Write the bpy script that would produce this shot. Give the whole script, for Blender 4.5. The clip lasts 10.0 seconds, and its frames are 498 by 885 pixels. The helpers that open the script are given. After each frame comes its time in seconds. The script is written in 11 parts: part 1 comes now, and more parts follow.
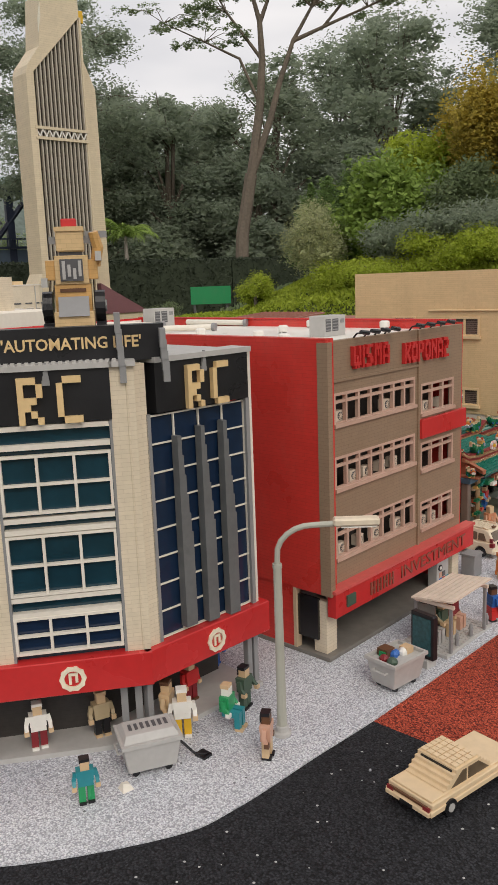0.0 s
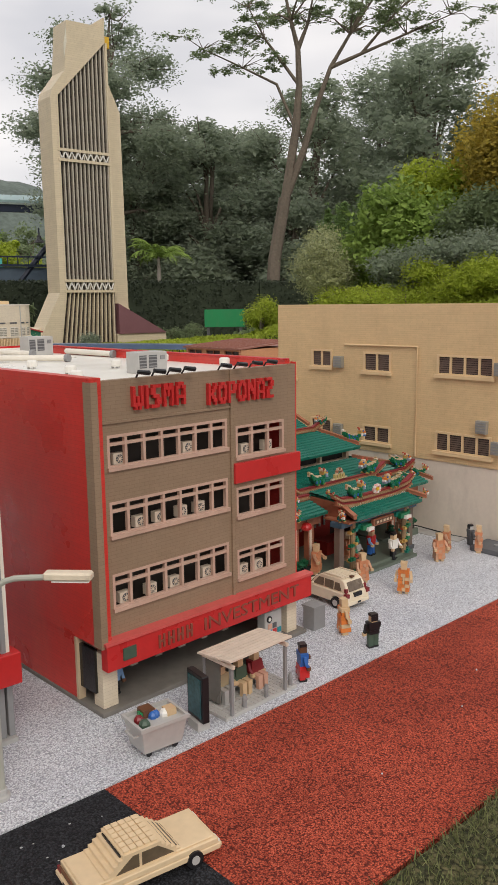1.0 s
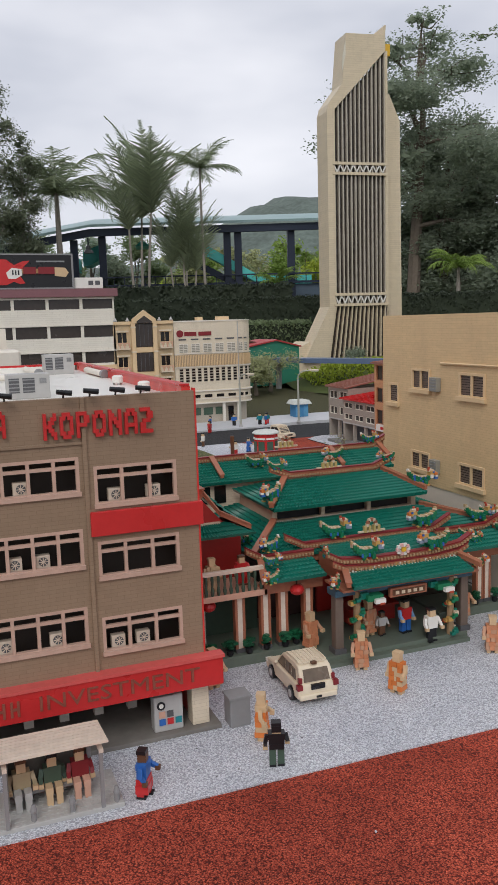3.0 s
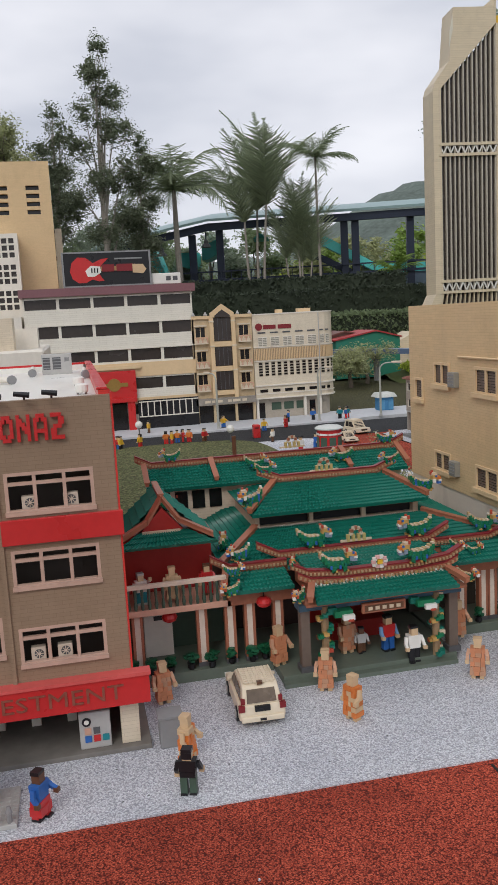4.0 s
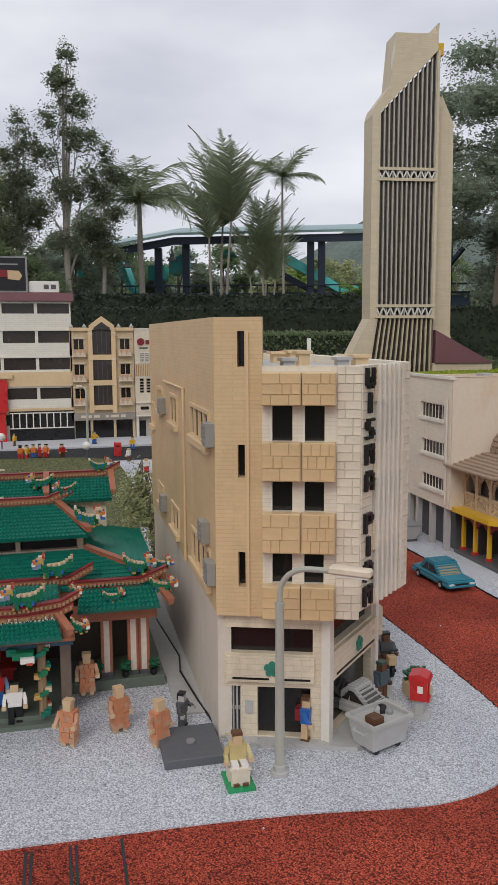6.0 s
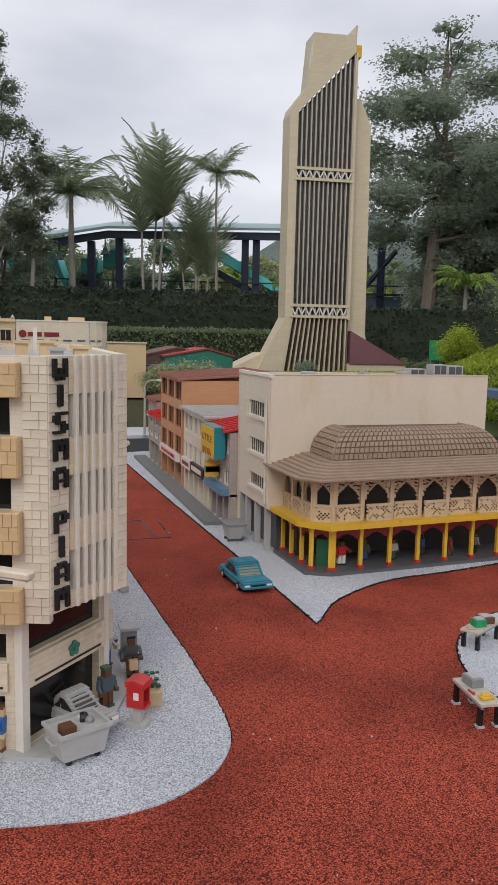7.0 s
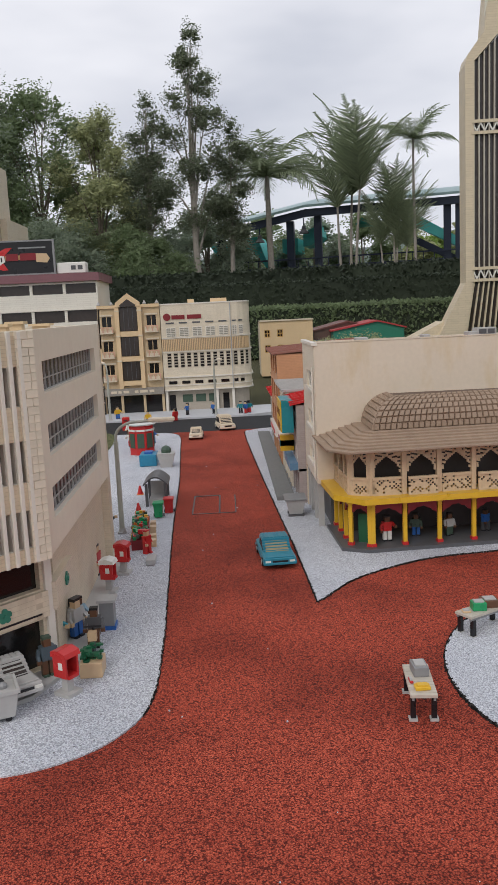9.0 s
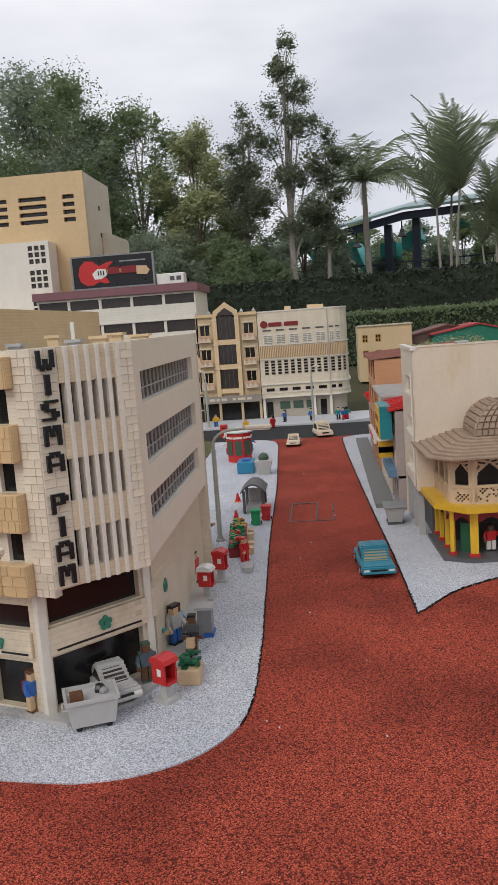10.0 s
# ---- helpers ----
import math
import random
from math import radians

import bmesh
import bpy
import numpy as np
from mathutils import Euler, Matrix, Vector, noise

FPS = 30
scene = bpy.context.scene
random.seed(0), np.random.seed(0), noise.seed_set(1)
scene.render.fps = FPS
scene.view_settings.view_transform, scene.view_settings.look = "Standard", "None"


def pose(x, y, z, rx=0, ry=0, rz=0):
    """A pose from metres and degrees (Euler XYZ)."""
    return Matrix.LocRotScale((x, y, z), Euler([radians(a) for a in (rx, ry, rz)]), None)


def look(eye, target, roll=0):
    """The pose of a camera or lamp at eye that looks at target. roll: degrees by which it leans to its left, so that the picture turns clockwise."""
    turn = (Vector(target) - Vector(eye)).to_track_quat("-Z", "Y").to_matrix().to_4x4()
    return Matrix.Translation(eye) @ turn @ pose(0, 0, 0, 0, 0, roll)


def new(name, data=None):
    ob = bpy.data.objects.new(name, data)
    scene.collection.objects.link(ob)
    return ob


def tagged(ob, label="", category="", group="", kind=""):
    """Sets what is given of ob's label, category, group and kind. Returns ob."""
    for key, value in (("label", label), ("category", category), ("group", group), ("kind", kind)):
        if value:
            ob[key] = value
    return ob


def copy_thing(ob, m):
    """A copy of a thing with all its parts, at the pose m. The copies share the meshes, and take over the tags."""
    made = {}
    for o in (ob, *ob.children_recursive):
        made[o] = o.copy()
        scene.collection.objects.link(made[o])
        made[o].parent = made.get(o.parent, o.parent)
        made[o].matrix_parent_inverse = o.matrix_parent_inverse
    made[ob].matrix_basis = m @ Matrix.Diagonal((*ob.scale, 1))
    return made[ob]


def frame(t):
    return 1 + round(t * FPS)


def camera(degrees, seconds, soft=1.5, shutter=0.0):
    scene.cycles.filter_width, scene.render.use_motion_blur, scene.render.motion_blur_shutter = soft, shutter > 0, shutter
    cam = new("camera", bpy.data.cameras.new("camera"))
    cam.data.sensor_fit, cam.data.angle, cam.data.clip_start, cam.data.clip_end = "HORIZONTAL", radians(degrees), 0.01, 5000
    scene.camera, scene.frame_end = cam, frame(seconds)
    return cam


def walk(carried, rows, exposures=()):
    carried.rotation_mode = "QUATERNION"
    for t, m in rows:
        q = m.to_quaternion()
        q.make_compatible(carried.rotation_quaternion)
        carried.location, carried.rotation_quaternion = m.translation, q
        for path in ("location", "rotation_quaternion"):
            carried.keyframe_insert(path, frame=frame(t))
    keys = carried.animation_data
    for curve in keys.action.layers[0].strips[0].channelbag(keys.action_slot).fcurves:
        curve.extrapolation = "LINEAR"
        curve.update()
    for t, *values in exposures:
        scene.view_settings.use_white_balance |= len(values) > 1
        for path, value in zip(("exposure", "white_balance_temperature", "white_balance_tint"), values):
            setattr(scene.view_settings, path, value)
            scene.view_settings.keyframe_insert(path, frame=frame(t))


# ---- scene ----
cam = camera(34.1, 10.0)
PATH = [
    (0, (-0.131, 0.051, 1.033), (-1.461, 1.49, 0.638), -2.1),
    (0.5, (0.036, 0.354, 1.04), (-1.31, 1.788, 0.674), -1.3),
    (1, (0.287, 0.619, 1.055), (-1.132, 1.987, 0.713), -0.7),
    (1.5, (0.394, 0.902, 1.041), (-1.116, 2.17, 0.707), -0.8),
    (2, (0.418, 1.229, 1.052), (-1.216, 2.342, 0.75), -2.1),
    (2.5, (0.514, 1.549, 1.049), (-1.25, 2.448, 0.761), -1.9),
    (3, (0.481, 1.854, 1.028), (-1.365, 2.564, 0.734), -1.7),
    (3.2, (0.436, 1.944, 1.033), (-1.43, 2.599, 0.731), -2.1),
    (4.3, (0.502, 2.509, 1.009), (-1.445, 2.851, 0.702), -2.4),
    (4.5, (0.479, 2.599, 0.989), (-1.47, 2.915, 0.675), -1.7),
    (5, (0.375, 2.826, 0.967), (-1.581, 3.096, 0.648), -1.6),
    (5.5, (0.367, 3.092, 0.979), (-1.599, 3.322, 0.697), -1.5),
    (6, (0.456, 3.389, 0.997), (-1.474, 3.844, 0.732), -0.3),
    (6.2, (0.47, 3.519, 0.988), (-1.433, 4.074, 0.722), 0.1),
    (7.3, (0.579, 4.122, 0.984), (-1.315, 4.703, 0.714), 1.4),
    (7.5, (0.618, 4.228, 0.985), (-1.287, 4.768, 0.707), 0.8),
    (8, (0.588, 4.424, 0.963), (-1.338, 4.868, 0.657), 0.7),
    (8.5, (0.557, 4.583, 0.953), (-1.398, 4.846, 0.626), -0.4),
    (9, (0.565, 4.729, 0.945), (-1.409, 4.777, 0.627), -2.7),
    (9.5, (0.55, 4.748, 0.941), (-1.422, 4.611, 0.639), -4.1),
    (10, (0.546, 4.734, 0.945), (-1.424, 4.542, 0.657), -4.1),
]
walk(cam, [(t, look(eye, target, roll)) for t, eye, target, roll in PATH], [(0, 0.46, 7050, 11), (0.5, 0.52, 7030, 11), (1.0, 0.48, 7000, 11), (1.8, 0.40, 6700, 11), (2.5, 0.32, 6400, 11), (5.4, 0.28, 6400, 11), (6.0, 0.23, 6400, 11), (7.4, 0.29, 6400, 11), (10, 0.31, 6450, 11)])

# ---- world, sun ----
SUN_EL, SUN_ROT = radians(42), radians(118)
world = bpy.data.worlds.new("overcast_sky")
scene.world = world
world.use_nodes = True
wn, wl = world.node_tree.nodes, world.node_tree.links
wn.clear()
w_out = wn.new("ShaderNodeOutputWorld")
w_bg = wn.new("ShaderNodeBackground")
w_sky = wn.new("ShaderNodeTexSky")
w_sky.sky_type, w_sky.sun_disc, w_sky.sun_elevation, w_sky.sun_rotation = "NISHITA", False, SUN_EL, SUN_ROT
w_dim = wn.new("ShaderNodeMix")
w_dim.data_type, w_dim.blend_type = "RGBA", "MULTIPLY"
w_dim.inputs[0].default_value = 1.0
w_dim.inputs[7].default_value = (0.07, 0.07, 0.07, 1)
w_tc = wn.new("ShaderNodeTexCoord")
w_map = wn.new("ShaderNodeMapping")
w_map.inputs["Scale"].default_value = (1.6, 1.6, 5.0)
w_noise = wn.new("ShaderNodeTexNoise")
w_noise.inputs["Scale"].default_value, w_noise.inputs["Detail"].default_value = 1.4, 4.0
w_ramp = wn.new("ShaderNodeValToRGB")
w_ramp.color_ramp.elements[0].position, w_ramp.color_ramp.elements[0].color = 0.32, (0.52, 0.54, 0.60, 1)
w_ramp.color_ramp.elements[1].position, w_ramp.color_ramp.elements[1].color = 0.68, (0.83, 0.83, 0.86, 1)
w_mix = wn.new("ShaderNodeMix")
w_mix.data_type = "RGBA"
w_mix.inputs[0].default_value = 0.90
wl.new(w_sky.outputs[0], w_dim.inputs[6])
wl.new(w_tc.outputs["Generated"], w_map.inputs[0])
wl.new(w_map.outputs[0], w_noise.inputs["Vector"])
wl.new(w_noise.outputs[0], w_ramp.inputs[0])
wl.new(w_dim.outputs[2], w_mix.inputs[6])
wl.new(w_ramp.outputs[0], w_mix.inputs[7])
wl.new(w_mix.outputs[2], w_bg.inputs[0])
w_bg.inputs[1].default_value = 0.95
wl.new(w_bg.outputs[0], w_out.inputs[0])
sun = new("sun", bpy.data.lights.new("sun", "SUN"))
sun.data.energy, sun.data.angle, sun.data.color = 0.80, radians(25), (1.0, 0.96, 0.90)
sun.rotation_euler = (radians(48), 0, radians(62))

# ---- materials ----
MATS = {}


def mat(name, rgb, rough=0.45, var=0.12, grain=60.0, bump=0.0, bump_scale=200.0, metal=0.0, course=0.0, stain=0.0, stain_rgb=(0.2, 0.17, 0.12), spec=0.4, island=0.0, brick=None, coat=0.0):
    """A procedural surface: base colour varied at two scales, fine relief, brick courses and stains."""
    if name in MATS:
        return MATS[name]
    m = bpy.data.materials.new(name)
    m.use_nodes = True
    n, l = m.node_tree.nodes, m.node_tree.links
    p = n["Principled BSDF"]
    p.inputs["Roughness"].default_value = rough
    p.inputs["Metallic"].default_value = metal
    p.inputs["Specular IOR Level"].default_value = spec
    p.inputs["Coat Weight"].default_value = coat
    tc = n.new("ShaderNodeTexCoord")
    n1 = n.new("ShaderNodeTexNoise")
    n1.inputs["Scale"].default_value, n1.inputs["Detail"].default_value = grain, 3.0
    n2 = n.new("ShaderNodeTexNoise")
    n2.inputs["Scale"].default_value, n2.inputs["Detail"].default_value = grain * 0.11, 4.0
    l.new(tc.outputs["Object"], n1.inputs["Vector"])
    l.new(tc.outputs["Object"], n2.inputs["Vector"])
    add = n.new("ShaderNodeMath")
    add.operation = "ADD"
    l.new(n1.outputs[0], add.inputs[0])
    l.new(n2.outputs[0], add.inputs[1])
    last = add.outputs[0]
    if island:
        ob = n.new("ShaderNodeObjectInfo")
        isl = n.new("ShaderNodeMath")
        isl.operation = "MULTIPLY_ADD"
        isl.inputs[1].default_value = island * 2
        l.new(ob.outputs["Random"], isl.inputs[0])
        l.new(last, isl.inputs[2])
        geo = n.new("ShaderNodeNewGeometry")
        is2 = n.new("ShaderNodeMath")
        is2.operation = "MULTIPLY_ADD"
        is2.inputs[1].default_value = island * 2
        l.new(geo.outputs["Random Per Island"], is2.inputs[0])
        l.new(isl.outputs[0], is2.inputs[2])
        sub = n.new("ShaderNodeMath")
        sub.operation = "SUBTRACT"
        sub.inputs[1].default_value = island * 2
        l.new(is2.outputs[0], sub.inputs[0])
        last = sub.outputs[0]
    mr = n.new("ShaderNodeMapRange")
    mr.inputs[1].default_value, mr.inputs[2].default_value = 0.6, 1.4
    l.new(last, mr.inputs[0])
    mix = n.new("ShaderNodeMix")
    mix.data_type = "RGBA"
    mix.inputs[6].default_value = (*[c * (1 - var) for c in rgb], 1)
    mix.inputs[7].default_value = (*[min(1, c * (1 + var)) for c in rgb], 1)
    l.new(mr.outputs[0], mix.inputs[0])
    col = mix.outputs[2]
    if stain:
        n3 = n.new("ShaderNodeTexNoise")
        n3.inputs["Scale"].default_value, n3.inputs["Detail"].default_value, n3.inputs["Roughness"].default_value = 9.0, 6.0, 0.65
        mp = n.new("ShaderNodeMapping")
        mp.inputs["Scale"].default_value = (1, 1, 0.35)
        l.new(tc.outputs["Object"], mp.inputs[0])
        l.new(mp.outputs[0], n3.inputs["Vector"])
        rs = n.new("ShaderNodeMapRange")
        rs.inputs[1].default_value, rs.inputs[2].default_value, rs.inputs[3].default_value, rs.inputs[4].default_value = 0.5, 0.78, 0.0, stain
        l.new(n3.outputs[0], rs.inputs[0])
        ms = n.new("ShaderNodeMix")
        ms.data_type = "RGBA"
        ms.inputs[7].default_value = (*stain_rgb, 1)
        l.new(rs.outputs[0], ms.inputs[0])
        l.new(col, ms.inputs[6])
        col = ms.outputs[2]
    height = None
    if brick or course:
        sx = n.new("ShaderNodeSeparateXYZ")
        l.new(tc.outputs["Object"], sx.inputs[0])
        ad = n.new("ShaderNodeMath")
        ad.operation = "ADD"
        l.new(sx.outputs[0], ad.inputs[0])
        l.new(sx.outputs[1], ad.inputs[1])
        cb = n.new("ShaderNodeCombineXYZ")
        l.new(ad.outputs[0], cb.inputs[0])
        l.new(sx.outputs[2], cb.inputs[1])
        bt = n.new("ShaderNodeTexBrick")
        bw, bh = brick or (course * 4, course)
        bt.inputs["Scale"].default_value = 1.0
        bt.inputs["Brick Width"].default_value, bt.inputs["Row Height"].default_value = bw, bh
        bt.inputs["Mortar Size"].default_value, bt.inputs["Mortar Smooth"].default_value = bh * 0.05, 0.3
        bt.inputs["Color1"].default_value, bt.inputs["Color2"].default_value, bt.inputs["Mortar"].default_value = (1, 1, 1, 1), (0.93, 0.93, 0.93, 1), (0.74, 0.71, 0.67, 1)
        l.new(cb.outputs[0], bt.inputs["Vector"])
        mb = n.new("ShaderNodeMix")
        mb.data_type, mb.blend_type = "RGBA", "MULTIPLY"
        mb.inputs[0].default_value = 0.8
        l.new(col, mb.inputs[6])
        l.new(bt.outputs[0], mb.inputs[7])
        col = mb.outputs[2]
    l.new(col, p.inputs["Base Color"])
    nb = n.new("ShaderNodeTexNoise")
    nb.inputs["Scale"].default_value, nb.inputs["Detail"].default_value = bump_scale, 2.0
    l.new(tc.outputs["Object"], nb.inputs["Vector"])
    bp = n.new("ShaderNodeBump")
    bp.inputs["Strength"].default_value, bp.inputs["Distance"].default_value = bump if bump else 0.08, 0.002
    l.new(nb.outputs[0], bp.inputs["Height"])
    l.new(bp.outputs[0], p.inputs["Normal"])
    rr = n.new("ShaderNodeMapRange")
    rr.inputs[1].default_value, rr.inputs[2].default_value = 0.3, 0.7
    rr.inputs[3].default_value, rr.inputs[4].default_value = max(0.03, rough - 0.1), min(1, rough + 0.12)
    l.new(n2.outputs[0], rr.inputs[0])
    l.new(rr.outputs[0], p.inputs["Roughness"])
    MATS[name] = m
    return m


def granules(name, a, b, c, scale, dist, rough=0.85, patch=None, fleck=None):
    """Loose crushed grains: cell colours between a and b, dark gaps c, relief of the grains."""
    m = bpy.data.materials.new(name)
    m.use_nodes = True
    n, l = m.node_tree.nodes, m.node_tree.links
    p = n["Principled BSDF"]
    p.inputs["Roughness"].default_value, p.inputs["Specular IOR Level"].default_value = rough, 0.25
    tc = n.new("ShaderNodeTexCoord")
    wob = n.new("ShaderNodeTexNoise")
    wob.inputs["Scale"].default_value = scale * 0.8
    l.new(tc.outputs["Object"], wob.inputs["Vector"])
    mv = n.new("ShaderNodeMix")
    mv.data_type, mv.blend_type = "RGBA", "LINEAR_LIGHT"
    mv.inputs[0].default_value = 0.6 / scale
    l.new(tc.outputs["Object"], mv.inputs[6])
    l.new(wob.outputs["Color"], mv.inputs[7])
    vo = n.new("ShaderNodeTexVoronoi")
    vo.inputs["Scale"].default_value = scale
    l.new(mv.outputs[2], vo.inputs["Vector"])
    sp = n.new("ShaderNodeSeparateColor")
    l.new(vo.outputs["Color"], sp.inputs[0])
    mix = n.new("ShaderNodeMix")
    mix.data_type = "RGBA"
    mix.inputs[6].default_value, mix.inputs[7].default_value = (*a, 1), (*b, 1)
    l.new(sp.outputs[0], mix.inputs[0])
    gap = n.new("ShaderNodeMapRange")
    gap.inputs[1].default_value, gap.inputs[2].default_value = 0.35, 0.75
    l.new(vo.outputs["Distance"], gap.inputs[0])
    mg = n.new("ShaderNodeMix")
    mg.data_type = "RGBA"
    mg.inputs[7].default_value = (*c, 1)
    l.new(gap.outputs[0], mg.inputs[0])
    l.new(mix.outputs[2], mg.inputs[6])
    col = mg.outputs[2]
    if patch:
        pn = n.new("ShaderNodeTexNoise")
        pn.inputs["Scale"].default_value, pn.inputs["Detail"].default_value = 2.6, 6.0
        l.new(tc.outputs["Object"], pn.inputs["Vector"])
        pr = n.new("ShaderNodeMapRange")
        pr.inputs[1].default_value, pr.inputs[2].default_value, pr.inputs[4].default_value = 0.42, 0.68, 0.75
        l.new(pn.outputs[0], pr.inputs[0])
        pm = n.new("ShaderNodeMix")
        pm.data_type, pm.blend_type = "RGBA", "MULTIPLY"
        pm.inputs[7].default_value = (*patch, 1)
        l.new(pr.outputs[0], pm.inputs[0])
        l.new(col, pm.inputs[6])
        col = pm.outputs[2]
    if fleck:
        fv = n.new("ShaderNodeTexVoronoi")
        fv.inputs["Scale"].default_value = 26.0
        l.new(tc.outputs["Object"], fv.inputs["Vector"])
        fr = n.new("ShaderNodeMath")
        fr.operation = "LESS_THAN"
        fr.inputs[1].default_value = 0.075
        l.new(fv.outputs["Distance"], fr.inputs[0])
        fm = n.new("ShaderNodeMix")
        fm.data_type = "RGBA"
        fm.inputs[7].default_value = (*fleck, 1)
        l.new(fr.outputs[0], fm.inputs[0])
        l.new(col, fm.inputs[6])
        col = fm.outputs[2]
    l.new(col, p.inputs["Base Color"])
    bp = n.new("ShaderNodeBump")
    bp.invert = True
    bp.inputs["Strength"].default_value, bp.inputs["Distance"].default_value = 0.9, dist
    l.new(vo.outputs["Distance"], bp.inputs["Height"])
    l.new(bp.outputs[0], p.inputs["Normal"])
    MATS[name] = m
    return m


GRAVEL = granules("white_pebbles", (0.60, 0.62, 0.665), (0.86, 0.87, 0.90), (0.36, 0.37, 0.40), 240.0, 0.0022, 0.7, patch=(0.80, 0.81, 0.84), fleck=(0.16, 0.16, 0.17))
RED_ROAD = granules("red_crumb", (0.43, 0.060, 0.033), (0.80, 0.155, 0.083), (0.130, 0.020, 0.013), 245.0, 0.0042, 0.85, patch=(0.50, 0.44, 0.44))
BLACK_ROAD = granules("black_crumb", (0.014, 0.015, 0.018), (0.05, 0.052, 0.06), (0.006, 0.006, 0.007), 210.0, 0.004, 0.75, fleck=(0.5, 0.5, 0.5))
FAR_ROAD = granules("far_asphalt", (0.03, 0.032, 0.036), (0.055, 0.057, 0.062), (0.02, 0.02, 0.02), 160.0, 0.002, 0.8)
SOIL = granules("grassy_soil", (0.05, 0.06, 0.025), (0.16, 0.14, 0.07), (0.03, 0.03, 0.015), 90.0, 0.006, 0.95)
LAWN = granules("lawn_mat", (0.10, 0.12, 0.045), (0.20, 0.20, 0.09), (0.06, 0.06, 0.03), 60.0, 0.004, 0.95)
TAN = mat("tan_brick", (0.70, 0.505, 0.28), 0.4, 0.06, brick=(0.064, 0.0096), stain=0.22, stain_rgb=(0.36, 0.25, 0.14))
TANP = mat("tan_panel", (0.72, 0.53, 0.31), 0.42, 0.06, stain=0.15, stain_rgb=(0.4, 0.29, 0.16))
CREAM = mat("cream_brick", (0.72, 0.62, 0.47), 0.42, 0.07, brick=(0.064, 0.0096), stain=0.25, stain_rgb=(0.46, 0.36, 0.22))
WHITE = mat("aged_white_brick", (0.76, 0.68, 0.55), 0.42, 0.06, brick=(0.064, 0.0096), stain=0.2, stain_rgb=(0.5, 0.42, 0.3))
WHITEP = mat("aged_white", (0.76, 0.71, 0.62), 0.42, 0.06, stain=0.18, stain_rgb=(0.5, 0.43, 0.32))
PLAIN_WHITE = mat("white_plastic", (0.78, 0.76, 0.70), 0.35, 0.05)
BROWN = mat("taupe_brick", (0.295, 0.205, 0.135), 0.5, 0.08, brick=(0.032, 0.0096), stain=0.2, stain_rgb=(0.2, 0.14, 0.09))
REDB = mat("red_brick_plastic", (0.63, 0.046, 0.036), 0.32, 0.1, brick=(0.064, 0.0096), stain=0.28, stain_rgb=(0.66, 0.17, 0.13))
RED = mat("red_plastic", (0.55, 0.03, 0.03), 0.3, 0.08)
DRED = mat("dark_red_plastic", (0.22, 0.02, 0.025), 0.4, 0.1)
GREEN = mat("green_plastic", (0.010, 0.165, 0.118), 0.3, 0.12, island=0.1)
GREEN2 = mat("bright_green_plastic", (0.02, 0.30, 0.11), 0.3, 0.15)
DGREEN = mat("sand_dark_green", (0.06, 0.10, 0.07), 0.45, 0.1)
GREY = mat("grey_plastic", (0.26, 0.26, 0.26), 0.42, 0.08)
LGREY = mat("light_grey_plastic", (0.46, 0.45, 0.43), 0.42, 0.08, stain=0.15, stain_rgb=(0.25, 0.23, 0.2))
DGREY = mat("dark_grey_plastic", (0.10, 0.10, 0.105), 0.42, 0.1)
BLACK = mat("black_plastic", (0.014, 0.014, 0.016), 0.32, 0.2)
PINK = mat("faded_salmon", (0.62, 0.36, 0.26), 0.42, 0.08)
ORANGE = mat("orange_plastic", (0.68, 0.20, 0.045), 0.4, 0.12, island=0.25)
ROBE = mat("salmon_robe", (0.58, 0.24, 0.12), 0.45, 0.12, island=0.25)
YELLOW = mat("yellow_plastic", (0.72, 0.43, 0.03), 0.35, 0.08)
SKIN = mat("tan_toy", (0.62, 0.44, 0.26), 0.4, 0.08)
BLUE = mat("blue_plastic", (0.03, 0.13, 0.42), 0.35, 0.1)
TEAL = mat("teal_plastic", (0.02, 0.24, 0.28), 0.32, 0.12)
BROWNT = mat("brown_toy", (0.13, 0.06, 0.03), 0.4, 0.1)
BGLASS = mat("dark_blue_window", (0.008, 0.022, 0.055), 0.12, 0.25, grain=25, spec=0.6)
TGLASS = mat("teal_window", (0.008, 0.04, 0.06), 0.12, 0.25, grain=25, spec=0.6)
DGLASS = mat("dark_window", (0.012, 0.011, 0.011), 0.14, 0.25, grain=25, spec=0.5)
BRGLASS = mat("smoked_window", (0.045, 0.036, 0.032), 0.2, 0.2, grain=30, spec=0.5)
ROOFBR = mat("brown_roof_tiles", (0.33, 0.235, 0.165), 0.5, 0.12, island=0.12)
OXRED = mat("oxide_roof", (0.30, 0.13, 0.095), 0.55, 0.12)
PURPLE = mat("dusty_mauve", (0.22, 0.10, 0.11), 0.5, 0.1)
STEELBLUE = mat("blue_grey_rail", (0.12, 0.17, 0.28), 0.4, 0.1)
GALV = mat("pole_grey", (0.42, 0.42, 0.36), 0.4, 0.06)


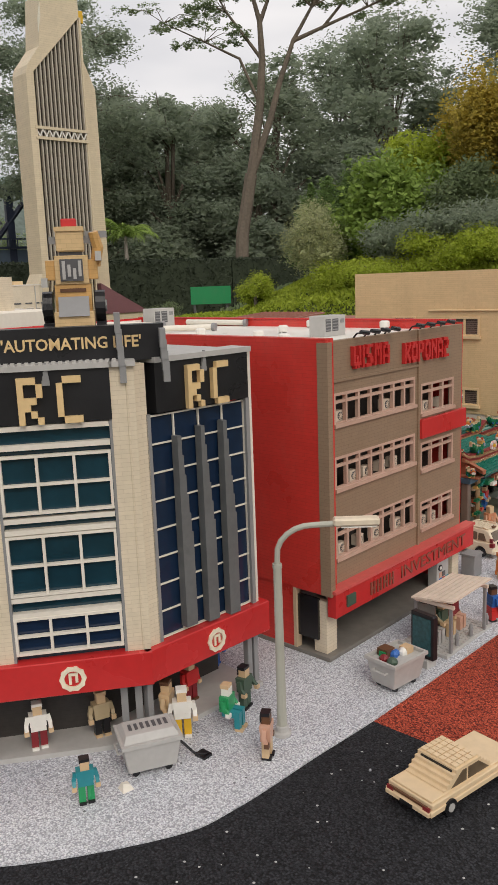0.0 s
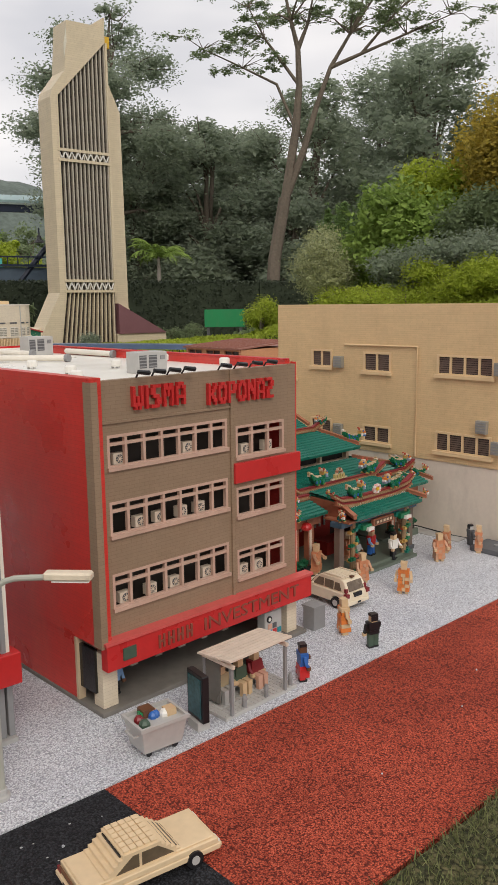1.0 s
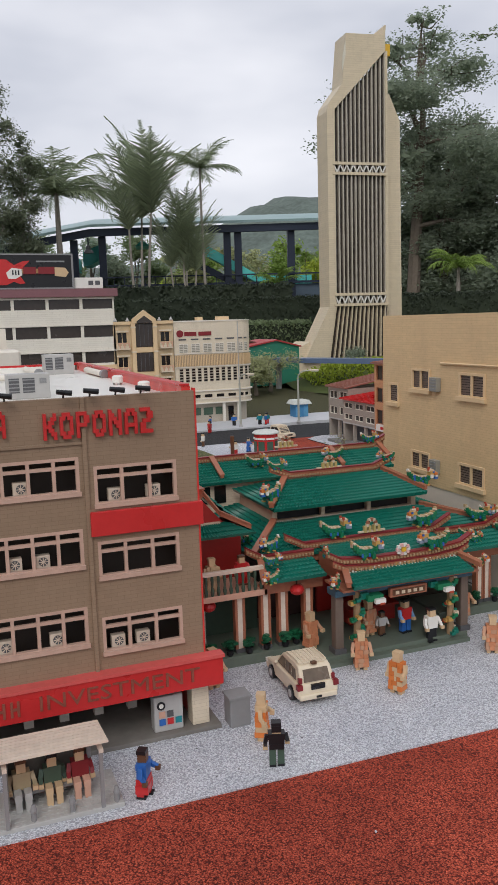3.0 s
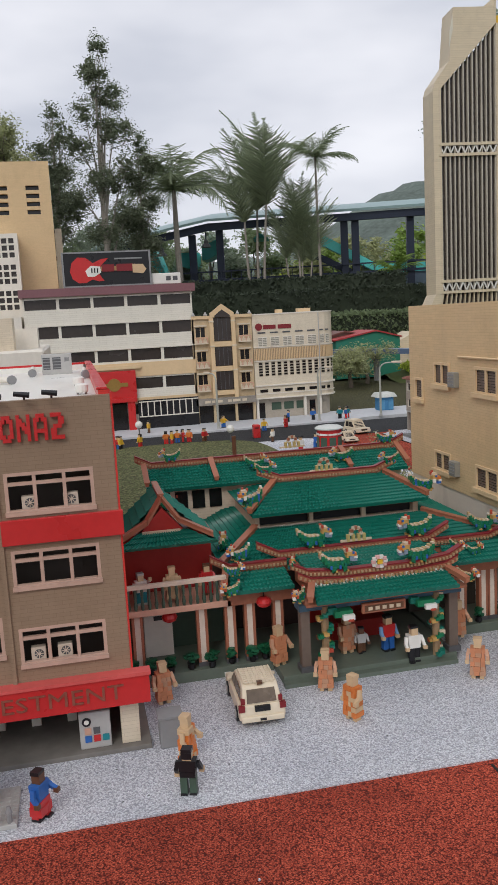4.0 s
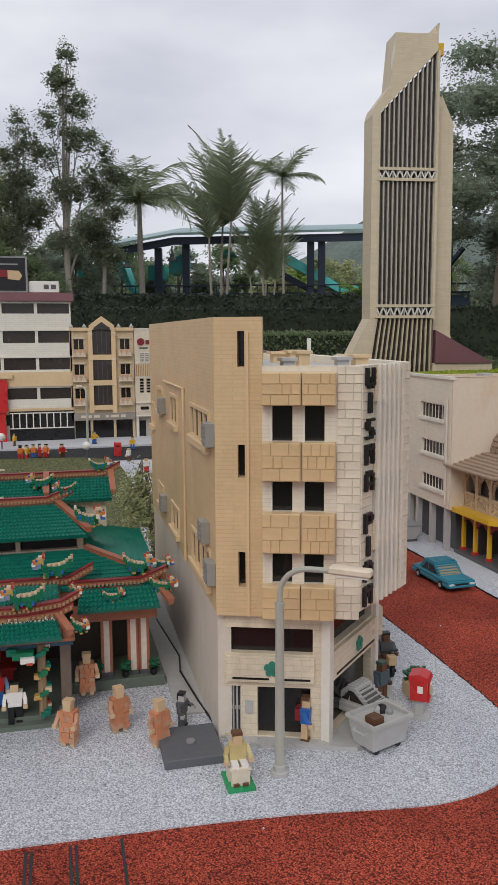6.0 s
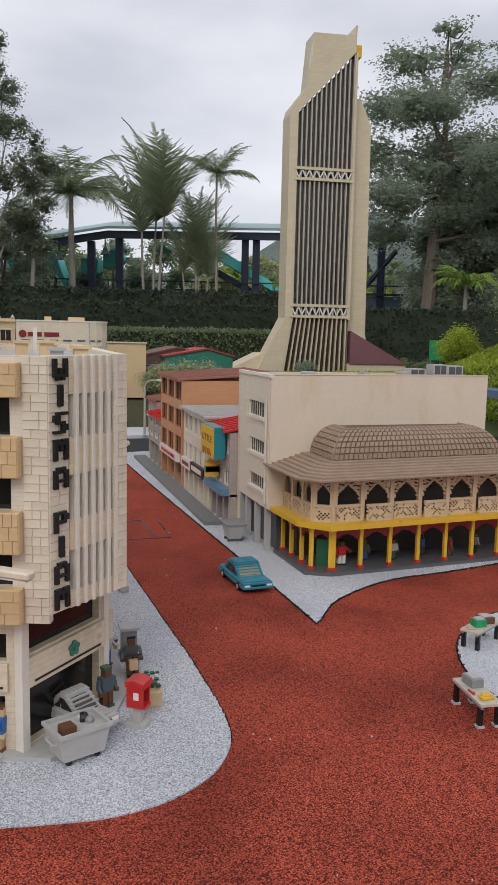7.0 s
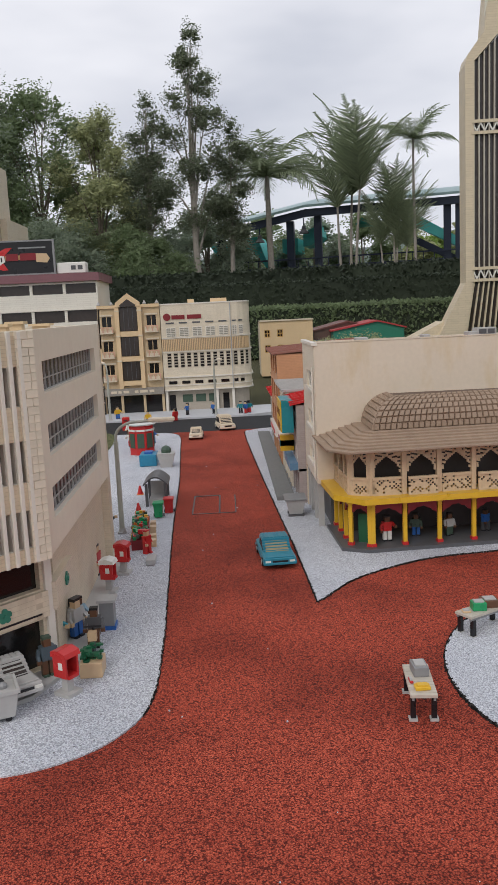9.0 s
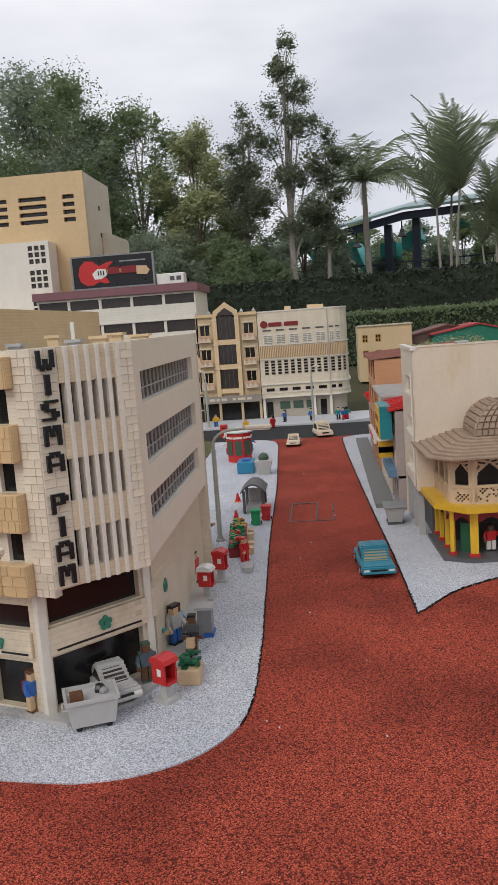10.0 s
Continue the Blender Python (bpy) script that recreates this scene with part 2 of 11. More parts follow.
# ---- building tools ----
class Geo:
    """Collects boxes, prisms, tubes and turned forms of one mesh."""

    def __init__(self):
        self.v, self.f, self.mi, self.slot = [], [], [], 0

    def add(self, verts, faces):
        k = len(self.v)
        self.v += [tuple(p) for p in verts]
        self.f += [tuple(i + k for i in q) for q in faces]
        self.mi += [self.slot] * len(faces)
        return self

    def box(self, x0, x1, y0, y1, z0, z1):
        return self.add([(x, y, z) for z in (z0, z1) for y in (y0, y1) for x in (x0, x1)],
                        [(0, 2, 3, 1), (4, 5, 7, 6), (0, 1, 5, 4), (2, 6, 7, 3), (0, 4, 6, 2), (1, 3, 7, 5)])

    def fbox(self, fr, u0, u1, d0, d1, z0, z1):
        return self.add([fr(u, d, z) for z in (z0, z1) for d in (d0, d1) for u in (u0, u1)],
                        [(0, 2, 3, 1), (4, 5, 7, 6), (0, 1, 5, 4), (2, 6, 7, 3), (0, 4, 6, 2), (1, 3, 7, 5)])

    def prism(self, ring0, ring1):
        """Joins two rings of as many points, with caps."""
        n = len(ring0)
        return self.add(list(ring0) + list(ring1),
                        [tuple(range(n))[::-1], tuple(range(n, 2 * n))] + [(i, (i + 1) % n, n + (i + 1) % n, n + i) for i in range(n)])

    def cyl(self, p0, p1, r0, r1=None, n=10):
        return self.tube([p0, p1], [r0, r0 if r1 is None else r1], n)

    def tube(self, pts, radii, n=8):
        rings = []
        pts = [Vector(p) for p in pts]
        for i, p in enumerate(pts):
            d = (pts[min(i + 1, len(pts) - 1)] - pts[max(i - 1, 0)]).normalized()
            a = d.orthogonal().normalized() if abs(d.z) > 0.999 or i == 0 else rings_a - d * rings_a.dot(d)
            a = a.normalized()
            rings_a = a
            b = d.cross(a)
            r = radii[i] if hasattr(radii, "__len__") else radii
            rings.append([p + (a * math.cos(2 * math.pi * k / n) + b * math.sin(2 * math.pi * k / n)) * r for k in range(n)])
        verts = [q for ring in rings for q in ring]
        faces = [tuple(range(n))[::-1], tuple(range(len(verts) - n, len(verts)))]
        for i in range(len(rings) - 1):
            faces += [(i * n + k, i * n + (k + 1) % n, (i + 1) * n + (k + 1) % n, (i + 1) * n + k) for k in range(n)]
        return self.add(verts, faces)

    def lathe(self, c, prof, n=12, sx=1.0, sy=1.0):
        rings = [[(c[0] + r * sx * math.cos(2 * math.pi * k / n), c[1] + r * sy * math.sin(2 * math.pi * k / n), c[2] + z) for k in range(n)] for r, z in prof]
        faces = [tuple(range(n))[::-1], tuple(range((len(prof) - 1) * n, len(prof) * n))]
        for i in range(len(prof) - 1):
            faces += [(i * n + k, i * n + (k + 1) % n, (i + 1) * n + (k + 1) % n, (i + 1) * n + k) for k in range(n)]
        return self.add([q for r in rings for q in r], faces)

    def ball(self, c, r, n=8, sz=1.0):
        k = 5
        return self.lathe(c, [(r * max(0.08, math.sin(math.pi * i / k)), -r * sz * math.cos(math.pi * i / k)) for i in range(k + 1)], n)


def FR(o, u, n):
    """A wall's frame: u metres along it, d out of it, z up."""
    o, u, n = Vector((*o, 0)) if len(o) == 2 else Vector(o), Vector((*u, 0)).normalized(), Vector((*n, 0)).normalized()
    return lambda a, d, z: tuple(o + u * a + n * d + Vector((0, 0, z)))


ORIGIN = {}
MINOR = ("ridge_knob", "stud", "stud_row", "dragon_coil", "sun_screen", "produce", "plant", "foliage", "twig_spray", "roof_batten", "shutter", "louvre_row", "roof_plate")     # too small to pick apart


def thing(name, label, category, at=(0, 0, 0), group="", kind=""):
    ob = new(name)
    ob.location = at
    ob.empty_display_size = 0.02
    ORIGIN[ob] = Vector(at)
    return tagged(ob, label, category, group, kind)


def part(name, g, material, parent=None, label="", bevel=0.0, smooth=False):
    """Links what g holds as ONE mesh object, under its thing or part."""
    o = ORIGIN.get(parent, Vector((0, 0, 0)))
    me = bpy.data.meshes.new(name)
    me.from_pydata([(p[0] - o.x, p[1] - o.y, p[2] - o.z) for p in g.v], [], g.f)
    for m in material if isinstance(material, (list, tuple)) else (material,):
        me.materials.append(m)
    me.polygons.foreach_set("material_index", g.mi)
    bm = bmesh.new()
    bm.from_mesh(me)
    bmesh.ops.recalc_face_normals(bm, faces=bm.faces)
    if bevel:
        bmesh.ops.bevel(bm, geom=bm.edges[:], offset=bevel, segments=1, affect="EDGES", clamp_overlap=True)
    bm.to_mesh(me)
    bm.free()
    if smooth:
        me.polygons.foreach_set("use_smooth", [True] * len(me.polygons))
    me.update()
    ob = new(name, me)
    if parent is not None:
        ob.parent = parent
        ORIGIN[ob] = o
    if label:
        ob["label"] = label
    if name in MINOR:
        ob["kind"] = "stuff"
    return ob


def sheet(name, g, material, label, category, kind="structure"):
    return tagged(part(name, g, material), label, category, "", kind)


def wall(g, fr, u0, u1, z0, z1, holes=(), thick=0.03, d=0.0):
    """A wall with openings that go through it: holes are (u0, u1, z0, z1)."""
    us = sorted({u0, u1, *[h[i] for h in holes for i in (0, 1) if u0 < h[i] < u1]})
    zs = sorted({z0, z1, *[h[i] for h in holes for i in (2, 3) if z0 < h[i] < z1]})
    nu, nz = len(us) - 1, len(zs) - 1
    solid = lambda i, j: 0 <= i < nu and 0 <= j < nz and not any(h[0] - 1e-6 <= us[i] and us[i + 1] <= h[1] + 1e-6 and h[2] - 1e-6 <= zs[j] and zs[j + 1] <= h[3] + 1e-6 for h in holes)
    ids = {}

    def vid(i, j, s):
        if (i, j, s) not in ids:
            ids[(i, j, s)] = len(g.v)
            g.v.append(fr(us[i], d if s else d - thick, zs[j]))
        return ids[(i, j, s)]

    def face(*q):
        g.f.append(q)
        g.mi.append(g.slot)

    for i in range(nu):
        for j in range(nz):
            if not solid(i, j):
                continue
            for s in (0, 1):
                face(vid(i, j, s), vid(i + 1, j, s), vid(i + 1, j + 1, s), vid(i, j + 1, s))
            if not solid(i - 1, j):
                face(vid(i, j, 0), vid(i, j, 1), vid(i, j + 1, 1), vid(i, j + 1, 0))
            if not solid(i + 1, j):
                face(vid(i + 1, j, 0), vid(i + 1, j, 1), vid(i + 1, j + 1, 1), vid(i + 1, j + 1, 0))
            if not solid(i, j - 1):
                face(vid(i, j, 0), vid(i, j, 1), vid(i + 1, j, 1), vid(i + 1, j, 0))
            if not solid(i, j + 1):
                face(vid(i, j + 1, 0), vid(i, j + 1, 1), vid(i + 1, j + 1, 1), vid(i + 1, j + 1, 0))
    return g


def window(parent, fr, u0, u1, z0, z1, fm, gm, cols=1, rows=1, bar=0.004, d=-0.006, name="window", deep=0.006, label="", split=None):
    """A window: a frame with bars, and its pane behind them."""
    w = part(name, wall(Geo(), fr, u0, u1, z0, z1, [(u0 + bar, u1 - bar, z0 + bar, z1 - bar)], deep, d + deep), fm, parent, label)
    for i in range(1, cols):
        u = u0 + (u1 - u0) * i / cols
        part("glazing_bar", Geo().fbox(fr, u - bar / 2, u + bar / 2, d + 0.0007, d + deep - 0.0007, z0 + bar, z1 - bar), fm, w)
    for j in range(1, rows):
        z = z0 + (z1 - z0) * (split if split and rows == 2 else j / rows)
        part("glazing_bar", Geo().fbox(fr, u0 + bar, u1 - bar, d + 0.0013, d + deep - 0.0013, z - bar / 2, z + bar / 2), fm, w)
    if gm:
        part("pane", Geo().fbox(fr, u0, u1, d - 0.004, d - 0.001, z0, z1), gm, w)
    return w


def lettering(name, text, size, m, material, parent=None, extrude=0.004, name_align="CENTER", width=None, bold=0.0):
    c = bpy.data.curves.new(name, "FONT")
    c.body, c.size, c.extrude, c.align_x, c.align_y = text, size, extrude, name_align, "CENTER"
    c.resolution_u = 2
    c.offset = bold
    c.materials.append(material)
    ob = new(name, c)
    if parent is not None:
        ob.parent = parent
        m = Matrix.Translation(-ORIGIN[parent]) @ m
    ob.matrix_basis = m
    if width:
        bpy.context.view_layer.update()
        k = width / max(ob.dimensions.x, 1e-6)
        ob.matrix_basis = m @ Matrix.Diagonal((k, 1, 1, 1))
    return ob


def facing(fr, u, d, z):
    """The pose of upright lettering on a wall's frame."""
    o, x = Vector(fr(u, d, z)), Vector(fr(u + 1, d, z)) - Vector(fr(u, d, z))
    n = Vector(fr(u, d + 1, z)) - Vector(fr(u, d, z))
    up = Vector((0, 0, 1))
    return Matrix.Translation(o) @ Matrix((x, up, n)).transposed().to_4x4()


def slab(g, pts, z0, z1):
    return g.prism([(x, y, z0) for x, y in pts], [(x, y, z1) for x, y in pts])


def smooth_line(pts, n=6):
    """A Catmull-Rom line through the points."""
    out = []
    for i in range(len(pts) - 1):
        p = [Vector((*pts[max(0, min(len(pts) - 1, i + k))], 0)) for k in (-1, 0, 1, 2)]
        for s in range(n):
            t = s / n
            q = 0.5 * ((2 * p[1]) + (p[2] - p[0]) * t + (2 * p[0] - 5 * p[1] + 4 * p[2] - p[3]) * t * t + (3 * p[1] - p[0] - 3 * p[2] + p[3]) * t ** 3)
            out.append((q.x, q.y))
    return out + [pts[-1]]

# ---- ground ----
g = Geo()
g.add([(-900, -900, -0.03), (900, -900, -0.03), (900, 900, -0.03), (-900, 900, -0.03)], [(0, 1, 2, 3)])
sheet("ground", g, SOIL, "grassy soil round the model town", "ground")
RZ = -0.004
g = Geo()
slab(g, [(-6.02, 4.1), (-1.6, 1.52), (-0.52, 1.52), (-0.50, 2.4), (-0.2, 3.2), (-0.1, 4.6), (-0.15, 7.4), (-2.9, 7.4), (-6.02, 5.2)], -0.028, RZ)
sheet("road_red", g, RED_ROAD, "red crushed-rubber road surface with dark worn patches", "road")
g = Geo()
slab(g, [(-1.9, -1.6), (-0.52, -1.6), (-0.52, 1.52), (-1.2, 1.52), (-1.9, 1.3)], -0.027, RZ + 0.0005)
sheet("road_black", g, BLACK_ROAD, "black crumbed road surface with white flecks", "road")
g = Geo()
slab(g, [(-6.85, -3.0), (-6.02, -3.0), (-6.02, 12.0), (-6.85, 12.0)], -0.027, RZ)
sheet("road_far", g, FAR_ROAD, "dark grey cross road of the model town", "road")

kerb_a = smooth_line([(-1.95, 0.30), (-1.60, 0.50), (-1.37, 0.681), (-1.19, 0.935), (-1.15, 1.08), (-1.135, 1.33), (-1.12, 1.55), (-1.105, 2.1), (-1.095, 2.8), (-1.085, 3.4), (-1.068, 3.8), (-1.035, 4.06), (-1.03, 4.18), (-1.065, 4.31), (-1.16, 4.43), (-1.335, 4.502), (-1.7, 4.507), (-2.2, 4.487), (-3.0, 4.455), (-4.0, 4.43), (-5.0, 4.385), (-5.75, 4.345), (-5.98, 4.25), (-6.02, 4.1)])
g = Geo()
slab(g, kerb_a + [(-6.02, 0.3)], -0.02, 0.0)
sheet("pavement_main", g, GRAVEL, "white pebble pavement under the buildings", "pavement")
kerb_b = smooth_line([(-6.02, 5.3), (-6.02, 5.05), (-5.93, 4.90), (-5.7, 4.855), (-4.0, 4.91), (-2.6, 4.97), (-1.97, 4.99)], 4) + smooth_line([(-2.0, 5.02), (-2.19, 5.17), (-2.36, 5.46), (-2.42, 5.8), (-2.54, 6.31), (-2.75, 7.0)], 6)
g = Geo()
slab(g, kerb_b + [(-6.02, 7.0)], -0.02, 0.0)
sheet("pavement_arcade", g, GRAVEL, "white pebble pavement round the arcade hall", "pavement")
g = Geo()
slab(g, [(-7.6, -2), (-6.85, -2), (-6.85, 4.9), (-6.95, 5.1), (-6.95, 7.0), (-7.6, 7.0)], -0.02, 0.012)
sheet("pavement_far", g, mat("pale_paving", (0.55, 0.56, 0.58), 0.7, 0.1, grain=40), "pale pavement along the far row of houses", "pavement")
ISLE = (-1.339, 5.873, 0.612)
g = Geo()
slab(g, [(ISLE[0] + ISLE[2] * math.cos(a * math.pi / 36), ISLE[1] + ISLE[2] * math.sin(a * math.pi / 36)) for a in range(72)], -0.02, 0.0015)
sheet("pavement_island", g, GRAVEL, "round white pebble traffic island", "pavement")

EDGE = granules("edge_rubble", (0.012, 0.012, 0.012), (0.06, 0.055, 0.05), (0.004, 0.004, 0.004), 160.0, 0.006, 0.95)


def edging(name, line, lo=0.005, hi=0.011, label="ragged dark edging between pebbles and road"):
    """A ragged dark strip that lies along a pavement's edge."""
    rnd = random.Random(7)
    g = Geo()
    pts = []
    for (ax, ay), (bx, by) in zip(line, line[1:]):
        n = max(1, int(math.hypot(bx - ax, by - ay) / 0.009))
        pts += [(ax + (bx - ax) * i / n, ay + (by - ay) * i / n) for i in range(n)]
    for i in range(1, len(pts) - 1):
        dx, dy = pts[i + 1][0] - pts[i - 1][0], pts[i + 1][1] - pts[i - 1][1]
        q = math.hypot(dx, dy) or 1
        nx, ny = -dy / q, dx / q
        r = rnd.uniform(lo, hi) * 0.5
        h = rnd.uniform(0.0, 0.0025)
        x, y = pts[i][0] + nx * rnd.uniform(-0.002, 0.002), pts[i][1] + ny * rnd.uniform(-0.002, 0.002)
        tx, ty = dx / q * rnd.uniform(0.004, 0.008), dy / q * rnd.uniform(0.004, 0.008)
        g.prism([(x - tx - nx * r, y - ty - ny * r, -0.01), (x + tx - nx * r, y + ty - ny * r, -0.01), (x + tx + nx * r, y + ty + ny * r, -0.01), (x - tx + nx * r, y - ty + ny * r, -0.01)],
                [(x - tx * 0.7 - nx * r * 0.5, y - ty * 0.7 - ny * r * 0.5, h), (x + tx * 0.7 - nx * r * 0.5, y + ty * 0.7 - ny * r * 0.5, h), (x + tx * 0.7 + nx * r * 0.5, y + ty * 0.7 + ny * r * 0.5, h), (x - tx * 0.7 + nx * r * 0.5, y - ty * 0.7 + ny * r * 0.5, h)])
    tagged(part(name, g, EDGE), label, "edging", "", "stuff")


edging("kerb_edging_main", [p for p in kerb_a if p[0] < -1.25 and p[1] > 4.0], 0.003, 0.008)
edging("kerb_edging_arcade", kerb_b[10:], 0.005, 0.010)
edging("kerb_edging_island", [(ISLE[0] + ISLE[2] * math.cos(a * math.pi / 60), ISLE[1] + ISLE[2] * math.sin(a * math.pi / 60)) for a in range(121)], 0.009, 0.017)

# verge of rough grass beside the road, behind which the viewer stands
g = Geo()
slab(g, [(-0.52, -1.6), (3.5, -1.6), (3.5, 9.0), (0.1, 9.0), (-0.05, 4.6), (-0.18, 3.2), (-0.48, 2.4), (-0.50, 1.7)], -0.026, 0.006)
sheet("verge", g, SOIL, "rough grassy verge in front of the model town", "verge")
g = Geo()
rnd = random.Random(3)
for _ in range(5200):
    y = rnd.uniform(1.45, 2.75)
    x = -0.50 + (y - 2.3) * (0.35 if y > 2.3 else 0.0) + abs(rnd.gauss(0, 0.16))
    h, a = rnd.uniform(0.008, 0.03), rnd.uniform(0, 6.28)
    w = rnd.uniform(0.001, 0.002)
    lx, ly = rnd.gauss(0, 0.01), rnd.gauss(0, 0.01)
    g.add([(x - w * math.cos(a), y - w * math.sin(a), 0.004), (x + w * math.cos(a), y + w * math.sin(a), 0.004), (x + lx, y + ly, 0.004 + h)], [(0, 1, 2)])
tagged(part("verge_grass", g, mat("dry_grass", (0.13, 0.14, 0.055), 0.8, 0.4, island=0.3)), "short dry grass on the verge", "grass", "", "stuff")

# covers let into the red road
g = Geo()
for (y0, y1) in ((3.205, 3.30), (3.305, 3.385), (3.39, 3.485)):
    for a, b, c, d in ((-1.07, -0.90, y0, y0 + 0.006), (-1.07, -0.90, y1 - 0.006, y1), (-0.906, -0.90, y0, y1)):
        g.box(a, b, c, d, -0.02, RZ + 0.0015)
sheet("trim_drain_covers", g, BLACK, "dark joints of covers let into the red road", "drain cover")
g = Geo()
for a, b, c, d in ((-3.62, -3.24, 4.66, 4.668), (-3.62, -3.24, 4.74, 4.746), (-3.62, -3.24, 4.53, 4.537), (-3.63, -3.615, 4.53, 4.668), (-3.245, -3.235, 4.53, 4.746)):
    g.box(a, b, c, d, -0.02, RZ + 0.002)
sheet("trim_street_cover", g, BLACK, "dark joints of a cover in the side street", "drain cover")
# loose white stones on the roads
rnd = random.Random(11)
g = Geo()
for _ in range(26):
    x, y = rnd.choice([(rnd.uniform(-1.05, -0.6), rnd.uniform(0.6, 4.2)), (rnd.uniform(-4.5, -1.3), rnd.uniform(4.55, 4.9)), (rnd.uniform(-1.3, -0.6), rnd.uniform(4.4, 5.2))])
    r = rnd.uniform(0.0012, 0.0035)
    g.ball((x, y, RZ + r * 0.5), r, 5)
tagged(part("loose_stones", g, GRAVEL), "loose white pebbles strewn on the road", "pebbles", "", "stuff")

# ---- the corner tower block with dark blue windows ----
A = (-1.455, 1.115)
FL = FR(A, (0.605, 0.796), (0.796, -0.605))
FRB = FR(A, (0.055, 0.998), (0.998, -0.055))
FRR = lambda u, d, z: FRB(u * 0.95, d, z)
rc = thing("office_block", "corner office block with dark blue windows, cream pilasters and red fascia", "building", (-1.6, 1.2, 0))
g = Geo()
slab(g, [(-1.455, 1.115), (-1.435, 1.482), (-1.95, 1.50), (-2.2, 1.1), (-1.95, 0.46)], 0.0, 0.012)
part("plinth", g, LGREY, rc, "grey studded arcade floor")
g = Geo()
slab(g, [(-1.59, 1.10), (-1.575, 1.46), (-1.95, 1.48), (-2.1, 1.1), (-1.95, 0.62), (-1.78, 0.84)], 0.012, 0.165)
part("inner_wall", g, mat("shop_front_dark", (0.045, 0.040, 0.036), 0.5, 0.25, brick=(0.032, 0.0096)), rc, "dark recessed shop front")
g = Geo()
slab(g, [(-1.46, 1.12), (-1.45, 1.46), (-1.97, 1.48), (-2.2, 1.1), (-1.97, 0.47)], 0.165, 0.235)
part("slab", g, DGREY, rc)
g = Geo()
slab(g, [(-1.505, 1.13), (-1.49, 1.455), (-1.95, 1.475), (-2.15, 1.1), (-1.96, 0.57)], 0.235, 0.868)
part("core", g, DGREY, rc)
for fr, a, b in ((FL, -0.62, 0.018), (FRR, -0.008, 0.398)):
    part("fascia", Geo().fbox(fr, a, b, -0.03, 0.022, 0.158, 0.237), RED, rc, "bright red fascia", 0.002)
for fr, u in ((FL, -0.157), (FRR, 0.205)):
    g = Geo()
    for k in range(20):
        r0, r1 = 0.0185, 0.0295 - 0.0025 * (k % 2)
        for r in (r0, r1):
            for dd in (0.0222, 0.027):
                g.v.append(fr(u + r * math.cos(k * math.pi / 10), dd, 0.196 + r * math.sin(k * math.pi / 10)))
    for k in range(20):
        p, q = 4 * k, 4 * ((k + 1) % 20)
        for i, j in ((0, 1), (1, 3), (3, 2), (2, 0)):
            g.f.append((p + i, p + j, q + j, q + i))
            g.mi.append(0)
    ring = [(-0.009, 0.183), (-0.003, 0.183), (-0.003, 0.203), (0.005, 0.203), (0.005, 0.187), (0.011, 0.187), (0.011, 0.209), (-0.009, 0.209)]
    part("emblem_mark", Geo().prism([fr(u + a, 0.0222, z) for a, z in ring], [fr(u + a, 0.026, z) for a, z in ring]), mat("cream_emblem", (0.80, 0.72, 0.55), 0.4), rc)
    part("emblem", g, mat("cream_emblem", (0.80, 0.72, 0.55), 0.4), rc, "round cream emblem of small bricks")
for fr, u in ((FL, -0.345), (FL, -0.05), (FL, -0.018), (FRR, 0.02), (FRR, 0.355), (FRR, 0.378)):
    part("column", Geo().fbox(fr, u - 0.008, u + 0.008, -0.03, -0.012, 0.012, 0.16), GREY, rc, "", 0.001)
# left face: three bands of windows between pale strips
for (a, b) in ((-0.62, -0.278), (-0.035, 0.016)):
    part("pilaster", Geo().fbox(FL, a, b, -0.05, 0.006, 0.237, 0.868), CREAM, rc, "cream brick pilaster")
part("pilaster", Geo().fbox(FRR, -0.006, 0.046, -0.05, 0.006, 0.237, 0.868), CREAM, rc, "cream brick pilaster")
for z0, z1 in ((0.565, 0.692), (0.385, 0.520), (0.252, 0.337)):
    window(rc, FL, -0.272, -0.042, z0, z1, WHITEP, TGLASS if z0 > 0.3 else BGLASS, 3, 2, 0.006, -0.006, deep=0.012)
for z in (0.748, 0.708, 0.552, 0.527, 0.377, 0.342):
    part("strip", Geo().fbox(FL, -0.272, -0.042, -0.03, 0.004, z - 0.005, z + 0.006), WHITEP, rc)
part("spandrel", Geo().fbox(FL, -0.276, -0.038, -0.04, -0.012, 0.237, 0.76), TGLASS, rc, "dark teal glass")
for u in (-0.276, -0.036):
    part("edge_strip", Geo().fbox(FL, u - 0.005, u + 0.004, -0.02, 0.005, 0.237, 0.757), GREY, rc)
for fr, a, b, z0, z1 in ((FL, -0.62, -0.034, 0.757, 0.866), (FRR, 0.072, 0.362, 0.757, 0.866)):
    part("sign_board", Geo().fbox(fr, a, b, -0.04, 0.008, z0, z1), BLACK, rc, "black sign board")
    part("ledge", Geo().fbox(fr, a - 0.004, b + 0.006, -0.05, 0.016, 0.866, 0.878), LGREY, rc)
part("ledge", Geo().fbox(FL, -0.034, 0.02, -0.05, 0.016, 0.866, 0.878), LGREY, rc)
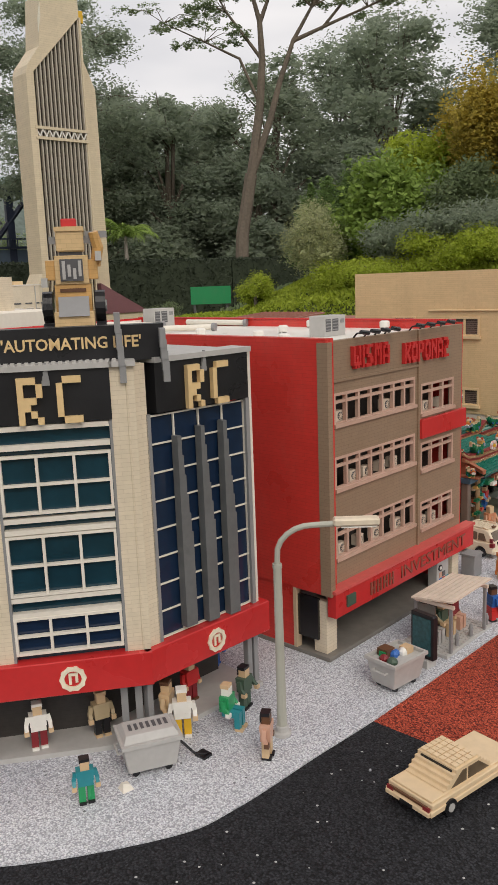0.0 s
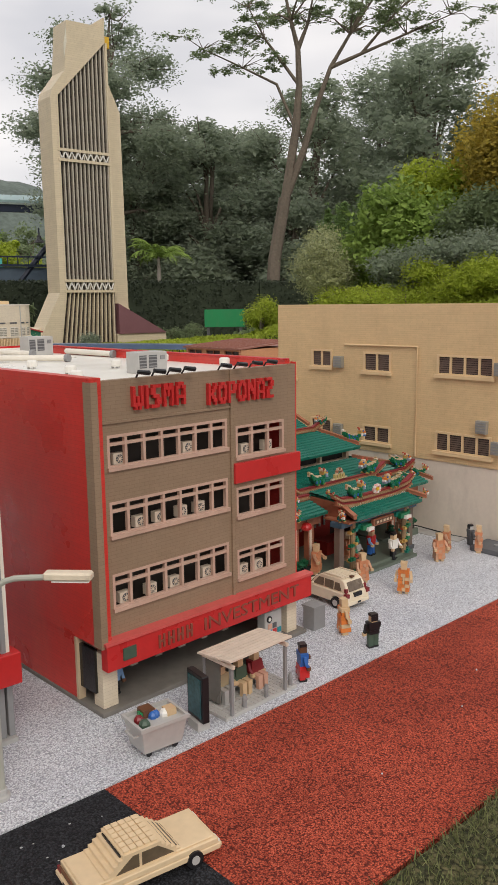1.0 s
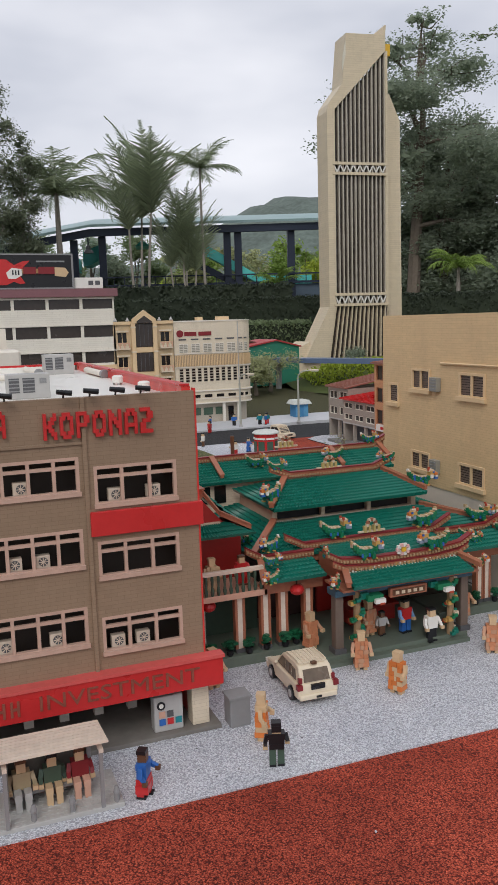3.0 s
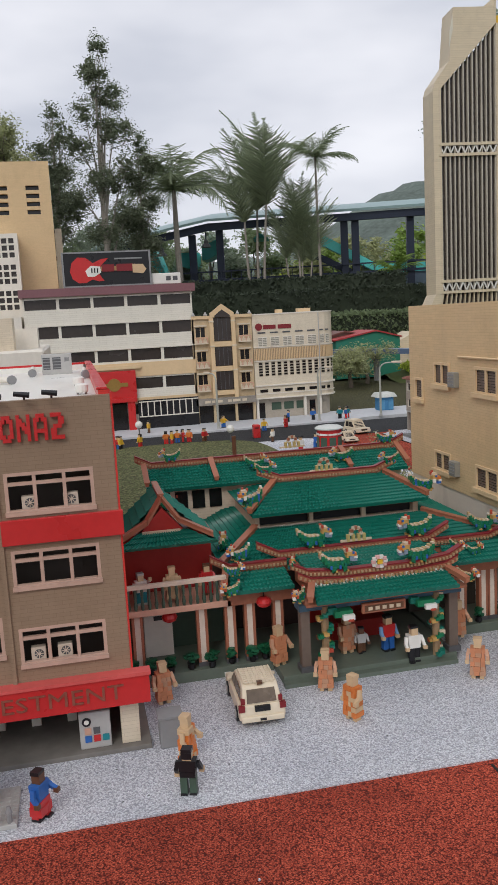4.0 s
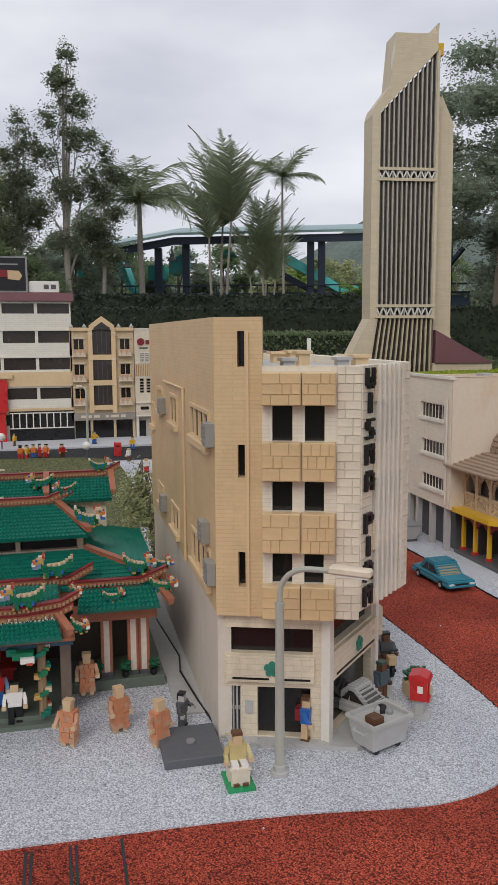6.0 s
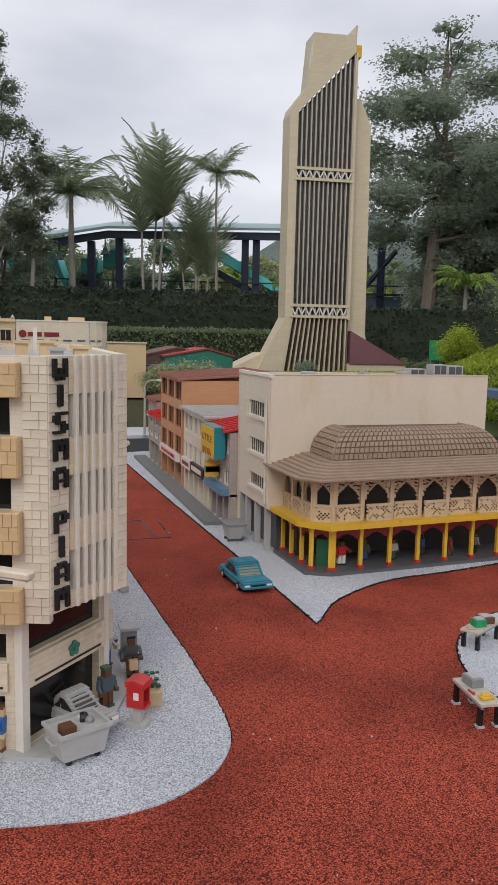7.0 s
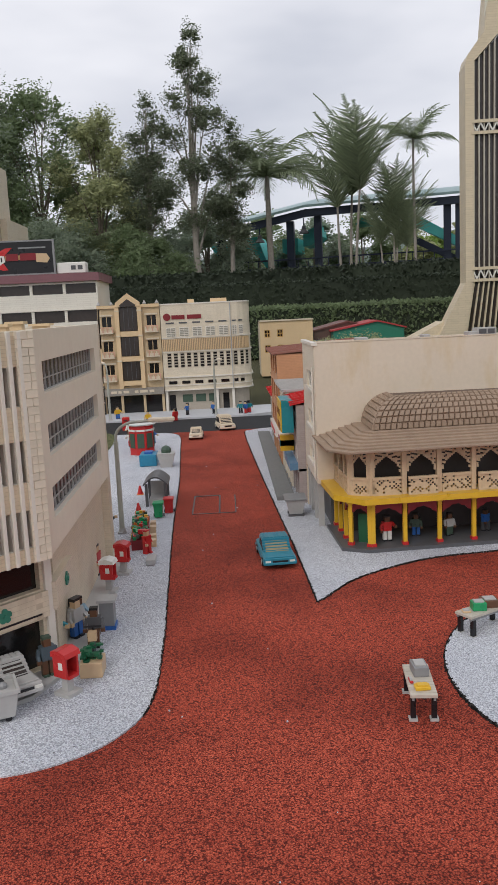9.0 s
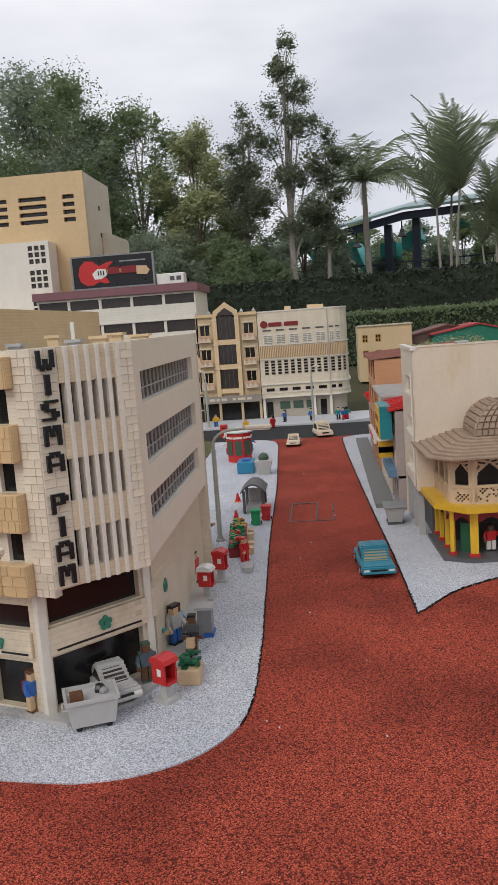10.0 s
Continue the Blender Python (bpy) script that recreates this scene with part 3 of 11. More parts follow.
GLYPH = {"W": ["10001", "10001", "10001", "10101", "10101", "11111", "01010"], "I": ["1", "1", "1", "1", "1", "1", "1"], "S": ["01111", "11000", "11000", "01110", "00011", "00011", "11110"],
         "M": ["11011", "11111", "10101", "10101", "10001", "10001", "10001"], "A": ["01110", "11011", "10001", "10001", "11111", "10001", "10001"], "K": ["10001", "10011", "10110", "11100", "10110", "10011", "10001"],
         "O": ["01110", "11011", "10001", "10001", "10001", "11011", "01110"], "P": ["11110", "10011", "10011", "11110", "10000", "10000", "10000"], "N": ["10001", "11001", "11101", "10111", "10011", "10001", "10001"], "2": ["11110", "00011", "00011", "01110", "11000", "11000", "11111"],
         "R": ["1110", "1001", "1001", "1110", "1100", "1010", "1001"], "C": ["0111", "1000", "1000", "1000", "1000", "1000", "0111"]}


def brick_letter(fr, ch, u, z, cell, d, material, parent, depth=0.012):
    """A block letter of small bricks, seven courses high."""
    g = Geo()
    for j, row in enumerate(GLYPH[ch]):
        for i, c in enumerate(row):
            if c == "1":
                g.fbox(fr, u + i * cell, u + (i + 1) * cell, d, d + depth, z - (j + 1) * cell * 1.1, z - j * cell * 1.1)
    return part("letter", g, material, parent, "raised cream letter of small bricks")


LETTER = mat("letter_cream", (0.74, 0.53, 0.27), 0.4, 0.1)
for fr, u in ((FL, -0.220), (FRR, 0.158)):
    brick_letter(fr, "R", u, 0.853, 0.0125, 0.008, LETTER, rc)
    brick_letter(fr, "C", u + 0.078, 0.853, 0.0125, 0.008, LETTER, rc)
    g = Geo()
    for k in range(5):
        g.fbox(fr, u + 0.050 + k * 0.002, u + 0.066 - k * 0.001, 0.008, 0.013, 0.835 + k * 0.009, 0.845 + k * 0.009)
    part("sign_mark", g, GREY, rc)
# right face: tall blue glazing with three stepped grey fins
window(rc, FRR, 0.052, 0.357, 0.239, 0.752, WHITEP, BGLASS, 4, 8, 0.0035, -0.008, deep=0.006)
for u in (0.049, 0.36):
    part("edge_strip", Geo().fbox(FRR, u - 0.006, u + 0.006, -0.02, 0.006, 0.237, 0.757), GREY, rc)
part("pilaster", Geo().fbox(FRR, 0.366, 0.376, -0.04, 0.004, 0.237, 0.866), WHITEP, rc)
for k, (u, top, bot) in enumerate(((0.128, 0.70, 0.252), (0.200, 0.713, 0.244), (0.272, 0.715, 0.239))):
    edge = []
    for j in range(9):
        w = 0.012 + 0.022 * min(1, j / 5.0)
        edge += [(u - 0.008 + w, top - j * 0.045), (u - 0.008 + w, bot if j == 8 else top - (j + 1) * 0.045)]
    ring = [(u - 0.008, top)] + edge + [(u - 0.008, bot)]
    g = Geo().prism([FRR(a, -0.004, z) for a, z in ring], [FRR(a, 0.017, z) for a, z in ring])
    part("fin", g, mat("fin_slate", (0.135, 0.14, 0.14), 0.42, 0.15, stain=0.2, stain_rgb=(0.2, 0.19, 0.16)), rc, "stepped slate-grey fin")
# roof: upper sign board, brackets and the parapet
part("roof", Geo().prism([(-1.50, 1.13, 0.868), (-1.49, 1.455, 0.868), (-1.95, 1.475, 0.868), (-2.15, 1.1, 0.868), (-1.96, 0.57, 0.868)], [(-1.50, 1.13, 0.874), (-1.49, 1.455, 0.874), (-1.95, 1.475, 0.874), (-2.15, 1.1, 0.874), (-1.96, 0.57, 0.874)]), LGREY, rc)
FT = FR((-1.505, 1.10), (0.605, 0.796), (0.796, -0.605))
part("upper_sign_board", Geo().fbox(FT, -0.62, 0.128, -0.05, 0.0, 0.874, 0.948), BLACK, rc, "black roof sign board")
lettering("sign_text", "'AUTOMATING LIFE'", 0.034, facing(FT, -0.063, 0.001, 0.913), LETTER, rc, 0.002, width=0.284, bold=0.0006)
for u, h in ((-0.012, 0.11), (0.078, 0.075)):
    g = Geo()
    for j in range(4):
        g.fbox(FL, u - 0.005 + j * 0.0015, u + 0.007 + j * 0.002, -0.012, 0.022 - j * 0.002, 0.845 + h - 0.02 - j * h / 3.2, 0.865 + h - j * h / 3.2)
    part("bracket", g, GREY, rc, "grey stepped bracket")
g = Geo()
for k in range(46):
    g.fbox(FL, -0.62 + k * 0.0135, -0.612 + k * 0.0135, 0.002, 0.010, 0.878, 0.883)
part("stud_row", g, LGREY, rc)

# ---- robot on its roof ----
rb = thing("robot_model", "tan brick robot model with dark wheels and red top", "robot model", (-1.69, 1.165, 0.874))
frb = FR((-1.69, 1.165), (0.62, 0.785), (0.785, -0.62))
fr = lambda u, d, z: frb(u * 0.84 + 0.004, d, z)
TANO = mat("robot_ochre", (0.62, 0.36, 0.13), 0.4, 0.12, brick=(0.032, 0.0096))
SKB = mat("robot_tan", (0.68, 0.48, 0.25), 0.4, 0.1, brick=(0.032, 0.0096))
part("chassis", Geo().fbox(fr, -0.052, 0.052, -0.05, 0.05, 0.874, 0.975), SKB, rb, "tan brick body", 0.001)
part("slope_plate", Geo().prism([fr(-0.040, 0.05, 0.965), fr(0.040, 0.05, 0.965), fr(0.040, 0.02, 1.005), fr(-0.040, 0.02, 1.005)], [fr(-0.040, 0.056, 0.965), fr(0.040, 0.056, 0.965), fr(0.040, 0.028, 1.008), fr(-0.040, 0.028, 1.008)]), GREY, rb, "grey sloped plate")
part("waist", Geo().fbox(fr, -0.048, 0.048, -0.03, 0.02, 0.975, 1.035), TANO, rb, "", 0.001)
part("waist_slot", Geo().fbox(fr, -0.034, 0.034, 0.0202, 0.023, 1.018, 1.026), BROWNT, rb)
part("torso", Geo().fbox(fr, -0.044, 0.044, -0.028, 0.024, 1.035, 1.098), SKB, rb, "", 0.001)
cp = part("chest_panel", Geo().fbox(fr, -0.030, 0.030, 0.0242, 0.030, 1.042, 1.090), DGREY, rb, "dark chest panel of pipes")
for k in range(4):
    part("chest_pipe", Geo().fbox(fr, -0.024 + k * 0.014, -0.016 + k * 0.014, 0.0302, 0.034, 1.046 + 0.006 * (k % 2), 1.086 - 0.008 * (k % 3)), LGREY, cp)
part("neck", Geo().fbox(fr, -0.030, 0.030, -0.016, 0.016, 1.098, 1.106), DGREY, rb)
part("head", Geo().fbox(fr, -0.036, 0.036, -0.026, 0.026, 1.106, 1.158), SKB, rb, "", 0.003)
part("brow", Geo().fbox(fr, -0.038, 0.038, 0.0, 0.030, 1.150, 1.160), SKB, rb)
part("top_cap", Geo().fbox(fr, -0.020, 0.020, -0.014, 0.014, 1.158, 1.178), RED, rb, "red top cap", 0.002)
for q in (-1, 1):
    part("ear", Geo().fbox(fr, q * 0.045 - 0.010, q * 0.045 + 0.010, -0.008, 0.008, 1.124, 1.140), GREY, rb)
    part("shoulder", Geo().fbox(fr, q * 0.056 - 0.012, q * 0.056 + 0.012, -0.016, 0.02, 1.045, 1.088), TANO, rb, "", 0.001)
    for z, dd in ((0.915, 0.03), (0.915, -0.03), (0.985, 0.0)):
        w = part("wheel", Geo().cyl(fr(q * 0.056, dd, z), fr(q * 0.082, dd, z), 0.036, n=16), BLACK, rb, "black treaded wheel")
        part("hub", Geo().cyl(fr(q * 0.0822, dd, z), fr(q * 0.086, dd, z), 0.014, n=10), GREY, w)
    part("claw", Geo().fbox(fr, q * 0.072 - 0.008, q * 0.072 + 0.008, 0.004, 0.04, 1.03 if q < 0 else 1.085, 1.05 if q < 0 else 1.105), LGREY, rb)
part("raised_arm", Geo().tube([fr(0.062, 0.0, 1.075), fr(0.072, 0.006, 1.115), fr(0.062, 0.014, 1.148)], [0.012, 0.013, 0.011], 8), TANO, rb, "raised ochre arm")
part("arm_bar", Geo().fbox(fr, 0.040, 0.098, -0.004, 0.010, 1.136, 1.150), GREY, rb)

# ---- the brown and red office block ----
FW = FR((-1.39, 0.0), (0, 1), (1, 0))
wk = thing("wisma_block", "brown and red four-storey office block with pink window grids", "building", (-1.7, 2.07, 0))
Y0, Y1, XB = 1.702, 2.43, -2.95
# worn stained floor; the arcade's deep shade is put into its dark base colour
part("plinth", Geo().box(XB, -1.375, Y0 - 0.012, 2.47, 0.0, 0.012), mat("arcade_floor_shaded", (0.19, 0.175, 0.155), 0.6, 0.2, grain=30, stain=0.35, stain_rgb=(0.08, 0.07, 0.06)), wk, "worn arcade floor darkened for the porch's shade", 0.001)
g = Geo()
L1, L2, L3 = (0.644, 0.731), (0.468, 0.560), (0.274, 0.370)
R1, R2, R3 = (0.610, 0.705), (0.434, 0.524), (0.246, 0.337)
holes = [(1.745, 2.15, *z) for z in (L1, L2, L3)] + [(2.183, 2.383, *z) for z in (R1, R2, R3)]
wall(g, FW, Y0 + 0.02, Y1 + 0.004, 0.165, 0.868, holes, 0.02)
part("front_wall", g, BROWN, wk, "taupe brick front wall")
g = Geo()
g.box(XB, -1.372, Y0 - 0.012, Y0 + 0.02, 0.19, 0.878)
g.box(XB, -1.50, Y0 - 0.008, Y0 + 0.014, 0.012, 0.19)
part("side_wall", g, REDB, wk, "glossy red side wall with faded scuffs")
part("corner_post", Geo().box(-1.40, -1.366, Y0 - 0.014, Y0 + 0.006, 0.19, 0.868), BROWN, wk)
g = Geo()
g.box(XB, -1.4105, Y1 - 0.02, Y1 + 0.002, 0.012, 0.878)
g.box(-1.4105, -1.3905, Y1 + 0.0045, Y1 + 0.009, 0.165, 0.874)
part("side_wall", g, REDB, wk, "red side wall with faded sheen")
g = Geo()
g.box(XB, XB + 0.02, Y0, Y1, 0.012, 0.872)
g.box(XB, -1.62, Y0 + 0.02, Y1 - 0.02, 0.012, 0.18)
part("inner_wall", g, mat("arcade_back", (0.18, 0.165, 0.14), 0.5, 0.15, brick=(0.032, 0.0096)), wk)
for z in (0.165, 0.39, 0.575, 0.745):
    part("floor_slab", Geo().box(XB + 0.02, -1.411, Y0 + 0.02, Y1 - 0.02, z - 0.006, z), LGREY, wk)
part("roof", Geo().box(XB + 0.02, -1.411, Y0 + 0.02, Y1 - 0.02, 0.842, 0.852), PLAIN_WHITE, wk, "white flat roof")
g = Geo()
g.box(XB, -1.41, Y0 + 0.02, Y0 + 0.028, 0.852, 0.872)
g.box(XB + 0.02, XB + 0.028, Y0 + 0.03, Y1 - 0.03, 0.852, 0.872)
part("parapet", g, PLAIN_WHITE, wk)
part("red_rim", Geo().box(XB - 0.002, XB + 0.022, Y0 - 0.01, Y1, 0.872, 0.880), RED, wk)
part("right_bay_edge", Geo().fbox(FW, 2.160, 2.170, 0.0, 0.006, 0.19, 0.868), BROWN, wk)
part("cornice_line", Geo().fbox(FW, Y0 + 0.01, 2.16, 0.0, 0.005, 0.760, 0.766), BROWN, wk)
ROSE = mat("rose_white_bars", (0.56, 0.375, 0.295), 0.42, 0.14, grain=40, stain=0.3, stain_rgb=(0.45, 0.24, 0.17))
for (u0, u1, zz, cols) in ((1.745, 2.15, (L1, L2, L3), 7), (2.183, 2.383, (R1, R2, R3), 3)):
    for z0, z1 in zz:
        w = window(wk, FW, u0, u1, z0, z1, ROSE, None, cols, 2, 0.008, -0.012, deep=0.012, label="faded pink window grid", split=0.72)
        part("sill", Geo().fbox(FW, u0 - 0.002, u1 + 0.002, 0.0006, 0.007, z0 - 0.005, z0 + 0.005), ROSE, w)
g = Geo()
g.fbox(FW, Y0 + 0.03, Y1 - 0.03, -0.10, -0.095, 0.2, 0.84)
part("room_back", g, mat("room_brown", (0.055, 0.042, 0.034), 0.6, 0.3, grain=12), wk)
rnd = random.Random(5)
for (u0, u1, zz) in ((1.76, 2.12, (L1, L2, L3)), (2.20, 2.35, (R1, R2, R3))):
    for z0, z1 in zz:
        u = u0 + rnd.uniform(0, 0.02)
        while u < u1 - 0.03:
            kind = rnd.random()
            if kind < 0.75:
                w = 0.034
                ac = part("air_conditioner", Geo().fbox(FW, u, u + w, -0.034, -0.014, z0 + 0.006, z0 + 0.036), mat("aged_box", (0.62, 0.52, 0.42), 0.45, 0.1), wk, "pinkish window air conditioner", 0.001)
                g = Geo().cyl(FW(u + 0.018, -0.0145, z0 + 0.021), FW(u + 0.018, -0.0125, z0 + 0.021), 0.011, n=12)
                part("fan_grille", g, DGREY, ac)
                g = Geo()
                for k in range(4):
                    t = k * math.pi / 4
                    c, s = math.cos(t) * 0.01, math.sin(t) * 0.01
                    g.tube([FW(u + 0.018 - c, -0.0118, z0 + 0.021 - s), FW(u + 0.018 + c, -0.0118, z0 + 0.021 + s)], 0.0012, 4)
                part("grille_bar", g, mat("aged_box", (0.62, 0.52, 0.42)), ac)
            u += rnd.uniform(0.055, 0.095)
part("red_panel", Geo().fbox(FW, 2.168, Y1 + 0.013, 0.0006, 0.014, 0.540, 0.598), RED, wk, "bright red panel", 0.001)
part("fascia", Geo().fbox(FW, Y0 - 0.004, 2.474, 0.004, 0.032, 0.128, 0.198), RED, wk, "red fascia above the arcade", 0.001)
part("fascia_top", Geo().fbox(FW, Y0 - 0.008, 2.478, 0.0, 0.036, 0.198, 0.206), mat("faded_red", (0.62, 0.10, 0.09), 0.4), wk)
FADED = mat("faded_letter", (0.26, 0.075, 0.05), 0.45, 0.25)
for k in range(4):
    u = 1.86 + k * 0.032
    g = Geo()
    g.fbox(FW, u, u + 0.006, 0.0325, 0.036, 0.145, 0.182)
    g.fbox(FW, u + 0.015, u + 0.021, 0.0325, 0.036, 0.145, 0.182)
    g.fbox(FW, u + 0.005, u + 0.016, 0.0325, 0.0358, 0.160, 0.166)
    part("faded_bar", g, FADED, wk)
part("green_mark", Geo().fbox(FW, 1.745, 1.785, 0.0325, 0.037, 0.148, 0.180), DGREEN, wk)
lettering("sign_text", "INVESTMENT", 0.052, facing(FW, 2.215, 0.033, 0.163), FADED, wk, 0.002, width=0.39, bold=0.0)
for u0, u1 in ((Y0 + 0.004, Y0 + 0.05), (2.40, 2.445)):
    part("pier", Geo().fbox(FW, u0, u1, -0.05, -0.006, 0.012, 0.165), CREAM, wk, "cream pier", 0.001)
for u in (1.83, 1.92, 2.01, 2.10, 2.19, 2.28):
    part("column", Geo().fbox(FW, u - 0.012, u + 0.012, -0.19, -0.165, 0.012, 0.165), WHITEP, wk)
for u0 in (1.845, 1.935, 2.025, 2.115):
    part("shop_window", Geo().fbox(FW, u0, u0 + 0.06, -0.231, -0.225, 0.03, 0.13), DGLASS, wk)
part("side_window", Geo().box(-1.53, -1.42, Y0 - 0.004, Y0 + 0.006, 0.05, 0.17), DGLASS, wk)
part("side_frame", Geo().box(-1.50, -1.49, Y0 - 0.012, Y0 + 0.01, 0.012, 0.19), mat("frame_buff", (0.55, 0.42, 0.28), 0.4), wk)
def brick_word(fr, word, u0, u1, z0, z1, d, depth, material, parent, label, slope=0.0):
    """A word of block letters spread from u0 to u1, each letter a mesh of joined bricks."""
    wid = [len(GLYPH[c][0]) for c in word]
    cell = (u1 - u0) / (sum(wid) + 1.6 * (len(word) - 1))
    u = u0
    for c, w in zip(word, wid):
        g = Geo()
        ch_ = (z1 - z0) / 7
        for j, row in enumerate(GLYPH[c]):
            i = 0
            while i < w:
                if row[i] == "1":
                    k = i
                    while k < w and row[k] == "1":
                        k += 1
                    zz = z1 - j * ch_ + slope * (u - u0)
                    g.fbox(fr, u + i * cell - 0.0008, u + k * cell + 0.0008, d, d + depth + 0.0006 * (j % 2), zz - ch_, zz)
                    i = k
                else:
                    i += 1
        part("sign_letter", g, material, parent, label)
        u += (w + 1.6) * cell


brick_word(FW, "WISMA", 1.822, 1.992, 0.788, 0.848, 0.0005, 0.012, RED, wk, "raised red block letter")
brick_word(FW, "KOPONA2", 2.075, 2.327, 0.776, 0.836, 0.0005, 0.012, RED, wk, "raised red block letter")
for u in (1.825, 1.875, 1.925, 1.975, 2.105, 2.165, 2.225, 2.285):
    sp = part("spotlight", Geo().tube([FW(u + 0.02, -0.006, 0.868), FW(u + 0.02, 0.004, 0.88), FW(u + 0.02, 0.03, 0.884)], 0.0025, 6), BLACK, wk, "black sign spotlight")
    part("lamp_head", Geo().cyl(FW(u, 0.032, 0.886), FW(u + 0.034, 0.032, 0.881), 0.0055, 0.0065, 10), BLACK, sp)
for (x, y, sx, sy, h) in ((-1.655, 2.075, 0.105, 0.06, 0.062), (-2.69, 2.30, 0.11, 0.07, 0.075)):
    vb = part("roof_unit", Geo().box(x - sy / 2, x + sy / 2, y - sx / 2, y + sx / 2, 0.852, 0.852 + h), LGREY, wk, "grey rooftop air-conditioning unit", 0.001)
    for y0, y1, z0, z1 in ((-0.46, -0.22, 0.25, 0.85), (-0.14, 0.14, 0.25, 0.85), (0.26, 0.42, 0.62, 0.82)):
        part("unit_grille", Geo().box(x + sy / 2 - 0.001, x + sy / 2 + 0.001, y + sx * y0, y + sx * y1, 0.852 + h * z0, 0.852 + h * z1), DGREY, vb)
        g = Geo()
        for k in range(4):
            zz = 0.852 + h * (z0 + (z1 - z0) * (k + 0.5) / 4)
            g.box(x + sy / 2 + 0.001, x + sy / 2 + 0.0018, y + sx * y0, y + sx * y1, zz - 0.0015, zz + 0.0015)
        part("grille_slat", g, GREY, vb)
for (x, y) in ((-1.775, 1.889), (-1.862, 2.109), (-1.643, 2.375), (-2.059, 1.924), (-1.95, 2.37), (-1.60, 1.80)):
    dr = part("roof_vent", Geo().lathe((x, y, 0.858), [(0.016, 0), (0.017, 0.004), (0.017, 0.018), (0.012, 0.022)], 12), PLAIN_WHITE, wk, "white drum roof vent")
    for k in range(3):
        t = k * 2.1
        part("vent_foot", Geo().box(x + 0.012 * math.cos(t) - 0.003, x + 0.012 * math.cos(t) + 0.003, y + 0.012 * math.sin(t) - 0.003, y + 0.012 * math.sin(t) + 0.003, 0.852, 0.859), LGREY, dr)
for p, q in (((-2.46, 1.965, 0.866), (-2.24, 2.16, 0.866)), ((-2.90, 2.20, 0.866), (-2.574, 2.21, 0.866)), ((-2.62, 2.395, 0.866), (-2.30, 2.395, 0.866))):
    pp = part("roof_pipe", Geo().tube([p, q], 0.011, 10), WHITEP, wk, "pale roof pipe")
    part("pipe_end", Geo().tube([q, (q[0] + 0.012, q[1] + 0.004, q[2])], 0.015, 10), GREY, pp)
part("far_rim", Geo().box(XB, -1.41, Y1 - 0.024, Y1 + 0.001, 0.8785, 0.884), RED, wk, "red roof rim", 0.001)


# ---- the tan and white corner block ----
P0, P1, P2 = Vector((-1.396, 3.743)), Vector((-1.284, 4.064)), Vector((-1.465, 4.255))
pi = thing("wisma_corner_block", "tan and white brick corner block with ribbed facade and balconies", "building", (-1.9, 3.95, 0))
FP = FR(tuple(P0), tuple(P1 - P0), (P1.y - P0.y, P0.x - P1.x))
FC = FR(tuple(P1), tuple(P2 - P1), (P2.y - P1.y, P1.x - P2.x))
LF, LC = (P1 - P0).length, (P2 - P1).length
XB2 = -2.72
FS = FR((0, 4.255), (-1, 0), (0, 1))      # street side, u = -x
FN = FR((0, 3.743), (1, 0), (0, -1))       # temple side, u = x
g = Geo()
nw = [(-2.668, -2.585, 0.654, 0.744), (-2.482, -2.345, 0.725, 0.815), (-2.150, -1.988, 0.716, 0.812), (-1.738, -1.456, 0.722, 0.814), (-2.488, -2.345, 0.388, 0.467), (-2.150, -1.985, 0.374, 0.461), (-1.738, -1.456, 0.376, 0.470)]
wall(g, FN, XB2, -1.396, 0.333, 1.036, nw, 0.03)
part("side_wall", g, TAN, pi, "smooth tan brick side wall")
part("side_base_wall", Geo().box(XB2, -1.411, 3.748, 3.782, 0.0, 0.333), mat("pale_render", (0.70, 0.62, 0.52), 0.5, 0.05, stain=0.35, stain_rgb=(0.3, 0.26, 0.22)), pi, "pale smooth lower wall")
for h, cols in zip(nw, (1, 2, 2, 4, 2, 2, 4)):
    w = window(pi, FN, *h, TANP, BRGLASS, cols, 1, 0.010, -0.003, deep=0.008, label="tan-framed window")
    g = Geo()
    for k in range(int((h[3] - h[2]) / 0.0096)):
        g.fbox(FN, h[0] + 0.004, h[1] - 0.004, -0.0072, -0.0038, h[2] + 0.003 + k * 0.0096, h[2] + 0.010 + k * 0.0096)
    part("louvre_panel", g, mat("louvre_brown", (0.13, 0.092, 0.075), 0.45, 0.15), w, "brown louvre panel")
    part("sill", Geo().fbox(FN, h[0] - 0.008, h[1] + 0.008, 0.0006, 0.014, h[2] - 0.012, h[2] + 0.004), TANP, w)
for (x, z) in ((-2.298, 0.728), (-1.422, 0.734), (-2.298, 0.392), (-1.500, 0.482), (-1.424, 0.398)):
    ac = part("air_conditioner", Geo().fbox(FN, x - 0.026, x + 0.026, 0.0, 0.022, z, z + 0.056), mat("weathered_unit", (0.30, 0.29, 0.25), 0.45, 0.1), pi, "grey wall air conditioner", 0.001)
    g = Geo()
    for k in range(4):
        g.fbox(FN, x - 0.022, x + 0.022, 0.0222, 0.024, z + 0.008 + k * 0.012, z + 0.013 + k * 0.012)
    part("louvre", g, GREY, ac)
part("pipe", Geo().tube([FN(-2.265, 0.006, 0.842), FN(-1.84, 0.006, 0.844), FN(-1.84, 0.006, 0.34)], 0.005, 6), TANP, pi)
part("tall_block_roof", Geo().box(XB2, -1.40, 3.774, 3.838, 1.018, 1.028).box(XB2, XB2 + 0.03, 3.774, 3.838, 0.0, 1.018), TANP, pi)
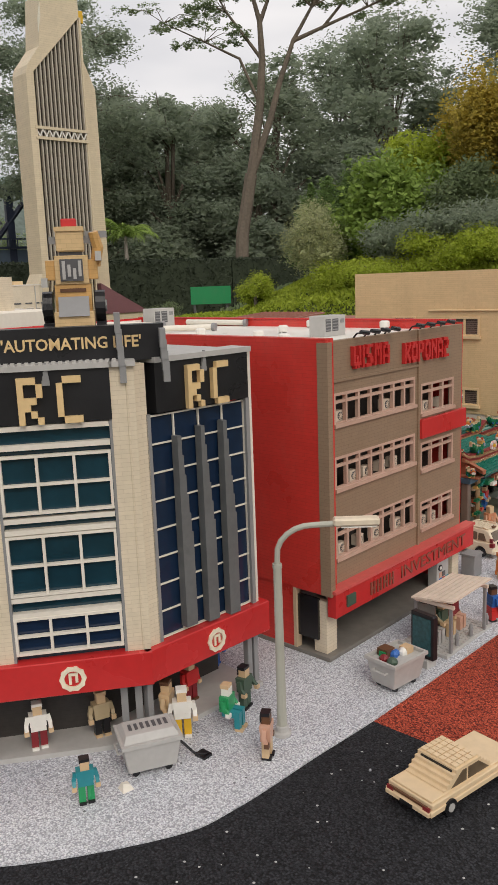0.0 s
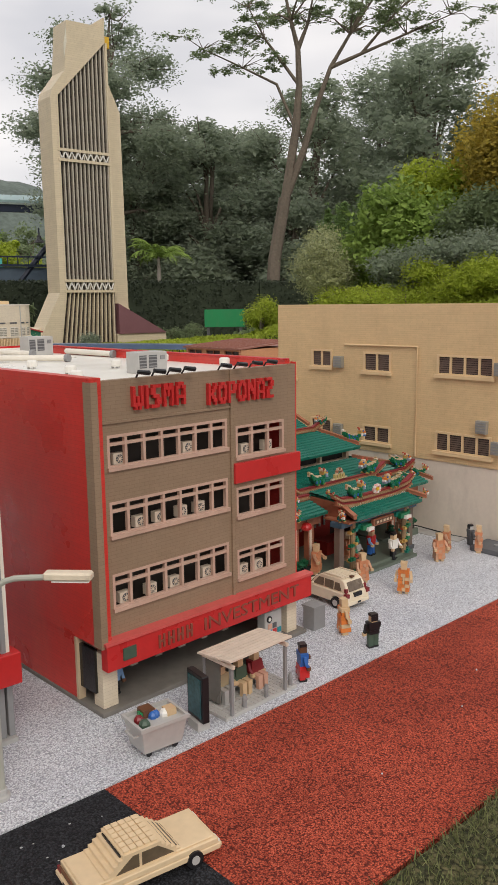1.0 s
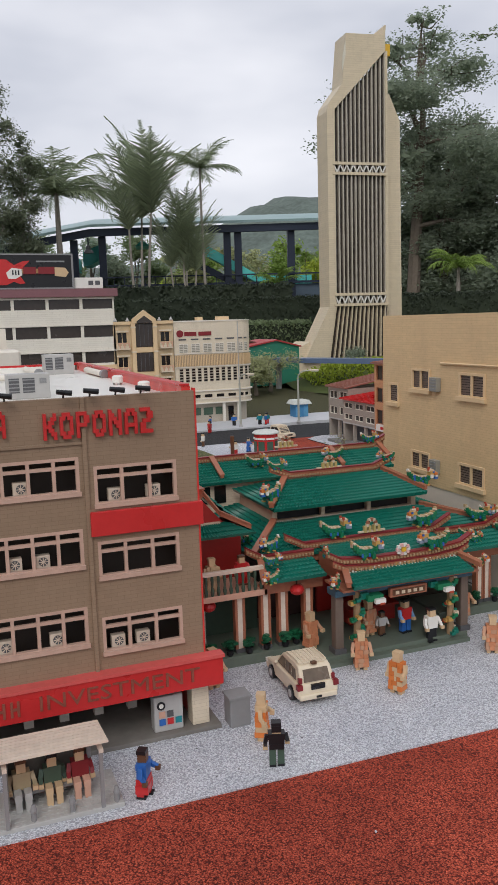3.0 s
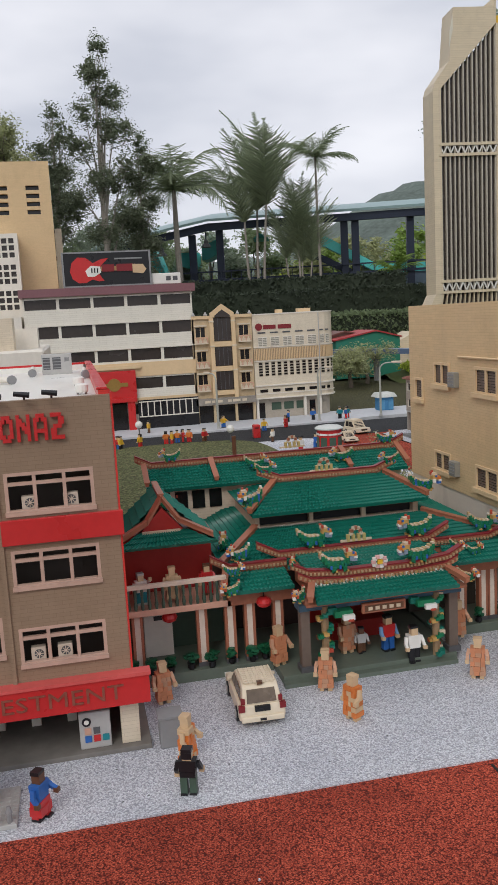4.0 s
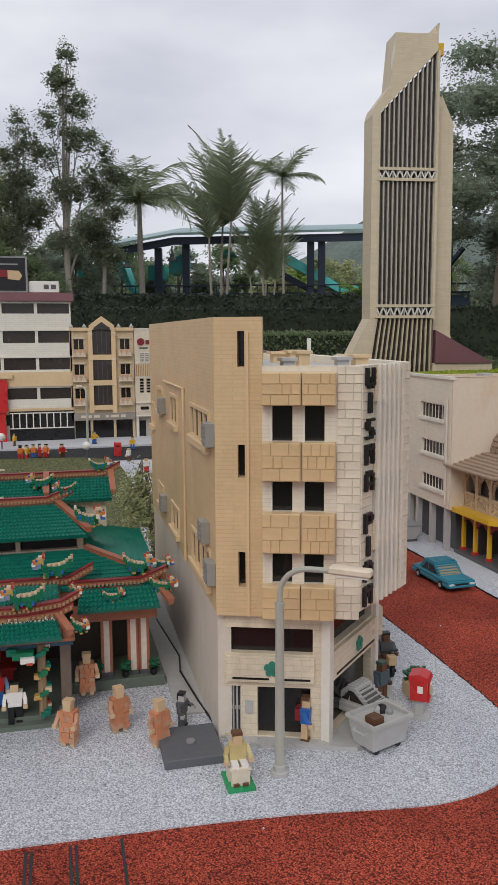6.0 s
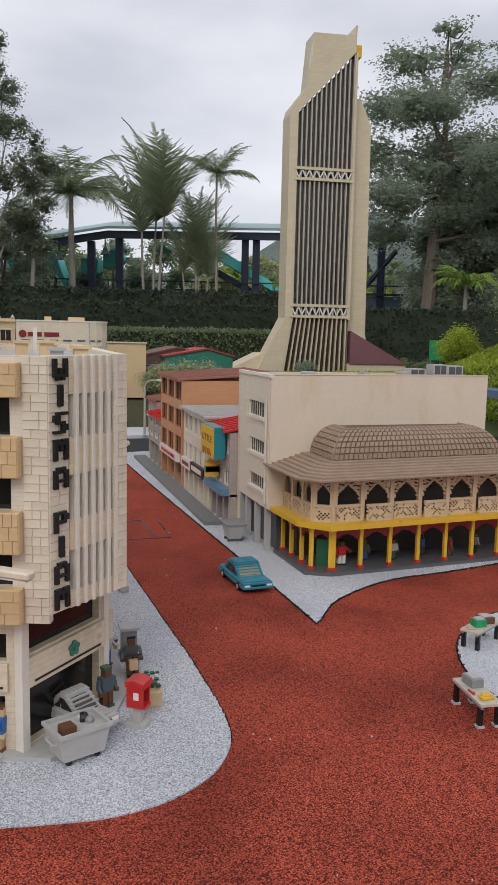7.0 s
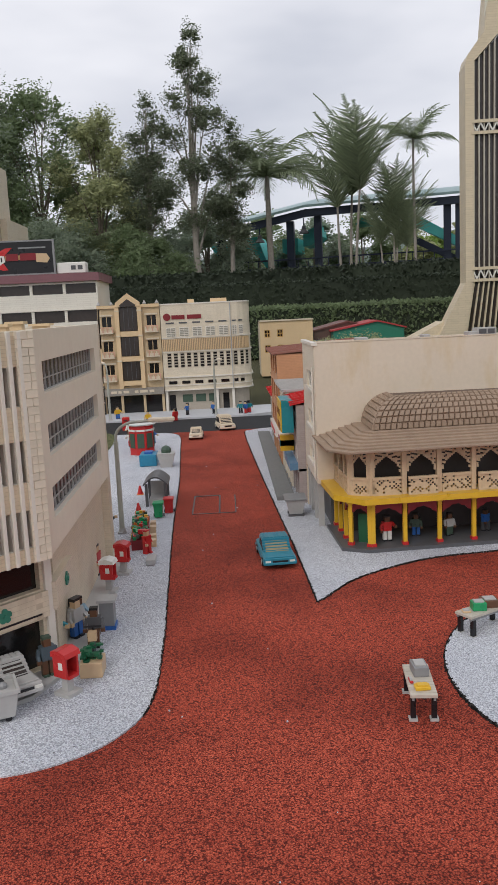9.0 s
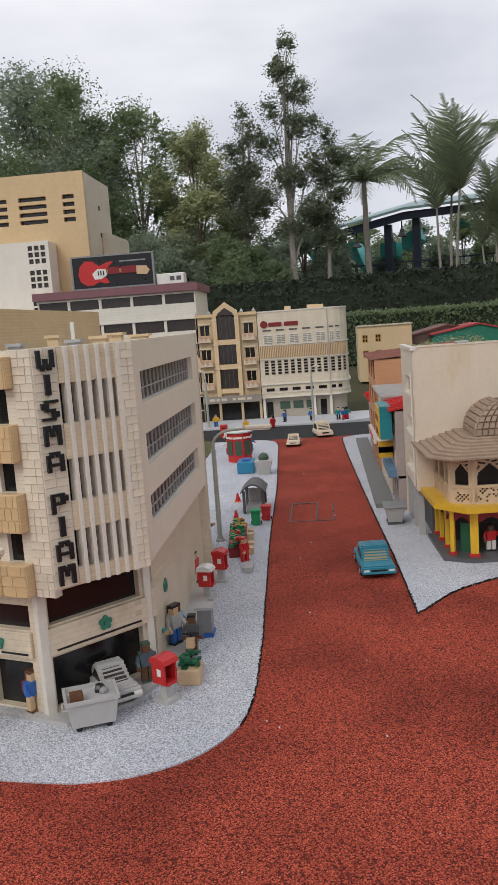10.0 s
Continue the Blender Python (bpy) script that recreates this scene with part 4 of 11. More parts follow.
# front face
g = Geo()
slots = [(0.054, 0.071, 0.922, 1.004), (0.054, 0.071, 0.663, 0.741), (0.054, 0.071, 0.398, 0.484)]
wall(g, FP, 0.0, 0.112, 0.326, 1.036, slots, 0.03)
part("front_wall", g, TAN, pi, "tan brick front strip")
part("slot_backing", Geo().fbox(FP, 0.052, 0.073, -0.034, -0.03, 0.34, 1.02), DGLASS, pi)
part("joint", Geo().fbox(FP, 0.076, 0.081, 0.0004, 0.006, 0.326, 1.0), TANP, pi)
g = Geo()
wh = [(u0, u1, z0, z1) for u0, u1 in ((0.131, 0.182), (0.2065, 0.256)) for z0, z1 in ((0.750, 0.835), (0.584, 0.660), (0.410, 0.490))]
wall(g, FP, 0.112, LF, 0.325, 0.924, wh, 0.024)
wall_white = part("front_wall", g, WHITE, pi, "aged white brick front")
for h in wh:
    part("window", Geo().fbox(FP, h[0], h[1], -0.02, -0.014, h[2], h[3]), DGLASS, pi, "dark window")
    part("mullion", Geo().fbox(FP, h[0], h[0] + 0.004, -0.013, 0.0, h[2], h[3]), WHITEP, pi)
BALCONIES = []
for z0, z1 in ((0.835, 0.910), (0.660, 0.750), (0.490, 0.584), (0.330, 0.410)):
    for u0, u1 in ((0.112, 0.2025), (0.2045, 0.282)):
        BALCONIES.append((part("balcony", Geo().fbox(FP, u0, u1, 0.0006, 0.03, z0, z1), TAN, pi, "tan balcony panel", 0.001), u0, u1, z0, z1))
FL2, RIBW = LC, 0.0165
RIBC = mat("rib_cream", (0.74, 0.62, 0.44), 0.42, 0.1, brick=(0.032, 0.0096), stain=0.25, stain_rgb=(0.5, 0.36, 0.2), island=0.1)
g = Geo()
TIERS = ((0.742, 0.838), (0.552, 0.655), (0.385, 0.480))
wall(g, FC, 0.0, LC, 0.345, 0.925, [(0.0635 + k * 0.0278, 0.0775 + k * 0.0278, z0, z1) for k in range(6) for z0, z1 in TIERS], 0.02)
wall_ribs = part("rib_wall", g, WHITEP, pi, "aged white ribbed wall")
part("rib_backing", Geo().fbox(FC, 0.060, 0.225, -0.026, -0.021, 0.35, 0.92), DGLASS, pi)
for k in range(6):
    u = 0.0785 + k * 0.0278
    part("rib", Geo().fbox(FC, u, u + 0.0105, 0.0006, 0.011, 0.345, 0.924), WHITEP, pi, "aged white rib", 0.001)
    for z0, z1 in ((0.345, 0.384), (0.481, 0.551), (0.656, 0.741), (0.839, 0.924)):
        part("rib_panel", Geo().fbox(FC, u - 0.0148, u - 0.0003, 0.0006, 0.004, z0, z1), RIBC, pi, "tan brick infill")
for c, z in zip("WISMAPIAM", (0.895, 0.838, 0.778, 0.718, 0.655, 0.555, 0.498, 0.438, 0.378)):
    hw = 0.021 if c != "I" else 0.006
    brick_word(FC, c, 0.032 - hw, 0.032 + hw, z - 0.024, z + 0.024, 0.0028, 0.008, BLACK, pi, "black block letter")
wall_corner = part("corner_wall", Geo().fbox(FC, LC - 0.05, LC, 0.0004, 0.008, 0.345, 0.926), WHITE, pi, "white brick corner")
# street side: three long windows
sw = [(1.555, 2.415, 0.760, 0.843), (1.565, 2.410, 0.592, 0.676), (1.555, 2.40, 0.428, 0.510)]
g = Geo()
wall(g, FS, 1.465, 2.53, 0.345, 0.926, sw, 0.03)
part("street_wall", g, mat("smooth_cream", (0.84, 0.76, 0.62), 0.45, 0.05, grain=30, stain=0.15, stain_rgb=(0.6, 0.48, 0.33)), pi, "smooth cream street wall")
for h in sw:
    window(pi, FS, *h, LGREY, BRGLASS, 16, 2, 0.003, -0.022, deep=0.006, split=0.4, label="long smoked window with fine bars")
part("street_base_wall", Geo().box(-2.53, -1.62, 4.19, 4.222, 0.0, 0.345), CREAM, pi, "cream lower street wall")
part("back_wall", Geo().box(-2.60, -2.53, 3.785, 4.25, 0.0, 0.925), CREAM, pi)
g = Geo()
slab(g, [(-1.40, 3.87), (-1.335, 4.085), (-1.48, 4.225), (-2.53, 4.225), (-2.53, 3.87)], 0.892, 0.902)
part("roof", g, LGREY, pi, "pale flat roof")
part("tall_inner_wall", Geo().box(-2.70, -1.372, 3.838, 3.848, 0.90, 1.036), TAN, pi)
for (x, y, s, h) in ((-1.50, 3.95, 0.03, 0.03), (-1.60, 4.02, 0.03, 0.045), (-1.55, 4.16, 0.035, 0.035), (-1.52, 4.10, 0.03, 0.03), (-1.95, 4.1, 0.04, 0.04), (-2.2, 4.12, 0.05, 0.03)):
    part("roof_vent", Geo().box(x - s / 2, x + s / 2, y - s / 2, y + s / 2, 0.90, 0.90 + h).box(x - s * 0.7, x + s * 0.7, y - s * 0.7, y + s * 0.7, 0.90 + h, 0.90 + h + 0.008), TANP if x < -1.54 else LGREY, pi)
part("mast_box", Geo().box(-1.66, -1.655, 4.05, 4.06, 0.9, 0.985), PLAIN_WHITE, pi)
part("interior", Geo().box(-2.52, -1.56, 3.83, 4.185, 0.02, 0.89), BLACK, pi)
# ground floor, set back under the overhang
FG = FR((-1.4186, 3.7415), tuple(P1 - P0), (P1.y - P0.y, P0.x - P1.x))
g = Geo()
wall(g, FG, 0.008, 0.275, 0.0, 0.325, [(0.012, 0.24, 0.225, 0.290), (0.022, 0.065, 0.015, 0.140), (0.105, 0.235, 0.015, 0.140)], 0.03)
WEATHER = mat("weathered_white_brick", (0.74, 0.64, 0.48), 0.45, 0.12, brick=(0.048, 0.0144), stain=0.55, stain_rgb=(0.40, 0.28, 0.16))
part("ground_floor_wall", g, WEATHER, pi, "white brick shop front")
part("fanlight", Geo().fbox(FG, 0.012, 0.24, -0.026, -0.02, 0.225, 0.290), DGLASS, pi)
part("shop_door", Geo().fbox(FG, 0.105, 0.235, -0.028, -0.022, 0.012, 0.140), DGLASS, pi, "dark shop door")
gt = part("grille_door", Geo().fbox(FG, 0.022, 0.065, -0.028, -0.024, 0.012, 0.140), DGREY, pi)
g = Geo()
for k in range(5):
    g.fbox(FG, 0.023 + k * 0.0095, 0.027 + k * 0.0095, -0.018, -0.012, 0.013, 0.139)
g.fbox(FG, 0.022, 0.065, -0.020, -0.0185, 0.070, 0.080)
part("bar", g, LGREY, gt)
part("meter_box", Geo().fbox(FG, 0.075, 0.094, 0.0004, 0.008, 0.075, 0.105), LGREY, pi)
sg = part("sign_band", Geo().fbox(FG, 0.030, 0.245, 0.0006, 0.012, 0.155, 0.222), WEATHER, pi, "cream shop sign band", 0.001)
part("sign_bar", Geo().fbox(FG, 0.045, 0.135, 0.0125, 0.014, 0.163, 0.168), BLACK, sg)
part("sign_bar", Geo().fbox(FG, 0.150, 0.235, 0.0125, 0.014, 0.163, 0.168), BLACK, sg)


def flower(fr, u, d, z, parent):
    g = Geo()
    for k in range(5):
        t = k * 2 * math.pi / 5 + 0.3
        g.cyl(fr(u + 0.012 * math.cos(t), d, z + 0.012 * math.sin(t)), fr(u + 0.012 * math.cos(t), d + 0.005, z + 0.012 * math.sin(t)), 0.0085, n=8)
    g.cyl(fr(u, d, z), fr(u, d + 0.008, z), 0.006, n=8)
    part("emblem", g, mat("sea_green", (0.04, 0.22, 0.15), 0.4), parent, "sea-green flower emblem")


flower(FG, 0.142, 0.0125, 0.192, pi)
# chamfered corner of the ground floor
Q1, Q2 = Vector(FG(0.275, 0, 0)[:2]), Vector((-1.56, 4.215))
FQ = FR(tuple(Q1), tuple(Q2 - Q1), (Q2.y - Q1.y, Q1.x - Q2.x))
LQ = (Q2 - Q1).length
g = Geo()
wall(g, FQ, 0.0, LQ, 0.0, 0.345, [(0.02, LQ - 0.02, 0.235, 0.315), (0.02, LQ - 0.02, 0.015, 0.15)], 0.03)
part("corner_shop_wall", g, WEATHER, pi, "white chamfered shop front")
part("fanlight", Geo().fbox(FQ, 0.02, LQ - 0.02, -0.026, -0.02, 0.235, 0.315), DGLASS, pi)
part("shop_door", Geo().fbox(FQ, 0.02, LQ - 0.02, -0.028, -0.022, 0.012, 0.15), DGLASS, pi, "dark corner shop door")
sg = part("sign_band", Geo().fbox(FQ, 0.008, LQ - 0.004, 0.0006, 0.012, 0.158, 0.230), WEATHER, pi, "cream shop sign band", 0.001)
part("sign_bar", Geo().fbox(FQ, 0.03, LQ - 0.03, 0.0125, 0.014, 0.168, 0.173), BLACK, sg)
flower(FQ, LQ * 0.55, 0.0125, 0.200, pi)
FS2 = FR((-1.56, 4.217), (-1, 0), (0, 1))
sg = part("sign_band", Geo().fbox(FS2, 0.0, 0.24, 0.0, 0.024, 0.17, 0.25), CREAM, pi, "cream shop sign band", 0.001)
flower(FS2, 0.13, 0.0245, 0.215, pi)
part("shop_opening", Geo().fbox(FS2, 0.0, 0.26, -0.01, 0.0, 0.0, 0.165), DGREY, pi)
part("column", Geo().fbox(FQ, -0.012, 0.012, -0.01, 0.012, 0.0, 0.345), WHITEP, pi)
part("column", Geo().fbox(FQ, LQ - 0.01, LQ + 0.012, -0.01, 0.010, 0.0, 0.345), WHITEP, pi)
g = Geo()
slab(g, [(-1.375, 3.765), (-1.272, 4.06), (-1.38, 4.20), (-1.60, 4.29), (-2.53, 4.285), (-2.53, 4.2), (-1.55, 4.15), (-1.42, 3.90), (-1.43, 3.765)], 0.0, 0.011)
part("step", g, LGREY, pi, "grey studded step")
g = Geo()
for i in range(16):
    for j in range(7):
        a = FG(0.0 + i * 0.018, 0.010 + j * 0.0145, 0.011)
        if a[0] < -1.30:
            g.cyl(a, (a[0], a[1], 0.0125), 0.004, n=6)
part("stud", g, LGREY, pi)

# ---- the temple ----
tp = thing("temple", "red-pillared temple model with stepped green roofs and dragon ornaments", "temple", (-1.9, 3.05, 0))
TERRA = mat("terracotta_trim", (0.36, 0.135, 0.075), 0.42, 0.15, island=0.15)
TRIM2 = mat("buff_trim", (0.62, 0.50, 0.36), 0.42, 0.1)
COLR = mat("temple_red", (0.36, 0.025, 0.02), 0.35, 0.1)
PLAT = mat("grey_green_base", (0.13, 0.16, 0.125), 0.5, 0.1)
for x1, y0, y1, z1 in ((-1.705, 2.425, 2.86, 0.032), (-1.60, 2.862, 3.388, 0.024), (-1.76, 3.39, 3.66, 0.030)):
    part("platform", Geo().box(-2.62, x1, y0, y1, 0.0, z1), PLAT, tp, "grey-green temple platform", 0.001)
part("step", Geo().box(-1.60, -1.575, 2.86, 3.38, 0.0, 0.012), PLAT, tp)
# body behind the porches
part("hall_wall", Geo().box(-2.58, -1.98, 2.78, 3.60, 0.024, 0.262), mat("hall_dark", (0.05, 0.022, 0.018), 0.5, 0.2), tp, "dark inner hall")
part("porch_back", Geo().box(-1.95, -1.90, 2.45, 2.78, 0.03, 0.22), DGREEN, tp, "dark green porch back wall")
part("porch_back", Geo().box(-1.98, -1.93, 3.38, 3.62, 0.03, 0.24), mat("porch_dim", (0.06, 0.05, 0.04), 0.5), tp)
part("door_panel", Geo().box(-1.978, -1.965, 3.03, 3.28, 0.024, 0.2), COLR, tp, "dark red doors")
g = Geo()
for k in range(6):
    g.box(-1.962, -1.958, 3.08 + k * 0.03, 3.09 + k * 0.03, 0.09, 0.19)
part("door_bar", g, LGREY, tp)
part("altar", Geo().box(-1.86, -1.80, 3.07, 3.24, 0.024, 0.075).box(-1.87, -1.79, 3.06, 3.25, 0.075, 0.082), COLR, tp, "dark red altar table")


def striped_column(x, y, z0, z1, r=0.012):
    """A slim column of red, white and red strips on a foot."""
    c = part("column", Geo().box(x - r, x + r, y - r, y + r, z0, z1), mat("column_white", (0.72, 0.62, 0.52), 0.4), tp, "white and red striped column")
    part("column_stripe", Geo().box(x - r * 0.7, x + r + 0.002, y - r - 0.004, y - r + 0.004, z0, z1), TERRA, c)
    part("column_stripe", Geo().box(x - r * 0.7, x + r + 0.002, y + r - 0.004, y + r + 0.004, z0, z1), TERRA, c)
    part("foot", Geo().box(x - r * 1.4, x + r * 1.4, y - r * 1.4, y + r * 1.4, z0 - 0.001, z0 + 0.012), DGREY, c)


for y in (2.475, 2.66):
    striped_column(-1.745, y, 0.032, 0.208)
for y in (2.742, 2.80, 2.885):
    striped_column(-1.74, y, 0.032, 0.235)
for y in (3.50, 3.575, 3.605):
    striped_column(-1.80, y, 0.030, 0.238)
for y in (2.935, 3.385):
    c = part("pillar", Geo().box(-1.642, -1.612, y - 0.014, y + 0.014, 0.024, 0.222), mat("grey_brown_pillar", (0.16, 0.12, 0.095), 0.45, 0.12), tp, "grey-brown fluted pillar", 0.002)
    part("foot", Geo().box(-1.648, -1.606, y - 0.019, y + 0.019, 0.023, 0.04), DGREY, c)
rnd = random.Random(21)
DRAGON = [mat("dragon_green", (0.010, 0.17, 0.075), 0.35, 0.15), GREEN, mat("ochre_brick", (0.55, 0.33, 0.10), 0.4), mat("brick_rust", (0.45, 0.07, 0.035), 0.4), PLAIN_WHITE, BLUE, TRIM2, mat("tan_crest", (0.48, 0.34, 0.17), 0.4), ORANGE, mat("blue_grey_toy", (0.22, 0.28, 0.36), 0.4)]
for y in (2.99, 3.325):
    g = Geo()
    g.cyl((-1.605, y, 0.024), (-1.605, y, 0.215), 0.011, n=8)
    c = part("dragon_pillar", g, mat("pillar_core", (0.30, 0.20, 0.11), 0.45), tp, "pillar wound with a coloured dragon")
    g = Geo()
    for k in range(34):
        t = k * 0.62
        z = 0.03 + k * 0.0054
        g.slot = rnd.choice((0, 0, 1, 1, 2, 3, 6))
        p = (-1.605 + 0.016 * math.cos(t), y + 0.016 * math.sin(t), z)
        s = rnd.uniform(0.005, 0.0085)
        g.box(p[0] - s, p[0] + s, p[1] - s, p[1] + s, p[2] - s * 0.7, p[2] + s * 0.7)
    part("dragon_coil", g, DRAGON, c)
# beams, name board and hanging lanterns of the portico
part("beam", Geo().box(-1.655, -1.60, 2.915, 3.405, 0.206, 0.226), mat("painted_beam", (0.05, 0.11, 0.16), 0.4, 0.3, grain=120), tp, "blue painted beam", 0.001)
nb = part("name_board", Geo().box(-1.599, -1.585, 3.095, 3.225, 0.184, 0.212), TERRA, tp, "terracotta framed name board", 0.001)
part("board_face", Geo().box(-1.5848, -1.583, 3.102, 3.218, 0.189, 0.207), BROWNT, nb)
g = Geo()
for k in range(5):
    g.box(-1.5828, -1.5815, 3.112 + k * 0.021, 3.124 + k * 0.021, 0.193, 0.203)
part("board_bar", g, TRIM2, nb)
for y in (3.04, 3.285):
    g = Geo()
    g.slot = 0
    g.box(-1.60, -1.57, y - 0.03, y + 0.022, 0.188, 0.206)
    g.slot = 4
    g.box(-1.572, -1.558, y - 0.01, y + 0.024, 0.182, 0.196)
    g.slot = 3
    g.box(-1.57, -1.556, y + 0.004, y + 0.02, 0.178, 0.184)
    g.slot = 1
    g.box(-1.602, -1.585, y - 0.045, y - 0.02, 0.194, 0.212)
    part("dragon_bracket", g, DRAGON, tp, "green dragon-head bracket")
for (x, y, z) in ((-1.76, 2.57, 0.185), (-1.71, 2.84, 0.213), (-1.82, 3.455, 0.213)):
    la = part("lantern", Geo().lathe((x, y, z - 0.018), [(0.009, 0), (0.019, 0.006), (0.023, 0.016), (0.019, 0.026), (0.009, 0.032)], 14), RED, tp, "round red lantern")
    part("lantern_cord", Geo().cyl((x, y, z + 0.013), (x, y, z + 0.04), 0.0015, n=5), BLACK, la)


def stepped_roof(name, a0, a1, b0, b1, rows, lift=0.0, label="green stepped tile roof", ribs=False, material=None):
    """A roof slope from eave a0-a1 to top b0-b1, built of overlapping courses."""
    a0, a1, b0, b1 = (Vector(p) for p in (a0, a1, b0, b1))
    nrm = (a1 - a0).cross(b0 - a0).normalized()
    if nrm.z < 0:
        nrm = -nrm
    g = Geo()
    # one sheet: courses that overlap, with rounded ribs running down the slope
    n = max(3, int((a1 - a0).length / 0.0118))
    us = [(i + f) / n for i in range(n) for f in (0.0, 0.22, 0.5, 0.78)] + [1.0]
    hs = [h for _ in range(n) for h in (0.0, 0.0008, 0.0042, 0.0008)] + [0.0]
    ss = []
    for i in range(rows):
        ss += [(i / rows, 0.0065), ((i + 0.94) / rows, 0.0015)]
    k = len(us)
    for s, lift_s in [(0.0, -0.005)] + ss + [(1.0, 0.0015)]:
        for u, h in zip(us, hs):
            p = a0.lerp(a1, u).lerp(b0.lerp(b1, u), s)
            g.v.append(tuple(p + nrm * (lift_s + (h if lift_s > 0 else 0))))
    for j in range(2 * rows + 1):
        for i in range(k - 1):
            g.f.append((j * k + i, j * k + i + 1, (j + 1) * k + i + 1, (j + 1) * k + i))
            g.mi.append(0)
    m = len(g.v)
    g.v += [tuple(p - nrm * 0.006) for p in (b0, b1)]
    g.f += [(0, k - 1, m + 1, m)[::-1]]
    g.mi += [0]
    return part(name, g, material or GREEN, tp, label)


def ridge(pts, h=0.02, w=0.012, label="terracotta ridge with buff trim", studs=True):
    """A ridge wall along the points, with a capping and a row of knobs."""
    g = Geo()
    for p, q in zip(pts, pts[1:]):
        p, q = Vector(p), Vector(q)
        s = (q - p).cross(Vector((0, 0, 1))).normalized() * w / 2
        up = Vector((0, 0, h))
        g.prism([p - s, p + s, p + s + up, p - s + up], [q - s, q + s, q + s + up, q - s + up])
    r = part("ridge", g, TERRA, tp, label)
    g, k = Geo(), Geo()
    for p, q in zip(pts, pts[1:]):
        p, q = Vector(p) + Vector((0, 0, h)), Vector(q) + Vector((0, 0, h))
        s = (q - p).cross(Vector((0, 0, 1))).normalized() * (w / 2 + 0.003)
        up = Vector((0, 0, 0.004))
        g.prism([p - s, p + s, p + s + up, p - s + up], [q - s, q + s, q + s + up, q - s + up])
        if studs:
            n = max(1, int((q - p).length / 0.011))
            for i in range(n):
                c = p.lerp(q, (i + 0.5) / n) + s * 1.1 - Vector((0, 0, h * 0.5))
                k.box(c.x - 0.003, c.x + 0.003, c.y - 0.003, c.y + 0.003, c.z - 0.0035, c.z + 0.0035)
    part("ridge_cap", g, DRED if h > 0.015 else TERRA, r)
    if k.v:
        part("ridge_knob", k, mat("knob_tan", (0.42, 0.27, 0.15), 0.42, 0.2), r)
    return r


def dragon(x, y, z, turn=0.0, size=1.0, tint=0, flip=1):
    """A small brick dragon: a waved body, legs, spines, head and tail."""
    g = Geo()
    c, s = math.cos(turn), math.sin(turn)

    def blk(u, v, w, a, b, h, slot):
        g.slot = slot
        px, py = x + (-s * u * flip + c * v) * size, y + (c * u * flip + s * v) * size
        g.box(px - b * size, px + b * size, py - a * size, py + a * size, z + (w - h) * size, z + (w + h) * size)

    size *= 0.88
    body = ((0, 0, 1), (0, 1, 0), (0, 0, 5))[tint % 3]
    n = 12
    for i in range(n):
        t = i / (n - 1)
        u = -0.044 + 0.076 * t
        w = 0.015 + 0.020 * (2 * t - 1) ** 2 * (1.15 if t < 0.5 else 0.9)
        v = 0.006 * math.sin(t * 7.0 + 1)
        r = 0.0060 + 0.0075 * math.sin(math.pi * min(1, 0.14 + t * 0.90))
        blk(u, v, w, 0.0042, r, r * 0.85, body[i % 3])
        if t < 0.78:
            blk(u + 0.001 * (i % 2), v + 0.002 * (-1) ** i, w + r * 0.85 + 0.0015, 0.0042, r * 0.75, 0.0028, (6, 7)[i % 2])
        if 1 < i < 11:
            for q in (-1, 1):
                blk(u, v + q * (r + 0.001), w - 0.003 - 0.004 * (i % 2), 0.0030, 0.0030, 0.0050, (0, 1, 0, 5)[i % 4])
    for u in (-0.016, 0.016):
        for v in (-0.013, 0.013):
            blk(u, v, 0.006, 0.0050, 0.0050, 0.0075, body[0])
            blk(u + 0.005, v, 0.000, 0.0055, 0.005, 0.0022, 2)
    blk(0.034, 0.0, 0.041, 0.010, 0.011, 0.008, 2)
    blk(0.029, 0.0, 0.051, 0.009, 0.009, 0.004, 6)
    blk(0.046, 0.0, 0.040, 0.006, 0.008, 0.0045, 8)
    blk(0.050, 0.0, 0.032, 0.005, 0.007, 0.0032, 4)
    blk(0.046, 0.0, 0.025, 0.007, 0.009, 0.0038, (9, 4, 5)[tint % 3])
    for v in (-0.010, 0.010):
        blk(0.024, v, 0.056, 0.0032, 0.003, 0.005, 3)
        blk(0.042, v, 0.046, 0.003, 0.002, 0.003, 5)
        blk(0.036, v * 1.25, 0.031, 0.005, 0.003, 0.006, (9, 3, 4)[tint % 3])
    blk(-0.047, 0.0, 0.042, 0.004, 0.006, 0.006, (6, 6, 2)[tint % 3])
    blk(-0.049, 0.0, 0.050, 0.0035, 0.005, 0.005, (7, 3, 4)[tint % 3])
    part("dragon_ornament", g, DRAGON, tp, "brick dragon in green, yellow and white")


